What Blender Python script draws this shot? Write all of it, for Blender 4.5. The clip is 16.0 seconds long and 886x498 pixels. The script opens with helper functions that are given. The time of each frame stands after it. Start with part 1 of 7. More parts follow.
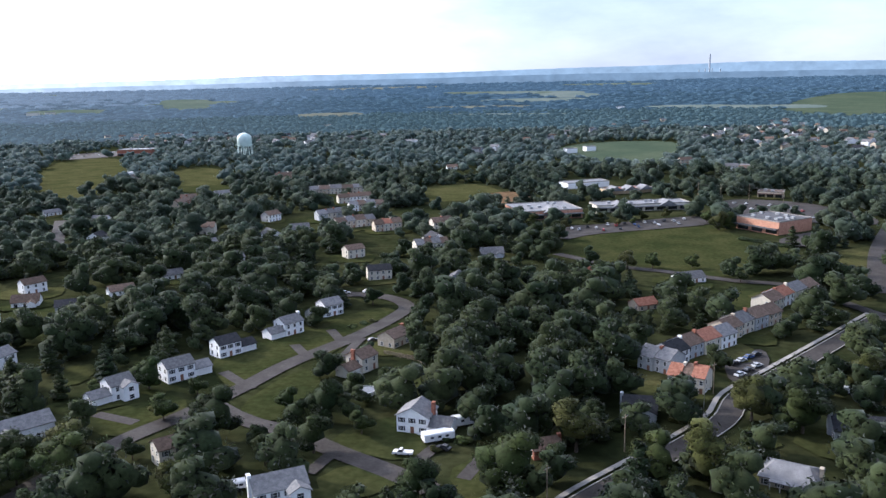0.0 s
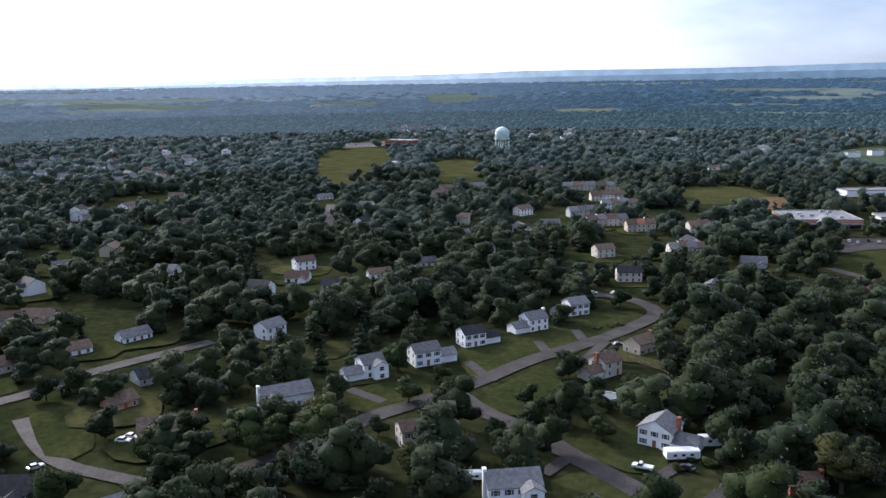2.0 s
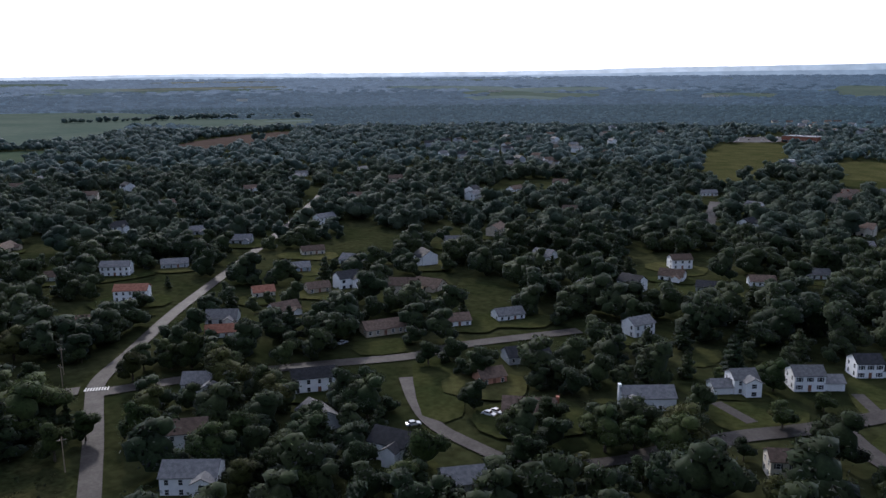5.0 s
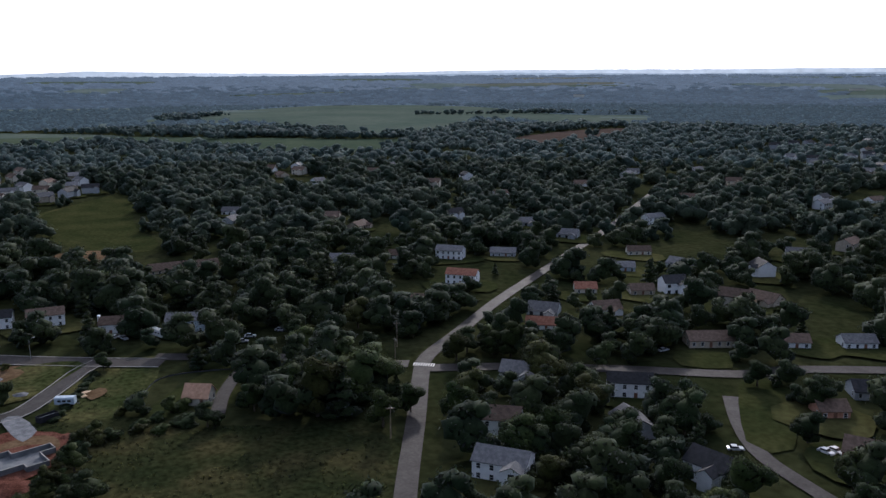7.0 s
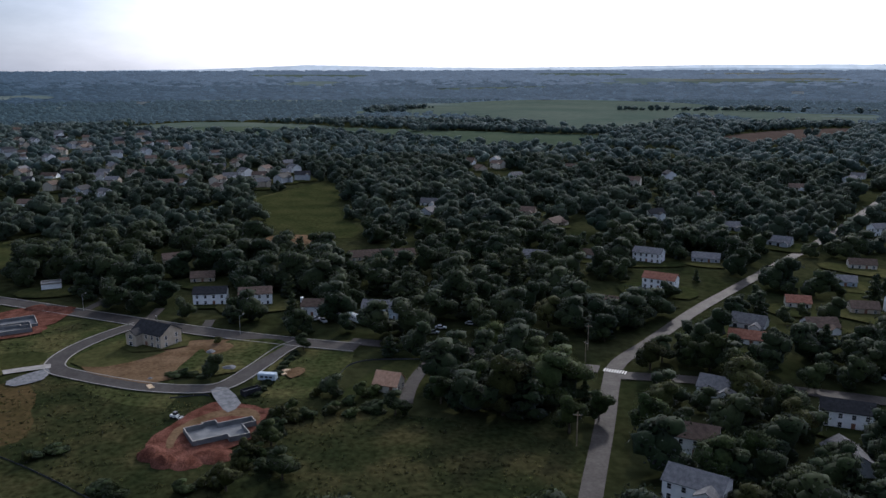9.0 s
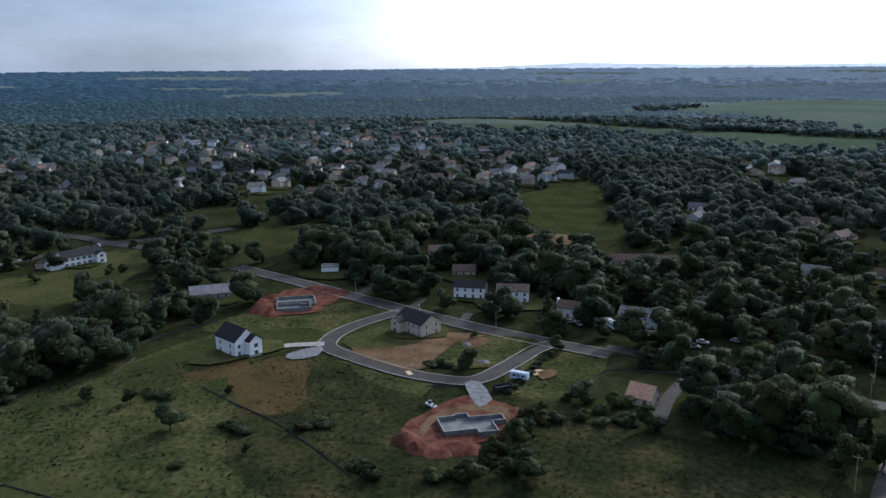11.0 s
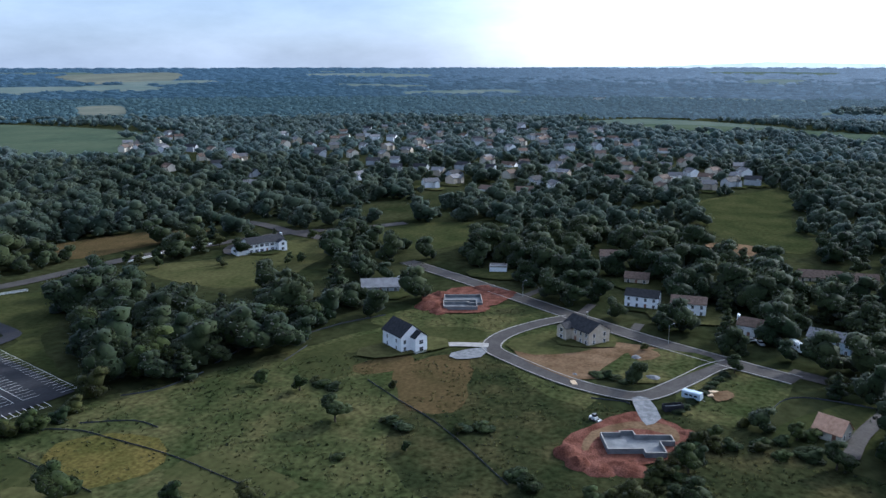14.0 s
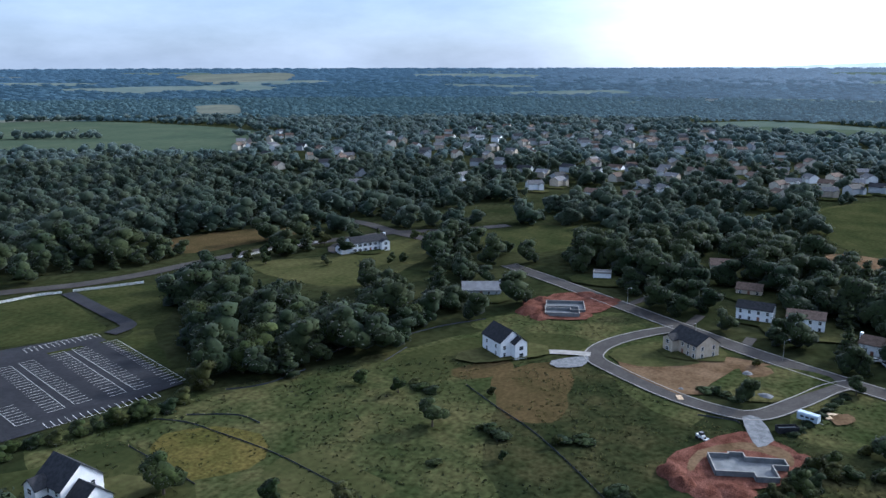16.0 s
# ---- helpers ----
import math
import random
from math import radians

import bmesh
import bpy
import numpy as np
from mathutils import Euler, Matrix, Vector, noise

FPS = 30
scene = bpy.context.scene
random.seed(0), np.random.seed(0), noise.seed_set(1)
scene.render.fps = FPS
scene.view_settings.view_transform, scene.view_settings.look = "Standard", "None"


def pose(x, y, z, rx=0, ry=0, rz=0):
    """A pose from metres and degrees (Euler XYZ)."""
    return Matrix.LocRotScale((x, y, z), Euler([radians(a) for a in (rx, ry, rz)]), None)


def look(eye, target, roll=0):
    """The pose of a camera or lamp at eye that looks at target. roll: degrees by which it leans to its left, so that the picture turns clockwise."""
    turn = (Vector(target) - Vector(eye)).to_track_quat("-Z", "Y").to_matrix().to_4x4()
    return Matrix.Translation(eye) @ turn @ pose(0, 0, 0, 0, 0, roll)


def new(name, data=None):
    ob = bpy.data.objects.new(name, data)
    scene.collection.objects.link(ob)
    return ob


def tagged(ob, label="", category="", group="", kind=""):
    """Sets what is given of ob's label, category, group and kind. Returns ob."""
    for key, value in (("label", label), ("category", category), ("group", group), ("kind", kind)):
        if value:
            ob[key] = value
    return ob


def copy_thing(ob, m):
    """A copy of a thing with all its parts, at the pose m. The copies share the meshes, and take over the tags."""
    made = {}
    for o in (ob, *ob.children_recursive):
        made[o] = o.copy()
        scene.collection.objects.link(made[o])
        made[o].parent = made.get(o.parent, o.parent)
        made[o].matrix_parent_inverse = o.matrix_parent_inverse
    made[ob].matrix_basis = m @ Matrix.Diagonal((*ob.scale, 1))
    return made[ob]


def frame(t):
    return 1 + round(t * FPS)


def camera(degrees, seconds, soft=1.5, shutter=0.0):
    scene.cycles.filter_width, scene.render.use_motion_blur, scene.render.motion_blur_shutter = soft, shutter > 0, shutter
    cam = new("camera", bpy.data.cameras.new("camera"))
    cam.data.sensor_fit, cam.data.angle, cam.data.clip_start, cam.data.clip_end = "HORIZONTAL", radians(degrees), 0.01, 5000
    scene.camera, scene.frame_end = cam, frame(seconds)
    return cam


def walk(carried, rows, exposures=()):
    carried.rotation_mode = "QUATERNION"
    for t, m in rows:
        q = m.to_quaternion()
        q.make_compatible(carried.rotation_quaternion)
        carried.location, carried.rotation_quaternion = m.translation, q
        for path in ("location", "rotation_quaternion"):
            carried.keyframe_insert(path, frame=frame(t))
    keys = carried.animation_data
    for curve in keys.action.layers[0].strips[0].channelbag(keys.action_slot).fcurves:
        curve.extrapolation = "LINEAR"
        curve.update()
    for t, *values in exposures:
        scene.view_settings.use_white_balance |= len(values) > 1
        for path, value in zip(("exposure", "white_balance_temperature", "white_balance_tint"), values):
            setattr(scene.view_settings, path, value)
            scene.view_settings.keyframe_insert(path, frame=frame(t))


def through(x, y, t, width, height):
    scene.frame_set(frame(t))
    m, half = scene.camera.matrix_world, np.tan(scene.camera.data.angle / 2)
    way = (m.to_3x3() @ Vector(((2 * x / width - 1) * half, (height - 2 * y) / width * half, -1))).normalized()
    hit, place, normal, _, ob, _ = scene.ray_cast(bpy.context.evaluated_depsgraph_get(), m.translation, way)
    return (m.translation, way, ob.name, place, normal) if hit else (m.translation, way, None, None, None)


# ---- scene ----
cam = camera(55.96, 16.0, soft=1.45)
ROWS = [
    # seconds, x, y, z, tilt, heading, lean
    (0, -0.00, 0.00, 100.00, 78.54, 0.00, -1.21),
    (0.5, 0.09, 0.69, 100.14, 78.56, 4.11, -1.11),
    (1, -0.09, 1.90, 100.17, 78.56, 8.37, -1.07),
    (1.5, -0.52, 3.19, 100.23, 78.55, 12.75, -0.98),
    (2, -1.00, 4.31, 100.21, 78.53, 17.30, -0.89),
    (2.5, -1.52, 5.32, 100.47, 78.48, 21.69, -0.81),
    (3, -1.90, 6.11, 100.70, 78.41, 25.86, -0.76),
    (3.2, -2.00, 6.28, 100.65, 78.40, 27.35, -0.66),
    (5.3, -3.82, 8.09, 101.70, 78.11, 46.72, -0.42),
    (5.5, -4.21, 8.21, 101.52, 78.14, 49.30, -0.39),
    (6, -5.92, 8.92, 101.32, 78.08, 55.75, -0.34),
    (6.5, -7.31, 9.77, 101.18, 78.04, 60.71, -0.24),
    (7, -8.62, 10.27, 101.19, 77.97, 65.58, -0.26),
    (7.5, -10.01, 10.68, 101.16, 77.89, 67.23, -0.11),
    (8, -11.21, 11.20, 101.24, 77.78, 69.97, -0.06),
    (8.5, -12.70, 11.61, 101.13, 77.71, 73.68, -0.05),
    (9, -14.44, 11.79, 101.06, 77.64, 79.11, -0.09),
    (9.5, -15.93, 11.95, 101.11, 77.58, 84.31, -0.18),
    (10, -17.10, 11.96, 101.14, 77.53, 89.28, -0.21),
    (10.2, -17.35, 11.95, 101.25, 77.56, 91.28, -0.28),
    (12.3, -21.04, 11.49, 101.99, 77.44, 102.38, -0.13),
    (12.5, -21.30, 11.46, 101.91, 77.46, 103.05, -0.07),
    (13, -22.34, 10.93, 102.05, 77.44, 104.79, -0.04),
    (13.5, -23.60, 10.52, 102.09, 77.45, 106.87, -0.04),
    (14, -24.87, 10.21, 102.03, 77.45, 109.07, -0.04),
    (14.5, -26.12, 9.76, 102.08, 77.44, 110.96, -0.06),
    (15, -27.01, 9.49, 102.17, 77.47, 112.64, -0.08),
    (15.5, -27.81, 8.88, 102.46, 77.46, 114.33, -0.08),
    (16, -28.47, 8.56, 102.55, 77.47, 116.22, -0.10),
]
walk(cam, [(t, pose(x, y, z, tilt, 0, head) @ pose(0, 0, 0, 0, 0, lean)) for t, x, y, z, tilt, head, lean in ROWS],
     [(0, 1.1, 5600, 14), (1.5, 0.9, 5600, 14), (3.2, 0.45, 5550, 13), (5.3, 0.05, 5550, 15), (8.5, -0.12, 5550, 14), (10.2, 0.0, 5450, 11), (12.4, 0.55, 5200, 9), (16, 0.72, 5100, 8)])

# ---------------------------------------------------------------- light
SUN_AZ, SUN_EL = 60.0, 25.0          # degrees left of +y, above the horizon
sun_dir = Vector((-math.sin(radians(SUN_AZ)) * math.cos(radians(SUN_EL)),
                  math.cos(radians(SUN_AZ)) * math.cos(radians(SUN_EL)), math.sin(radians(SUN_EL))))
sun = new("sun", bpy.data.lights.new("sun", "SUN"))
sun.data.energy, sun.data.angle, sun.data.color = 3.0, radians(3.0), (1.0, 0.88, 0.72)
sun.matrix_world = look(sun_dir * 300, (0, 0, 0))

world = bpy.data.worlds.new("sky")
scene.world = world
world.use_nodes = True
wt = world.node_tree
wn = wt.nodes
wn.clear()


def wnode(kind, **values):
    node = wn.new(kind)
    for key, value in values.items():
        node.inputs[key].default_value = value
    return node


sky = wn.new("ShaderNodeTexSky")
sky.sky_type, sky.sun_disc = "NISHITA", False
sky.sun_elevation, sky.sun_rotation = radians(SUN_EL), radians(-SUN_AZ)
sky.altitude, sky.air_density, sky.dust_density, sky.ozone_density = 100, 1.0, 1.2, 3.0
coord = wn.new("ShaderNodeTexCoord")
stretch = wnode("ShaderNodeMapping", Scale=(1.0, 1.0, 3.2))
cloud = wnode("ShaderNodeTexNoise", Scale=2.6, Detail=8.0, Roughness=0.6)
ramp = wn.new("ShaderNodeValToRGB")
ramp.color_ramp.elements[0].position, ramp.color_ramp.elements[1].position = 0.36, 0.68
# thin hazy cloud veil, far brighter beside the veiled sun, centred to fit the view
towards = wn.new("ShaderNodeVectorMath")
towards.operation = "DOT_PRODUCT"
towards.inputs[1].default_value = (-math.sin(radians(53)) * 0.91, math.cos(radians(53)) * 0.91, 0.42)
aureole = wnode("ShaderNodeMapRange")
aureole.interpolation_type = "SMOOTHSTEP"
aureole.inputs["From Min"].default_value, aureole.inputs["From Max"].default_value = 0.46, 1.0
veil = wn.new("ShaderNodeMix")
veil.data_type = "RGBA"
veil.inputs["A"].default_value = (3.6, 4.0, 4.7, 1)
veil.inputs["B"].default_value = (24.0, 23.4, 22.8, 1)
puffs = wn.new("ShaderNodeMix")
puffs.data_type, puffs.blend_type = "RGBA", "MULTIPLY"
puffs.inputs["Factor"].default_value = 1.0
shade = wn.new("ShaderNodeMix")
shade.data_type = "RGBA"
shade.inputs["A"].default_value, shade.inputs["B"].default_value = (0.80, 0.80, 0.82, 1), (1.45, 1.38, 1.34, 1)
blend = wn.new("ShaderNodeMix")
blend.data_type = "RGBA"
blend.inputs["Factor"].default_value = 0.72
back = wnode("ShaderNodeBackground", Strength=0.105)
wout = wn.new("ShaderNodeOutputWorld")
wt.links.new(coord.outputs["Generated"], stretch.inputs["Vector"])
wt.links.new(coord.outputs["Generated"], towards.inputs[0])
wt.links.new(towards.outputs["Value"], aureole.inputs["Value"])
wt.links.new(aureole.outputs["Result"], veil.inputs["Factor"])
wt.links.new(stretch.outputs["Vector"], cloud.inputs["Vector"])
wt.links.new(cloud.outputs["Fac"], ramp.inputs["Fac"])
wt.links.new(ramp.outputs["Color"], shade.inputs["Factor"])
wt.links.new(veil.outputs["Result"], puffs.inputs["A"])
wt.links.new(shade.outputs["Result"], puffs.inputs["B"])
wt.links.new(sky.outputs["Color"], blend.inputs["A"])
wt.links.new(puffs.outputs["Result"], blend.inputs["B"])
wt.links.new(blend.outputs["Result"], back.inputs["Color"])
wt.links.new(back.outputs["Background"], wout.inputs["Surface"])


# ---------------------------------------------------------------- materials
def material(name, a, b, scale=1.0, rough=0.8, bump=0.0, fine=0.0, vary=0.0, metal=0.0, detail=6.0, spec=0.3, third=None, low=0.35, high=0.65):
    """Two colours mixed by noise of that scale per metre, finer grain on top, an own shade for each object."""
    m = bpy.data.materials.new(name)
    m.use_nodes = True
    t = m.node_tree
    n = t.nodes
    bsdf = n["Principled BSDF"]
    bsdf.inputs["Roughness"].default_value = rough
    bsdf.inputs["Metallic"].default_value = metal
    bsdf.inputs["Specular IOR Level"].default_value = spec
    geo = n.new("ShaderNodeNewGeometry")
    no = n.new("ShaderNodeTexNoise")
    no.inputs["Scale"].default_value, no.inputs["Detail"].default_value = scale, detail
    t.links.new(geo.outputs["Position"], no.inputs["Vector"])
    rp = n.new("ShaderNodeValToRGB")
    rp.color_ramp.elements[0].position, rp.color_ramp.elements[0].color = low, (*a, 1)
    rp.color_ramp.elements[1].position, rp.color_ramp.elements[1].color = high, (*b, 1)
    if third:
        e = rp.color_ramp.elements.new(0.5 * (low + high))
        e.color = (*third, 1)
    t.links.new(no.outputs["Fac"], rp.inputs["Fac"])
    last = rp.outputs["Color"]
    if fine:
        fi = n.new("ShaderNodeTexNoise")
        fi.inputs["Scale"].default_value, fi.inputs["Detail"].default_value = scale * 9.0, 4.0
        t.links.new(geo.outputs["Position"], fi.inputs["Vector"])
        hs = n.new("ShaderNodeHueSaturation")
        mr = n.new("ShaderNodeMapRange")
        mr.inputs["From Min"].default_value, mr.inputs["From Max"].default_value = 0.3, 0.7
        mr.inputs["To Min"].default_value, mr.inputs["To Max"].default_value = 1 - fine, 1 + fine
        t.links.new(fi.outputs["Fac"], mr.inputs["Value"])
        t.links.new(mr.outputs["Result"], hs.inputs["Value"])
        t.links.new(last, hs.inputs["Color"])
        last = hs.outputs["Color"]
    if vary:
        oi = n.new("ShaderNodeObjectInfo")
        hv = n.new("ShaderNodeHueSaturation")
        mv = n.new("ShaderNodeMapRange")
        mv.inputs["To Min"].default_value, mv.inputs["To Max"].default_value = 1 - vary, 1 + vary
        t.links.new(oi.outputs["Random"], mv.inputs["Value"])
        t.links.new(mv.outputs["Result"], hv.inputs["Value"])
        t.links.new(last, hv.inputs["Color"])
        last = hv.outputs["Color"]
    t.links.new(last, bsdf.inputs["Base Color"])
    if bump:
        bu = n.new("ShaderNodeBump")
        bu.inputs["Strength"].default_value, bu.inputs["Distance"].default_value = 1.0, bump
        bn = n.new("ShaderNodeTexNoise")
        bn.inputs["Scale"].default_value, bn.inputs["Detail"].default_value = scale * 6.0, 5.0
        t.links.new(geo.outputs["Position"], bn.inputs["Vector"])
        t.links.new(bn.outputs["Fac"], bu.inputs["Height"])
        t.links.new(bu.outputs["Normal"], bsdf.inputs["Normal"])
    return m


def leaf_material(name, a, b, through=0.58, patch=0.07, vary=0.25, grain=1.1, sheen=0.09, contrast=0.3):
    """Foliage: patches of two greens, each leaf clump in its own shade, light coming through."""
    m = bpy.data.materials.new(name)
    m.use_nodes = True
    t = m.node_tree
    n = t.nodes
    n.clear()
    out = n.new("ShaderNodeOutputMaterial")
    geo = n.new("ShaderNodeNewGeometry")
    no = n.new("ShaderNodeTexNoise")
    no.inputs["Scale"].default_value, no.inputs["Detail"].default_value = patch, 3.0
    t.links.new(geo.outputs["Position"], no.inputs["Vector"])
    rp = n.new("ShaderNodeValToRGB")
    rp.color_ramp.elements[0].position, rp.color_ramp.elements[0].color = 0.36, (*a, 1)
    rp.color_ramp.elements[1].position, rp.color_ramp.elements[1].color = 0.64, (*b, 1)
    t.links.new(no.outputs["Fac"], rp.inputs["Fac"])
    hs = n.new("ShaderNodeHueSaturation")
    mr = n.new("ShaderNodeMapRange")
    mr.inputs["To Min"].default_value, mr.inputs["To Max"].default_value = 1 - vary, 1 + vary
    t.links.new(geo.outputs["Random Per Island"], mr.inputs["Value"])
    t.links.new(mr.outputs["Result"], hs.inputs["Value"])
    t.links.new(rp.outputs["Color"], hs.inputs["Color"])
    gr = n.new("ShaderNodeTexNoise")
    gr.inputs["Scale"].default_value, gr.inputs["Detail"].default_value, gr.inputs["Roughness"].default_value = grain, 3.0, 0.65
    t.links.new(geo.outputs["Position"], gr.inputs["Vector"])
    gm = n.new("ShaderNodeMapRange")
    gm.inputs["From Min"].default_value, gm.inputs["From Max"].default_value = 0.32, 0.68
    gm.inputs["To Min"].default_value, gm.inputs["To Max"].default_value = 1 - contrast, 1 + contrast
    t.links.new(gr.outputs["Fac"], gm.inputs["Value"])
    gh = n.new("ShaderNodeHueSaturation")
    t.links.new(gm.outputs["Result"], gh.inputs["Value"])
    t.links.new(hs.outputs["Color"], gh.inputs["Color"])
    hs = gh
    hv = n.new("ShaderNodeHueSaturation")
    oi = n.new("ShaderNodeObjectInfo")
    mo = n.new("ShaderNodeMapRange")
    mo.inputs["To Min"].default_value, mo.inputs["To Max"].default_value = 0.72, 1.3
    t.links.new(oi.outputs["Random"], mo.inputs["Value"])
    t.links.new(mo.outputs["Result"], hv.inputs["Value"])
    t.links.new(hs.outputs["Color"], hv.inputs["Color"])
    di = n.new("ShaderNodeBsdfPrincipled")
    di.inputs["Roughness"].default_value = 0.65
    di.inputs["Specular IOR Level"].default_value = 0.05
    # Bluish sheen stands in for the haze over leaves seen towards the sun.
    di.inputs["Sheen Weight"].default_value, di.inputs["Sheen Roughness"].default_value = sheen, 0.5
    di.inputs["Sheen Tint"].default_value = (0.80, 0.90, 1.0, 1)
    tr = n.new("ShaderNodeBsdfTranslucent")
    mx = n.new("ShaderNodeMixShader")
    mx.inputs[0].default_value = through
    t.links.new(hv.outputs["Color"], di.inputs["Base Color"])
    t.links.new(hv.outputs["Color"], tr.inputs["Color"])
    t.links.new(di.outputs["BSDF"], mx.inputs[1])
    t.links.new(tr.outputs["BSDF"], mx.inputs[2])
    t.links.new(mx.outputs["Shader"], out.inputs["Surface"])
    return m


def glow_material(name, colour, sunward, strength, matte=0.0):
    """Far land with haze painted as glow, paler on the sun's side."""
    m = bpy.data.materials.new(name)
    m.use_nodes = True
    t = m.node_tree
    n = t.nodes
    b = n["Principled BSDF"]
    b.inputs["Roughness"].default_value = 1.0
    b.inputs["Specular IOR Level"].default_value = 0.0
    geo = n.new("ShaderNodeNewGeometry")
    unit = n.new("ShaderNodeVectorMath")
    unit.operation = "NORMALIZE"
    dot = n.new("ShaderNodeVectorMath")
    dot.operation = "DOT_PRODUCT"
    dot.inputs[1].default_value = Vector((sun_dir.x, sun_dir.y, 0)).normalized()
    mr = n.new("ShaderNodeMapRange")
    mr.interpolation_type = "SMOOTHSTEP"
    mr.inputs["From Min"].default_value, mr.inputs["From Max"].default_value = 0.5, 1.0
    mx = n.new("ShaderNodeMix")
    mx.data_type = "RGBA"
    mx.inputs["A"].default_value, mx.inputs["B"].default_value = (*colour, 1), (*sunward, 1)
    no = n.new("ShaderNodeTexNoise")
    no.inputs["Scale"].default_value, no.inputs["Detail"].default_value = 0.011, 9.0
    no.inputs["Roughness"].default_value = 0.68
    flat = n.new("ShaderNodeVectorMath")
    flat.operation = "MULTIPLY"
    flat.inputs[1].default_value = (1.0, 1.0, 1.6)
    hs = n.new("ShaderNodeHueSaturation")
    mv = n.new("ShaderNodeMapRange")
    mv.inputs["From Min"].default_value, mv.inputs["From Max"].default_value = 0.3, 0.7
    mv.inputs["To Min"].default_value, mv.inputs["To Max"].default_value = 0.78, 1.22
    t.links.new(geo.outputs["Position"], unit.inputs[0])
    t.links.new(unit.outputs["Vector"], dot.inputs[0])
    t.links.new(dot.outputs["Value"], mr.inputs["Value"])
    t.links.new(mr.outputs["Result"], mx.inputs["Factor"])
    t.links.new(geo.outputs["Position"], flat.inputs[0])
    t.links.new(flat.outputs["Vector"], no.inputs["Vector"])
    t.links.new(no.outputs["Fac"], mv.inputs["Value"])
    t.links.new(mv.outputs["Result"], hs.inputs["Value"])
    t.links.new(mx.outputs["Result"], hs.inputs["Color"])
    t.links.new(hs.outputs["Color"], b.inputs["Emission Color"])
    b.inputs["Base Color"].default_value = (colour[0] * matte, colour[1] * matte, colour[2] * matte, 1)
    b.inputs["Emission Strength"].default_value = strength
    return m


GRASS = material("suburb_grass", (0.0165, 0.0210, 0.0090), (0.0330, 0.0350, 0.0160), 0.03, 0.9, 0.05, 0.35, spec=0.0)
LAWN = material("lawn", (0.0235, 0.0295, 0.0115), (0.0415, 0.0440, 0.0172), 0.05, 0.9, 0.03, 0.25, spec=0.0)
LAWN_DRY = material("dry_lawn", (0.0390, 0.0430, 0.0165), (0.0640, 0.0620, 0.0260), 0.05, 0.9, 0.03, 0.25, spec=0.0)
MEADOW = material("meadow", (0.0270, 0.0350, 0.0130), (0.0680, 0.0640, 0.0270), 0.06, 0.95, 0.25, 0.5, third=(0.0430, 0.0480, 0.0190), spec=0.0)
WEEDS = material("ochre_weeds", (0.0549, 0.0532, 0.0155), (0.0892, 0.0720, 0.0224), 0.09, 0.95, 0.2, 0.4, spec=0.0)
BROWN_GRASS = material("brown_grass", (0.0475, 0.0380, 0.0167), (0.0713, 0.0506, 0.0238), 0.08, 0.95, 0.1, 0.3, spec=0.0)
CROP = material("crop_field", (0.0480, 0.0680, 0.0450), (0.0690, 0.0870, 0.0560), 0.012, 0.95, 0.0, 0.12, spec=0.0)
# Crop colour again, with the haze of distance painted in.
CROP_FAR_HAZE = material("far_crop_field", (0.0720, 0.0960, 0.0760), (0.0980, 0.1180, 0.0930), 0.006, 0.95, 0.0, 0.1, spec=0.0)
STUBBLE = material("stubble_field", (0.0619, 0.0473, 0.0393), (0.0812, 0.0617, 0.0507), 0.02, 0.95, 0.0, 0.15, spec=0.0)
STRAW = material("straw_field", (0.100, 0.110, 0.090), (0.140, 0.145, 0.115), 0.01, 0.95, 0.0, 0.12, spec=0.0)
# A still hazier copy of the crop colour, for the far strips.
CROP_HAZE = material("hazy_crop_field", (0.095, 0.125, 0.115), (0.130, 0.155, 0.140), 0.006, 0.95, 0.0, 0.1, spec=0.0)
# The meadow's texture again, in a darker tone.
MEADOW_DARK = material("rank_dark_grass", (0.0170, 0.0220, 0.0095), (0.0430, 0.0400, 0.0180), 0.06, 0.95, 0.25, 0.5, third=(0.0260, 0.0290, 0.0125), spec=0.0)
CLAY = material("red_clay", (0.0720, 0.0300, 0.0210), (0.1400, 0.0650, 0.0480), 0.30, 0.95, 0.25, 0.45, spec=0.0)
BARE = material("bare_earth", (0.0806, 0.0521, 0.0286), (0.1445, 0.0974, 0.0588), 0.12, 0.95, 0.08, 0.25, spec=0.0)
GRAVEL = material("gravel", (0.1190, 0.1220, 0.1279), (0.1963, 0.1993, 0.2053), 0.6, 0.9, 0.05, 0.3, spec=0.0)
ROAD = material("worn_asphalt", (0.0390, 0.0350, 0.0328), (0.0580, 0.0525, 0.0490), 0.15, 0.7, 0.0, 0.2, spec=0.05)
ROAD_NEW = material("dark_asphalt", (0.0128, 0.0128, 0.0160), (0.0224, 0.0224, 0.0264), 0.1, 0.85, 0.0, 0.25, spec=0.15)
CONCRETE = material("concrete", (0.200, 0.188, 0.170), (0.285, 0.270, 0.250), 0.4, 0.8, 0.0, 0.12)
PAINT = material("road_paint", (0.36, 0.36, 0.34), (0.58, 0.57, 0.54), 2.0, 0.7)
BLOCK = material("foundation_concrete", (0.1265, 0.1320, 0.1375), (0.1815, 0.1870, 0.1925), 0.5, 0.85, 0.02, 0.15, spec=0.05)
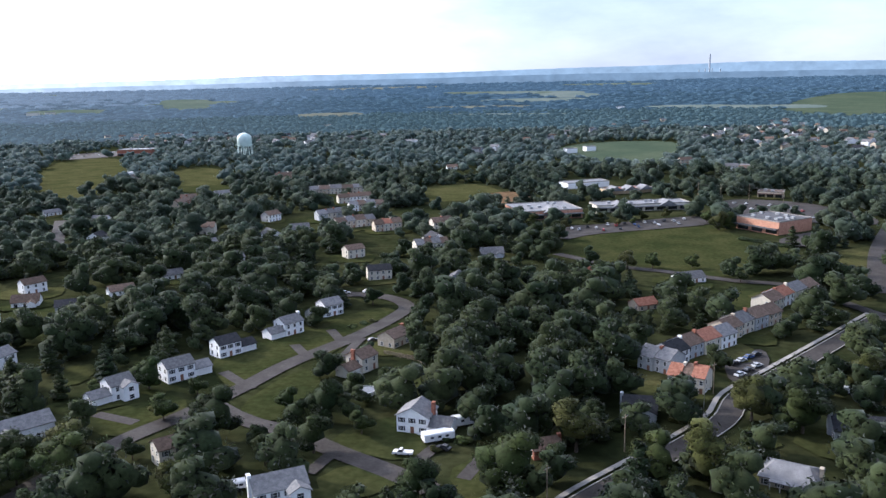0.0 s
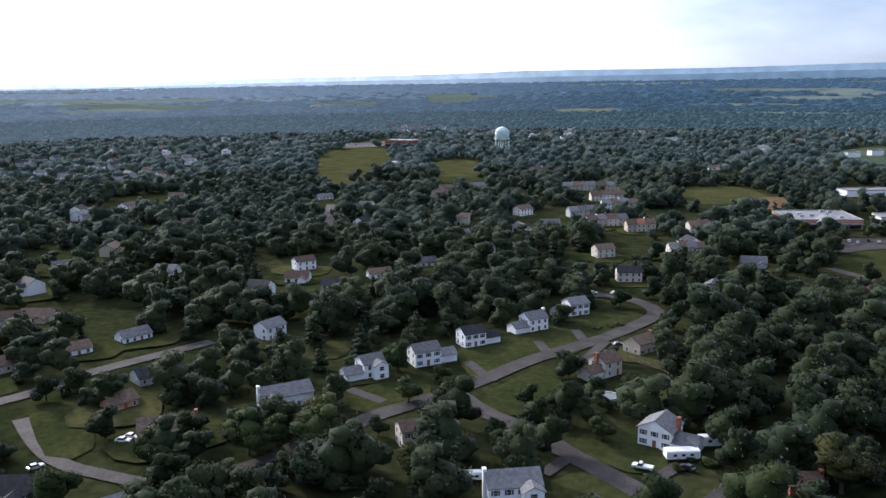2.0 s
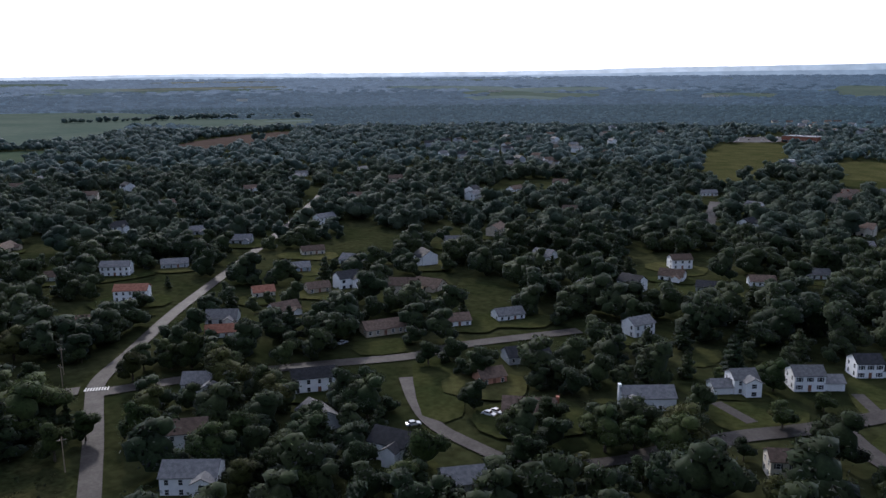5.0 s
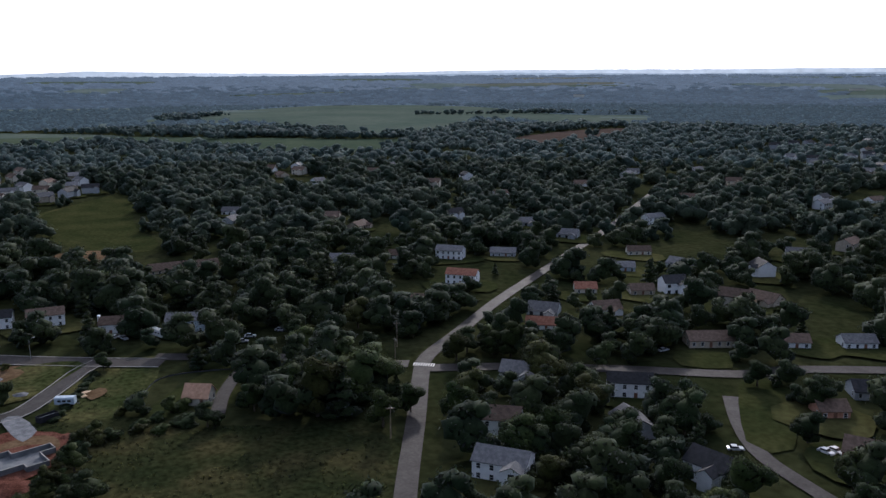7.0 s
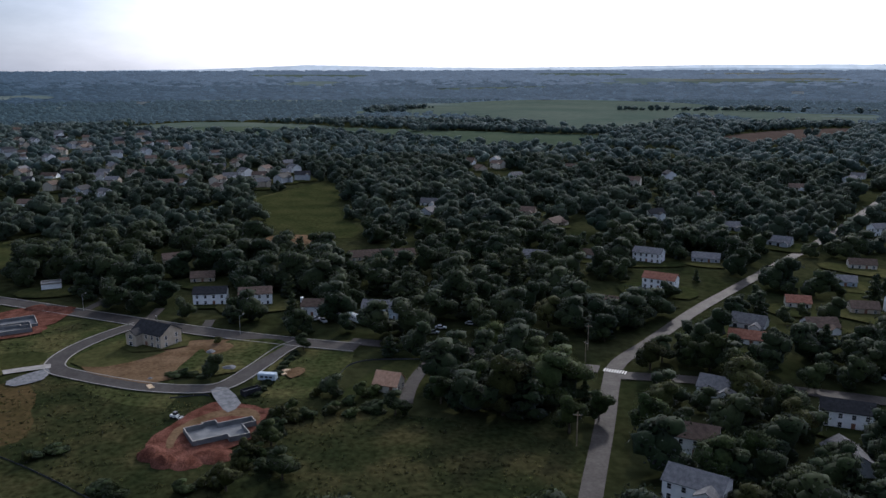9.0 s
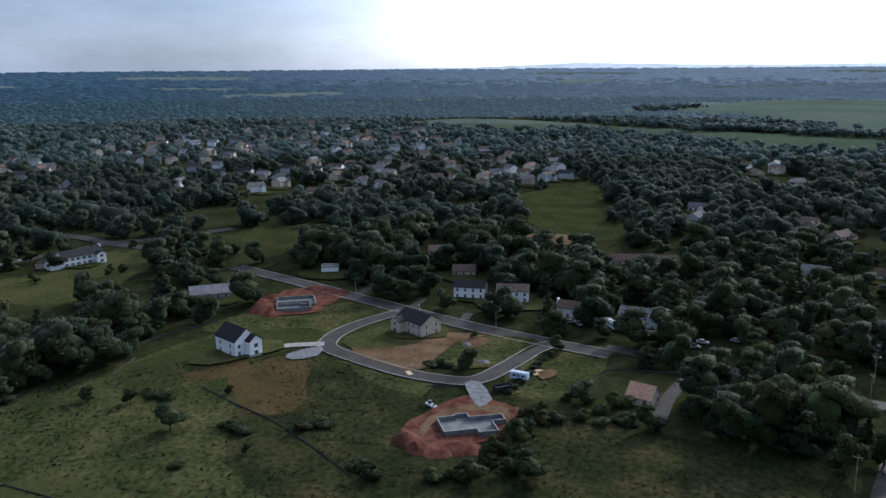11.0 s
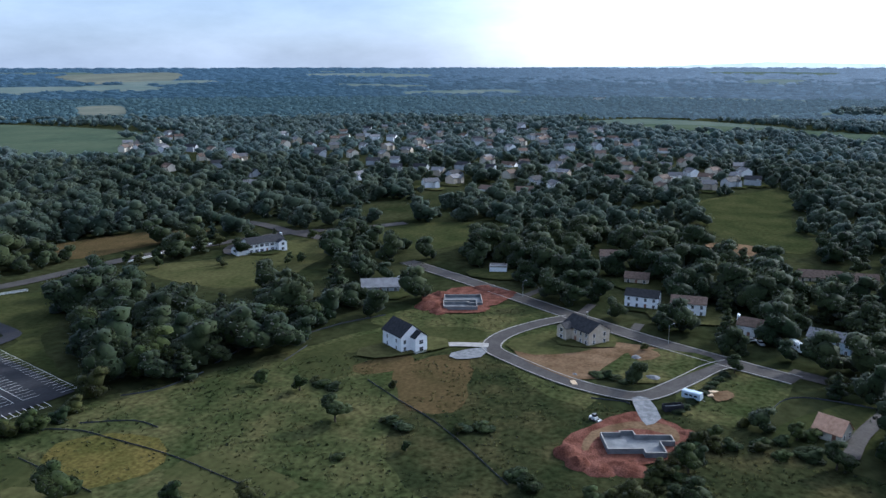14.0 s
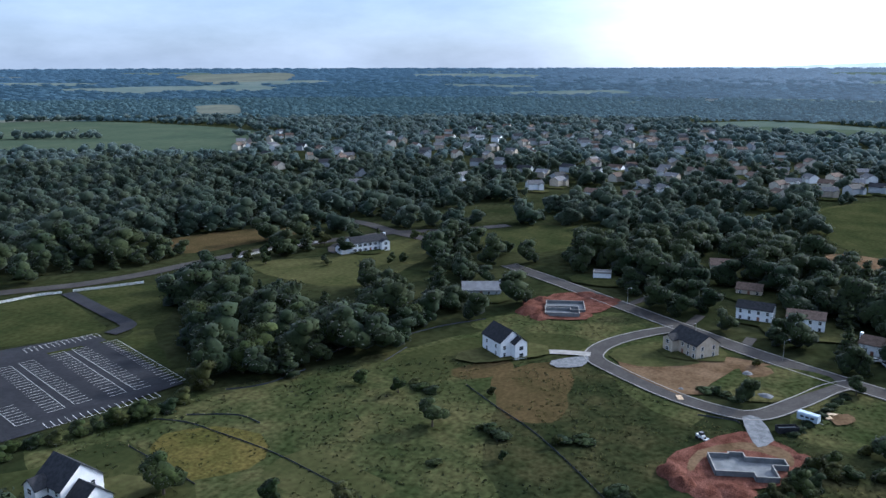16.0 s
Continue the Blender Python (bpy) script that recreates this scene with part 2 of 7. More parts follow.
WALLS = {
    "white": material("white_siding", (0.74, 0.75, 0.76), (0.84, 0.84, 0.84), 0.7, 0.6, 0.0, 0.05),
    "cream": material("cream_siding", (0.52, 0.48, 0.40), (0.62, 0.57, 0.48), 0.7, 0.65, 0.0, 0.06),
    "tan": material("tan_siding", (0.40, 0.34, 0.26), (0.50, 0.43, 0.34), 0.7, 0.65, 0.0, 0.06),
    "grey": material("grey_siding", (0.33, 0.35, 0.37), (0.42, 0.44, 0.46), 0.7, 0.65, 0.0, 0.06),
    "blue": material("pale_blue_siding", (0.36, 0.43, 0.50), (0.44, 0.51, 0.58), 0.7, 0.65, 0.0, 0.06),
    "brick": material("red_brick", (0.20, 0.075, 0.045), (0.32, 0.13, 0.085), 1.2, 0.85, 0.02, 0.25),
    "pink_brick": material("orange_brick", (0.40, 0.20, 0.13), (0.52, 0.28, 0.19), 0.8, 0.85, 0.0, 0.2),
}
ROOFS = {
    "grey": material("grey_shingles", (0.105, 0.105, 0.110), (0.165, 0.163, 0.165), 0.9, 0.8, 0.02, 0.25, vary=0.25, spec=0.12),
    "dark": material("dark_shingles", (0.0168, 0.0180, 0.0216), (0.0330, 0.0336, 0.0384), 0.9, 0.75, 0.02, 0.25, vary=0.2, spec=0.12),
    "brown": material("brown_shingles", (0.085, 0.060, 0.046), (0.140, 0.100, 0.078), 0.9, 0.85, 0.02, 0.25, vary=0.25, spec=0.12),
    "red": material("rust_shingles", (0.200, 0.085, 0.055), (0.300, 0.140, 0.095), 0.9, 0.85, 0.02, 0.2, vary=0.15, spec=0.12),
    "light": material("pale_roof", (0.13, 0.13, 0.137), (0.20, 0.20, 0.207), 0.4, 0.6, 0.0, 0.12),
    "cedar": material("cedar_shingles", (0.36, 0.20, 0.12), (0.50, 0.30, 0.19), 0.9, 0.6, 0.02, 0.25),
    "black": material("flat_roof_felt", (0.055, 0.055, 0.060), (0.090, 0.090, 0.095), 0.3, 0.85, 0.0, 0.3),
}
TRIM = material("white_trim", (0.68, 0.68, 0.67), (0.76, 0.76, 0.75), 2.0, 0.5)
GLASS = material("window_glass", (0.018, 0.022, 0.028), (0.035, 0.040, 0.048), 0.4, 0.12, spec=0.6)
SHUTTER = material("dark_shutter", (0.03, 0.035, 0.05), (0.05, 0.055, 0.07), 2.0, 0.6)
DOOR = material("painted_door", (0.16, 0.08, 0.05), (0.22, 0.11, 0.07), 2.0, 0.5)
BRICK = WALLS["brick"]
BARK = material("bark", (0.050, 0.038, 0.028), (0.100, 0.080, 0.060), 1.5, 0.95, 0.03, 0.3)
WOOD = material("weathered_wood", (0.20, 0.15, 0.10), (0.32, 0.25, 0.18), 1.0, 0.85, 0.01, 0.2)
RAW_WOOD = material("raw_lumber", (0.46, 0.33, 0.20), (0.62, 0.48, 0.32), 1.0, 0.8, 0.0, 0.2)
METAL = material("galvanised_metal", (0.30, 0.31, 0.32), (0.42, 0.43, 0.44), 0.8, 0.45, metal=0.6)
TYRE = material("tyre_rubber", (0.015, 0.015, 0.016), (0.025, 0.025, 0.026), 3.0, 0.9)
TOWER_PAINT = material("pale_green_paint", (0.50, 0.62, 0.58), (0.60, 0.71, 0.66), 0.2, 0.5)
CAR_COLOURS = [material("car_paint_" + k, c, tuple(v * 1.1 for v in c), 1.0, 0.25, spec=0.6) for k, c in
               (("white", (0.62, 0.62, 0.62)), ("silver", (0.36, 0.37, 0.38)), ("black", (0.02, 0.02, 0.022)),
                ("red", (0.26, 0.03, 0.025)), ("blue", (0.04, 0.07, 0.16)))]
LEAF = leaf_material("green_leaves", (0.0400, 0.0620, 0.0200), (0.0780, 0.0980, 0.0310))
LEAF_DARK = leaf_material("dark_leaves", (0.0310, 0.0500, 0.0210), (0.0580, 0.0770, 0.0290))
LEAF_OLIVE = leaf_material("olive_leaves", (0.0580, 0.0680, 0.0210), (0.0980, 0.1010, 0.0330))
LEAF_RED = leaf_material("copper_leaves", (0.060, 0.030, 0.024), (0.095, 0.046, 0.034))
NEEDLES = leaf_material("conifer_needles", (0.0220, 0.0430, 0.0270), (0.0430, 0.0660, 0.0380))
# Haze painted into the leaves: paler, bluer, more sheen with each ring.
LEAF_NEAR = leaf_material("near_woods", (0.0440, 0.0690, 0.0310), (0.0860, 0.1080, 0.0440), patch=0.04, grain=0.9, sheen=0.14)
LEAF_MID_HAZE = leaf_material("mid_woods", (0.0700, 0.1060, 0.0720), (0.1320, 0.1640, 0.1020), patch=0.03, grain=0.6, through=0.68, sheen=0.20)
LEAF_FAR_HAZE = leaf_material("far_woods", (0.0940, 0.1400, 0.1300), (0.1560, 0.2000, 0.1720), patch=0.014, grain=0.25, through=0.7, sheen=0.32, vary=0.2)


# ---------------------------------------------------------------- mesh helpers
def mesh_object(name, verts, faces, mat, parent=None, label="", smooth=False):
    me = bpy.data.meshes.new(name)
    me.from_pydata([tuple(v) for v in verts], [], faces)
    me.materials.append(mat)
    if smooth:
        me.polygons.foreach_set("use_smooth", [True] * len(me.polygons))
    me.update()
    ob = new(name, me)
    ob.parent = parent
    if label:
        ob["label"] = label
    return ob


def part(name, bm, mat, parent, label="", smooth=False):
    """Links a bmesh as one mesh object under a thing."""
    bmesh.ops.recalc_face_normals(bm, faces=bm.faces)
    me = bpy.data.meshes.new(name)
    bm.to_mesh(me)
    bm.free()
    me.materials.append(mat)
    if smooth:
        me.polygons.foreach_set("use_smooth", [True] * len(me.polygons))
    ob = new(name, me)
    ob.parent = parent
    if label:
        ob["label"] = label
    return ob


def box(bm, x0, x1, y0, y1, z0, z1):
    v = [bm.verts.new(p) for p in ((x0, y0, z0), (x1, y0, z0), (x1, y1, z0), (x0, y1, z0), (x0, y0, z1), (x1, y0, z1), (x1, y1, z1), (x0, y1, z1))]
    for f in ((0, 3, 2, 1), (4, 5, 6, 7), (0, 1, 5, 4), (1, 2, 6, 5), (2, 3, 7, 6), (3, 0, 4, 7)):
        bm.faces.new([v[i] for i in f])
    return v


def prism(bm, outline, z0, z1):
    """An upright prism over an outline of (x, y)."""
    lo = [bm.verts.new((x, y, z0)) for x, y in outline]
    hi = [bm.verts.new((x, y, z1)) for x, y in outline]
    k = len(outline)
    for i in range(k):
        bm.faces.new((lo[i], lo[(i + 1) % k], hi[(i + 1) % k], hi[i]))
    bm.faces.new(hi)
    bm.faces.new(lo[::-1])


def tube(bm, a, b, r0, r1, sides=8):
    a, b = Vector(a), Vector(b)
    q = (b - a).to_track_quat("Z", "Y")
    lo = [bm.verts.new(a + q @ Vector((math.cos(i * math.tau / sides) * r0, math.sin(i * math.tau / sides) * r0, 0))) for i in range(sides)]
    hi = [bm.verts.new(b + q @ Vector((math.cos(i * math.tau / sides) * r1, math.sin(i * math.tau / sides) * r1, 0))) for i in range(sides)]
    for i in range(sides):
        bm.faces.new((lo[i], lo[(i + 1) % sides], hi[(i + 1) % sides], hi[i]))
    bm.faces.new(hi)
    bm.faces.new(lo[::-1])


def lathe(bm, rings, sides=24):
    """A round body from (radius, height) rings."""
    rows = [[bm.verts.new((math.cos(i * math.tau / sides) * r, math.sin(i * math.tau / sides) * r, z)) for i in range(sides)] for r, z in rings]
    for lo, hi in zip(rows, rows[1:]):
        for i in range(sides):
            bm.faces.new((lo[i], lo[(i + 1) % sides], hi[(i + 1) % sides], hi[i]))
    bm.faces.new(rows[0][::-1])
    bm.faces.new(rows[-1])


def thing(name, x, y, heading=0.0, label="", category="", group="", z=0.0):
    ob = new(name)
    ob.empty_display_size = 0.5
    ob.matrix_basis = pose(x, y, z, 0, 0, heading)
    return tagged(ob, label, category, group)


def curve_through(points, step=4.0, closed=False):
    """A smooth line through plan points, sampled about every step metres."""
    p = [np.array(q[:2], float) for q in points]
    k = len(p)
    out = []
    for i in range(k if closed else k - 1):
        if closed:
            a, b, c, d = p[i - 1], p[i], p[(i + 1) % k], p[(i + 2) % k]
        else:
            a, b, c, d = p[max(i - 1, 0)], p[i], p[i + 1], p[min(i + 2, k - 1)]
        steps = max(2, int(np.hypot(*(c - b)) / step))
        for s in np.arange(steps) / steps:
            out.append(0.5 * (2 * b + (c - a) * s + (2 * a - 5 * b + 4 * c - d) * s * s + (3 * b - a - 3 * c + d) * s ** 3))
    if not closed:
        out.append(p[-1])
    return np.array(out)


def offsets(line):
    d = np.gradient(line, axis=0)
    d /= np.maximum(np.hypot(d[:, 0], d[:, 1]), 1e-6)[:, None]
    return np.stack([-d[:, 1], d[:, 0]], 1)


def strip(name, line, left, right, z, mat, thick=0.0, parent=None, label=""):
    """A band along a line between two sideways distances; thick gives it sides."""
    nrm = offsets(line)
    a, b = line + nrm * left, line + nrm * right
    k = len(line)
    verts = [(*q, z) for q in a] + [(*q, z) for q in b]
    faces = [(i, i + 1, k + i + 1, k + i) for i in range(k - 1)]
    if thick:
        verts += [(*q, z - thick) for q in a] + [(*q, z - thick) for q in b]
        faces += [(2 * k + i, 2 * k + i + 1, i + 1, i) for i in range(k - 1)] + [(k + i, k + i + 1, 3 * k + i + 1, 3 * k + i) for i in range(k - 1)]
    faces = [f[::-1] for f in faces] if left > right else faces
    return mesh_object(name, verts, faces, mat, parent, label)


def inside(px, py, poly):
    """Which of the points lie in the polygon."""
    hit = np.zeros(len(px), bool)
    k = len(poly)
    for i in range(k):
        (x0, y0), (x1, y1) = poly[i][:2], poly[(i + 1) % k][:2]
        if y0 == y1:
            continue
        cross = ((y0 > py) != (y1 > py)) & (px < (x1 - x0) * (py - y0) / (y1 - y0) + x0)
        hit ^= cross
    return hit


def near_line(px, py, line, reach):
    """Which of the points lie nearer to the line than reach."""
    hit = np.zeros(len(px), bool)
    for (x0, y0), (x1, y1) in zip(line[:-1], line[1:]):
        dx, dy = x1 - x0, y1 - y0
        s = np.clip(((px - x0) * dx + (py - y0) * dy) / max(dx * dx + dy * dy, 1e-6), 0, 1)
        hit |= np.hypot(px - x0 - s * dx, py - y0 - s * dy) < reach
    return hit


CLEAR = []          # plan shapes on which no tree grows: ("poly", points) / ("line", points, reach) / ("disc", x, y, r)


PATCHES = [0]


def patch(name, points, z, mat, label, category="", clear=True, wavy=0.0, smooth=True, kind="structure"):
    """A flat piece of ground with a soft, uneven outline."""
    PATCHES[0] += 1
    z = z * 0.5 + 0.003 * PATCHES[0]
    line = curve_through(points, 6.0, True) if smooth else np.array([q[:2] for q in points], float)
    if wavy:
        nrm = offsets(line)
        line = line + nrm * np.array([noise.noise((q[0] * 0.12, q[1] * 0.12, 3.0)) * wavy for q in line])[:, None]
    bm = bmesh.new()
    f = bm.faces.new([bm.verts.new((x, y, z + (1.5 + float(rise(x, y)) if math.hypot(x, y) > 2300 else 0.0))) for x, y in line])
    bmesh.ops.triangulate(bm, faces=[f])
    for f in bm.faces:
        if f.normal.z < 0:
            f.normal_flip()
    me = bpy.data.meshes.new(name)
    bm.to_mesh(me)
    bm.free()
    me.materials.append(mat)
    ob = new(name, me)
    tagged(ob, label, category or name.replace("_", " "), "", kind)
    if clear:
        CLEAR.append(("poly", [tuple(q) for q in line]))
    return ob


# ---------------------------------------------------------------- ground
R = 4950.0


def rise(x, y):
    """Lifts the far land so its woods fill the camera's view up to the hills."""
    q = np.clip((np.hypot(x, y) - 2300.0) / 2200.0, 0, 1)
    return 72.0 * q * q * (3 - 2 * q)


bm = bmesh.new()
rings = [0.0, 60, 120, 200, 300, 450, 700, 1100, 1700, 2300] + [2450 + 125 * k for k in range(20)] + [R]
last = None
for r in rings:
    if r == 0:
        row = [bm.verts.new((0, 0, 0))]
    else:
        row = [bm.verts.new((math.cos(i * math.tau / 144) * r, math.sin(i * math.tau / 144) * r, float(rise(r, 0)))) for i in range(144)]
        for i in range(144):
            j = (i + 1) % 144
            bm.faces.new((last[0], row[i], row[j]) if len(last) == 1 else (last[i], row[i], row[j], last[j]))
    last = row
ground = part("ground", bm, GRASS, None)
# Haze put into three glowing wood colours, paler ring by ring.
WOODS_HAZE_GLOW = [glow_material("backdrop_woods_green", (0.030, 0.048, 0.054), (0.080, 0.099, 0.111), 0.6, 1.5),
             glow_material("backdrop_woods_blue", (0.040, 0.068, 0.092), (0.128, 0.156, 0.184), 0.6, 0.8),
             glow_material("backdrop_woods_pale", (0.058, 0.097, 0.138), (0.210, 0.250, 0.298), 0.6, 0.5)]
for m in WOODS_HAZE_GLOW:
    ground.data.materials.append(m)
# The far ground glows with painted haze too, in rings from 1690 m.
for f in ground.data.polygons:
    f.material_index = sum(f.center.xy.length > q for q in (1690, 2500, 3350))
tagged(ground, "wide flat green land of lawns and meadows", "ground", "", "structure")

# lawns, meadows and fields
patch("meadow", [(-211.0, -177.2), (-251.8, -149.9), (-281.4, -135.4), (-317.2, -114.8), (-327.4, -85.7), (-337.8, -48.7), (-278.0, -24.6), (-241.9, -29.2), (-230.1, 2.8), (-205.8, 15.5), (-148.4, -60.6), (-154.7, -140.7), (-165.4, -186.0)], 0.02, MEADOW, "rough uncut meadow with weeds and tufts", wavy=3)
patch("meadow", [(-316.7, -88.6), (-265.2, -33.6), (-265.3, 12.2), (-240.1, 51.1), (-225.0, 87.6), (-169.6, 69.8), (-186.3, -15.8), (-211.4, -69.7)], 0.03, MEADOW_DARK, "dark uncut meadow beside the road", wavy=2)
patch("meadow", [(-320.9, -123.8), (-352.4, -103.9), (-364.2, -61.1), (-349.2, -48.9), (-323.3, -71.0), (-317.1, -91.3)], 0.04, MEADOW, "uncut grass beside the new street", wavy=1.5)
patch("meadow", [(-282.5, -0.9), (-306.7, 14.0), (-315.0, 36.3), (-267.3, 22.9), (-265.4, 3.3)], 0.04, MEADOW, "uncut grass beside the new street", wavy=1.5)
patch("lawn", [(-266.1, -126.8), (-280.5, -130.2), (-306.1, -117.1), (-309.6, -106.8), (-321.7, -97.6), (-326.0, -80.7), (-315.2, -73.0), (-283.2, -91.7), (-266.0, -105.1), (-254.0, -115.8)], 0.06, LAWN, "mown green lawn round the white house", wavy=1)
patch("lawn", [(-346.3, -31.3), (-347.7, -25.4), (-335.1, -17.9), (-327.2, -24.6), (-329.6, -29.3)], 0.06, LAWN, "mown strip of lawn beside the tan house")
patch("brown_grass", [(-284.9, -100.9), (-288.9, -92.9), (-278.6, -88.8), (-265.8, -100.8), (-272.2, -108.1)], 0.08, BROWN_GRASS, "worn brown grass beside the house", wavy=1)
patch("brown_grass", [(-276.5, -93.1), (-297.1, -75.8), (-268.4, -64.6), (-245.8, -62.5), (-243.7, -75.9), (-257.4, -87.1)], 0.07, BROWN_GRASS, "patch of brown dry grass in the meadow", wavy=3)
patch("weeds", [(-190.2, -159.3), (-203.8, -144.3), (-197.7, -127.5), (-184.5, -124.6), (-173.5, -133.6), (-178.4, -151.8)], 0.07, WEEDS, "patch of ochre flowering weeds", wavy=3)
patch("lawn", [(-186.5, -120.7), (-200.4, -118.1), (-197.4, -98.3), (-191.1, -84.6), (-180.4, -94.1), (-179.9, -113.8)], 0.07, LAWN_DRY, "mown corner of the meadow", wavy=1)
patch("lawn", [(-160.1, -174.8), (-181.2, -169.4), (-176.2, -141.8), (-167.6, -126.4), (-147.1, -123.8), (-130.5, -147.8), (-146.5, -182.2)], 0.06, LAWN, "mown lawn round the big white house", wavy=1)
patch("lawn", [(-238.3, -348.8), (-280.6, -309.1), (-254.5, -252.1), (-244.9, -247.6), (-219.9, -269.1), (-202.2, -291.3)], 0.06, LAWN, "mown lawn beside the car park", smooth=False)
patch("lawn", [(-286.7, -305.3), (-310.1, -287.0), (-317.5, -269.3), (-276.9, -240.8), (-257.1, -230.5), (-231.8, -197.3), (-243.9, -237.4), (-255.3, -239.1)], 0.05, LAWN, "mown lawn beside the car park", wavy=2)
patch("lawn", [(-366.6, -275.9), (-394.6, -248.5), (-452.3, -231.7), (-458.3, -200.8), (-400.1, -192.2), (-354.6, -195.1), (-346.6, -228.5)], 0.06, LAWN_DRY, "wide mown lawn round the white farmhouse", wavy=2)
patch("lawn", [(-491.5, -201.4), (-527.5, -177.6), (-542.0, -125.8), (-473.8, -133.5), (-453.0, -159.6)], 0.06, LAWN, "open green field between the trees", wavy=3)
patch("lawn", [(-585.8, -79.1), (-650.9, -26.8), (-710.2, 8.0), (-728.2, 45.6), (-583.4, 40.2), (-572.1, -2.3), (-629.7, -11.3), (-590.8, -46.3)], 0.06, LAWN_DRY, "open sports field between the trees", wavy=2)
patch("lawn", [(-553.3, 18.5), (-567.7, 39.7), (-544.1, 58.7), (-508.9, 49.8), (-520.8, 31.4)], 0.07, LAWN, "green field beside the trees", wavy=2)
patch("brown_grass", [(-383.2, -356.4), (-434.5, -336.1), (-460.9, -294.3), (-405.3, -303.4), (-371.2, -319.2)], 0.06, BROWN_GRASS, "brown scrub beside the road", wavy=4)
patch("lawn", [(-289.8, 47.7), (-286.3, 65.2), (-261.7, 54.9), (-254.5, 32.5), (-262.6, 26.1)], 0.06, LAWN, "lawn behind the cedar house", wavy=1)
patch("crop_field", [(-715.8, -1304.2), (-1016.9, -1507.0), (-1138.5, -1207.6), (-1094.4, -861.8), (-973.8, -754.1), (-761.3, -611.7), (-747.3, -783.4), (-656.0, -860.9), (-565.9, -1024.1)], 0.1, CROP, "wide green crop field", wavy=6)
patch("crop_field", [(-1482.4, -263.1), (-1646.7, -144.3), (-1542.4, 44.5), (-1426.4, 100.8), (-1278.3, -42.3), (-1362.2, -156.2)], 0.1, CROP_FAR_HAZE, "distant pale green field", wavy=6)
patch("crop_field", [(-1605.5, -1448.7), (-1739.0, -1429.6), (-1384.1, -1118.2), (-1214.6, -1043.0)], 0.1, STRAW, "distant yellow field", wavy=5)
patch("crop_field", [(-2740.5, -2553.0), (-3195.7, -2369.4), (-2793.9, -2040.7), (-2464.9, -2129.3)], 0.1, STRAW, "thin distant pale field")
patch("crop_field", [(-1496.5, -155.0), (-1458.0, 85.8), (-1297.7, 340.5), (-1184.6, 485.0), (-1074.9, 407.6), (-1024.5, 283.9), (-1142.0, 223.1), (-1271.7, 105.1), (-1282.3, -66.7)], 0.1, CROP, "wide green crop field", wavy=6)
patch("crop_field", [(-1779.7, 125.3), (-2125.9, 304.0), (-2419.7, 699.2), (-2198.9, 1071.2), (-1704.7, 1099.0), (-1573.2, 1227.4), (-1328.5, 1024.5), (-1366.7, 882.6), (-1564.1, 789.6), (-1283.4, 545.1), (-1509.7, 416.5), (-1757.0, 318.8)], 0.11, CROP_FAR_HAZE, "wide distant green crop field", wavy=6)
patch("crop_field", [(-1137.7, 644.1), (-1232.7, 808.3), (-1233.9, 927.5), (-1060.5, 767.1), (-1025.9, 617.8)], 0.12, STUBBLE, "brown stubble field", wavy=4)
patch("lawn", [(-665.8, -9.2), (-759.3, 54.4), (-599.5, 50.5), (-534.1, 54.9), (-511.5, 28.1), (-571.0, -1.5)], 0.06, LAWN, "open green field between the trees", wavy=2)
patch("crop_field", [(163.8, 1184.5), (246.0, 1302.9), (351.9, 1272.3), (277.3, 1012.6), (222.7, 968.5), (164.6, 1016.0)], 0.1, CROP, "deep green crop field behind the shops", wavy=3)
patch("crop_field", [(1020.6, 2494.1), (1350.1, 2878.2), (1508.8, 2745.9), (1039.9, 1887.4), (852.2, 1981.9)], 0.1, CROP, "distant green hillside field", wavy=5)
patch("crop_field", [(1041.7, 5177.5), (1662.6, 5520.4), (1388.1, 4506.6), (887.4, 4134.4)], 0.1, CROP_FAR_HAZE, "thin distant field")
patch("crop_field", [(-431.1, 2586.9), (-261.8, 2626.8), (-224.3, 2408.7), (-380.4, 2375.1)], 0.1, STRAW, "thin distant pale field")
patch("crop_field", [(-1087.5, 3330.0), (-915.6, 3352.7), (-809.3, 2960.2), (-920.8, 2874.8)], 0.1, CROP_FAR_HAZE, "thin distant field")
patch("lawn", [(70.2, 505.0), (101.1, 530.2), (179.0, 557.1), (185.6, 510.7), (201.9, 473.3), (167.1, 424.8), (132.5, 408.8), (105.0, 437.6), (69.2, 463.2)], 0.06, LAWN, "wide mown green lawn before the shops", wavy=2)
patch("lawn", [(209.0, 449.0), (245.4, 468.7), (205.8, 390.3), (195.3, 403.0)], 0.06, LAWN_DRY, "green verge along the main road", wavy=1)
patch("lawn", [(118.9, 365.7), (144.3, 379.0), (137.8, 354.5), (119.7, 337.9)], 0.06, LAWN, "lawn between town houses", wavy=1)
patch("lawn", [(-24.8, 779.0), (26.7, 809.1), (55.0, 746.0), (32.7, 705.6), (-10.6, 698.5)], 0.06, LAWN_DRY, "mown playing field", wavy=2)
patch("lawn", [(-485.8, 1015.8), (-521.5, 1168.4), (-454.3, 1178.6), (-348.5, 914.5), (-330.9, 768.1), (-332.9, 725.5), (-383.0, 795.7)], 0.06, LAWN_DRY, "wide school playing field", wavy=3)
patch("lawn", [(-313.0, 976.0), (-298.9, 1024.1), (-261.1, 990.6), (-228.2, 853.2), (-263.9, 840.6)], 0.06, LAWN_DRY, "yellow-green sports field", wavy=2)
patch("lawn", [(-272.9, 833.1), (-218.5, 842.1), (-199.7, 767.0), (-238.1, 773.0)], 0.06, LAWN, "green sports field", wavy=2)
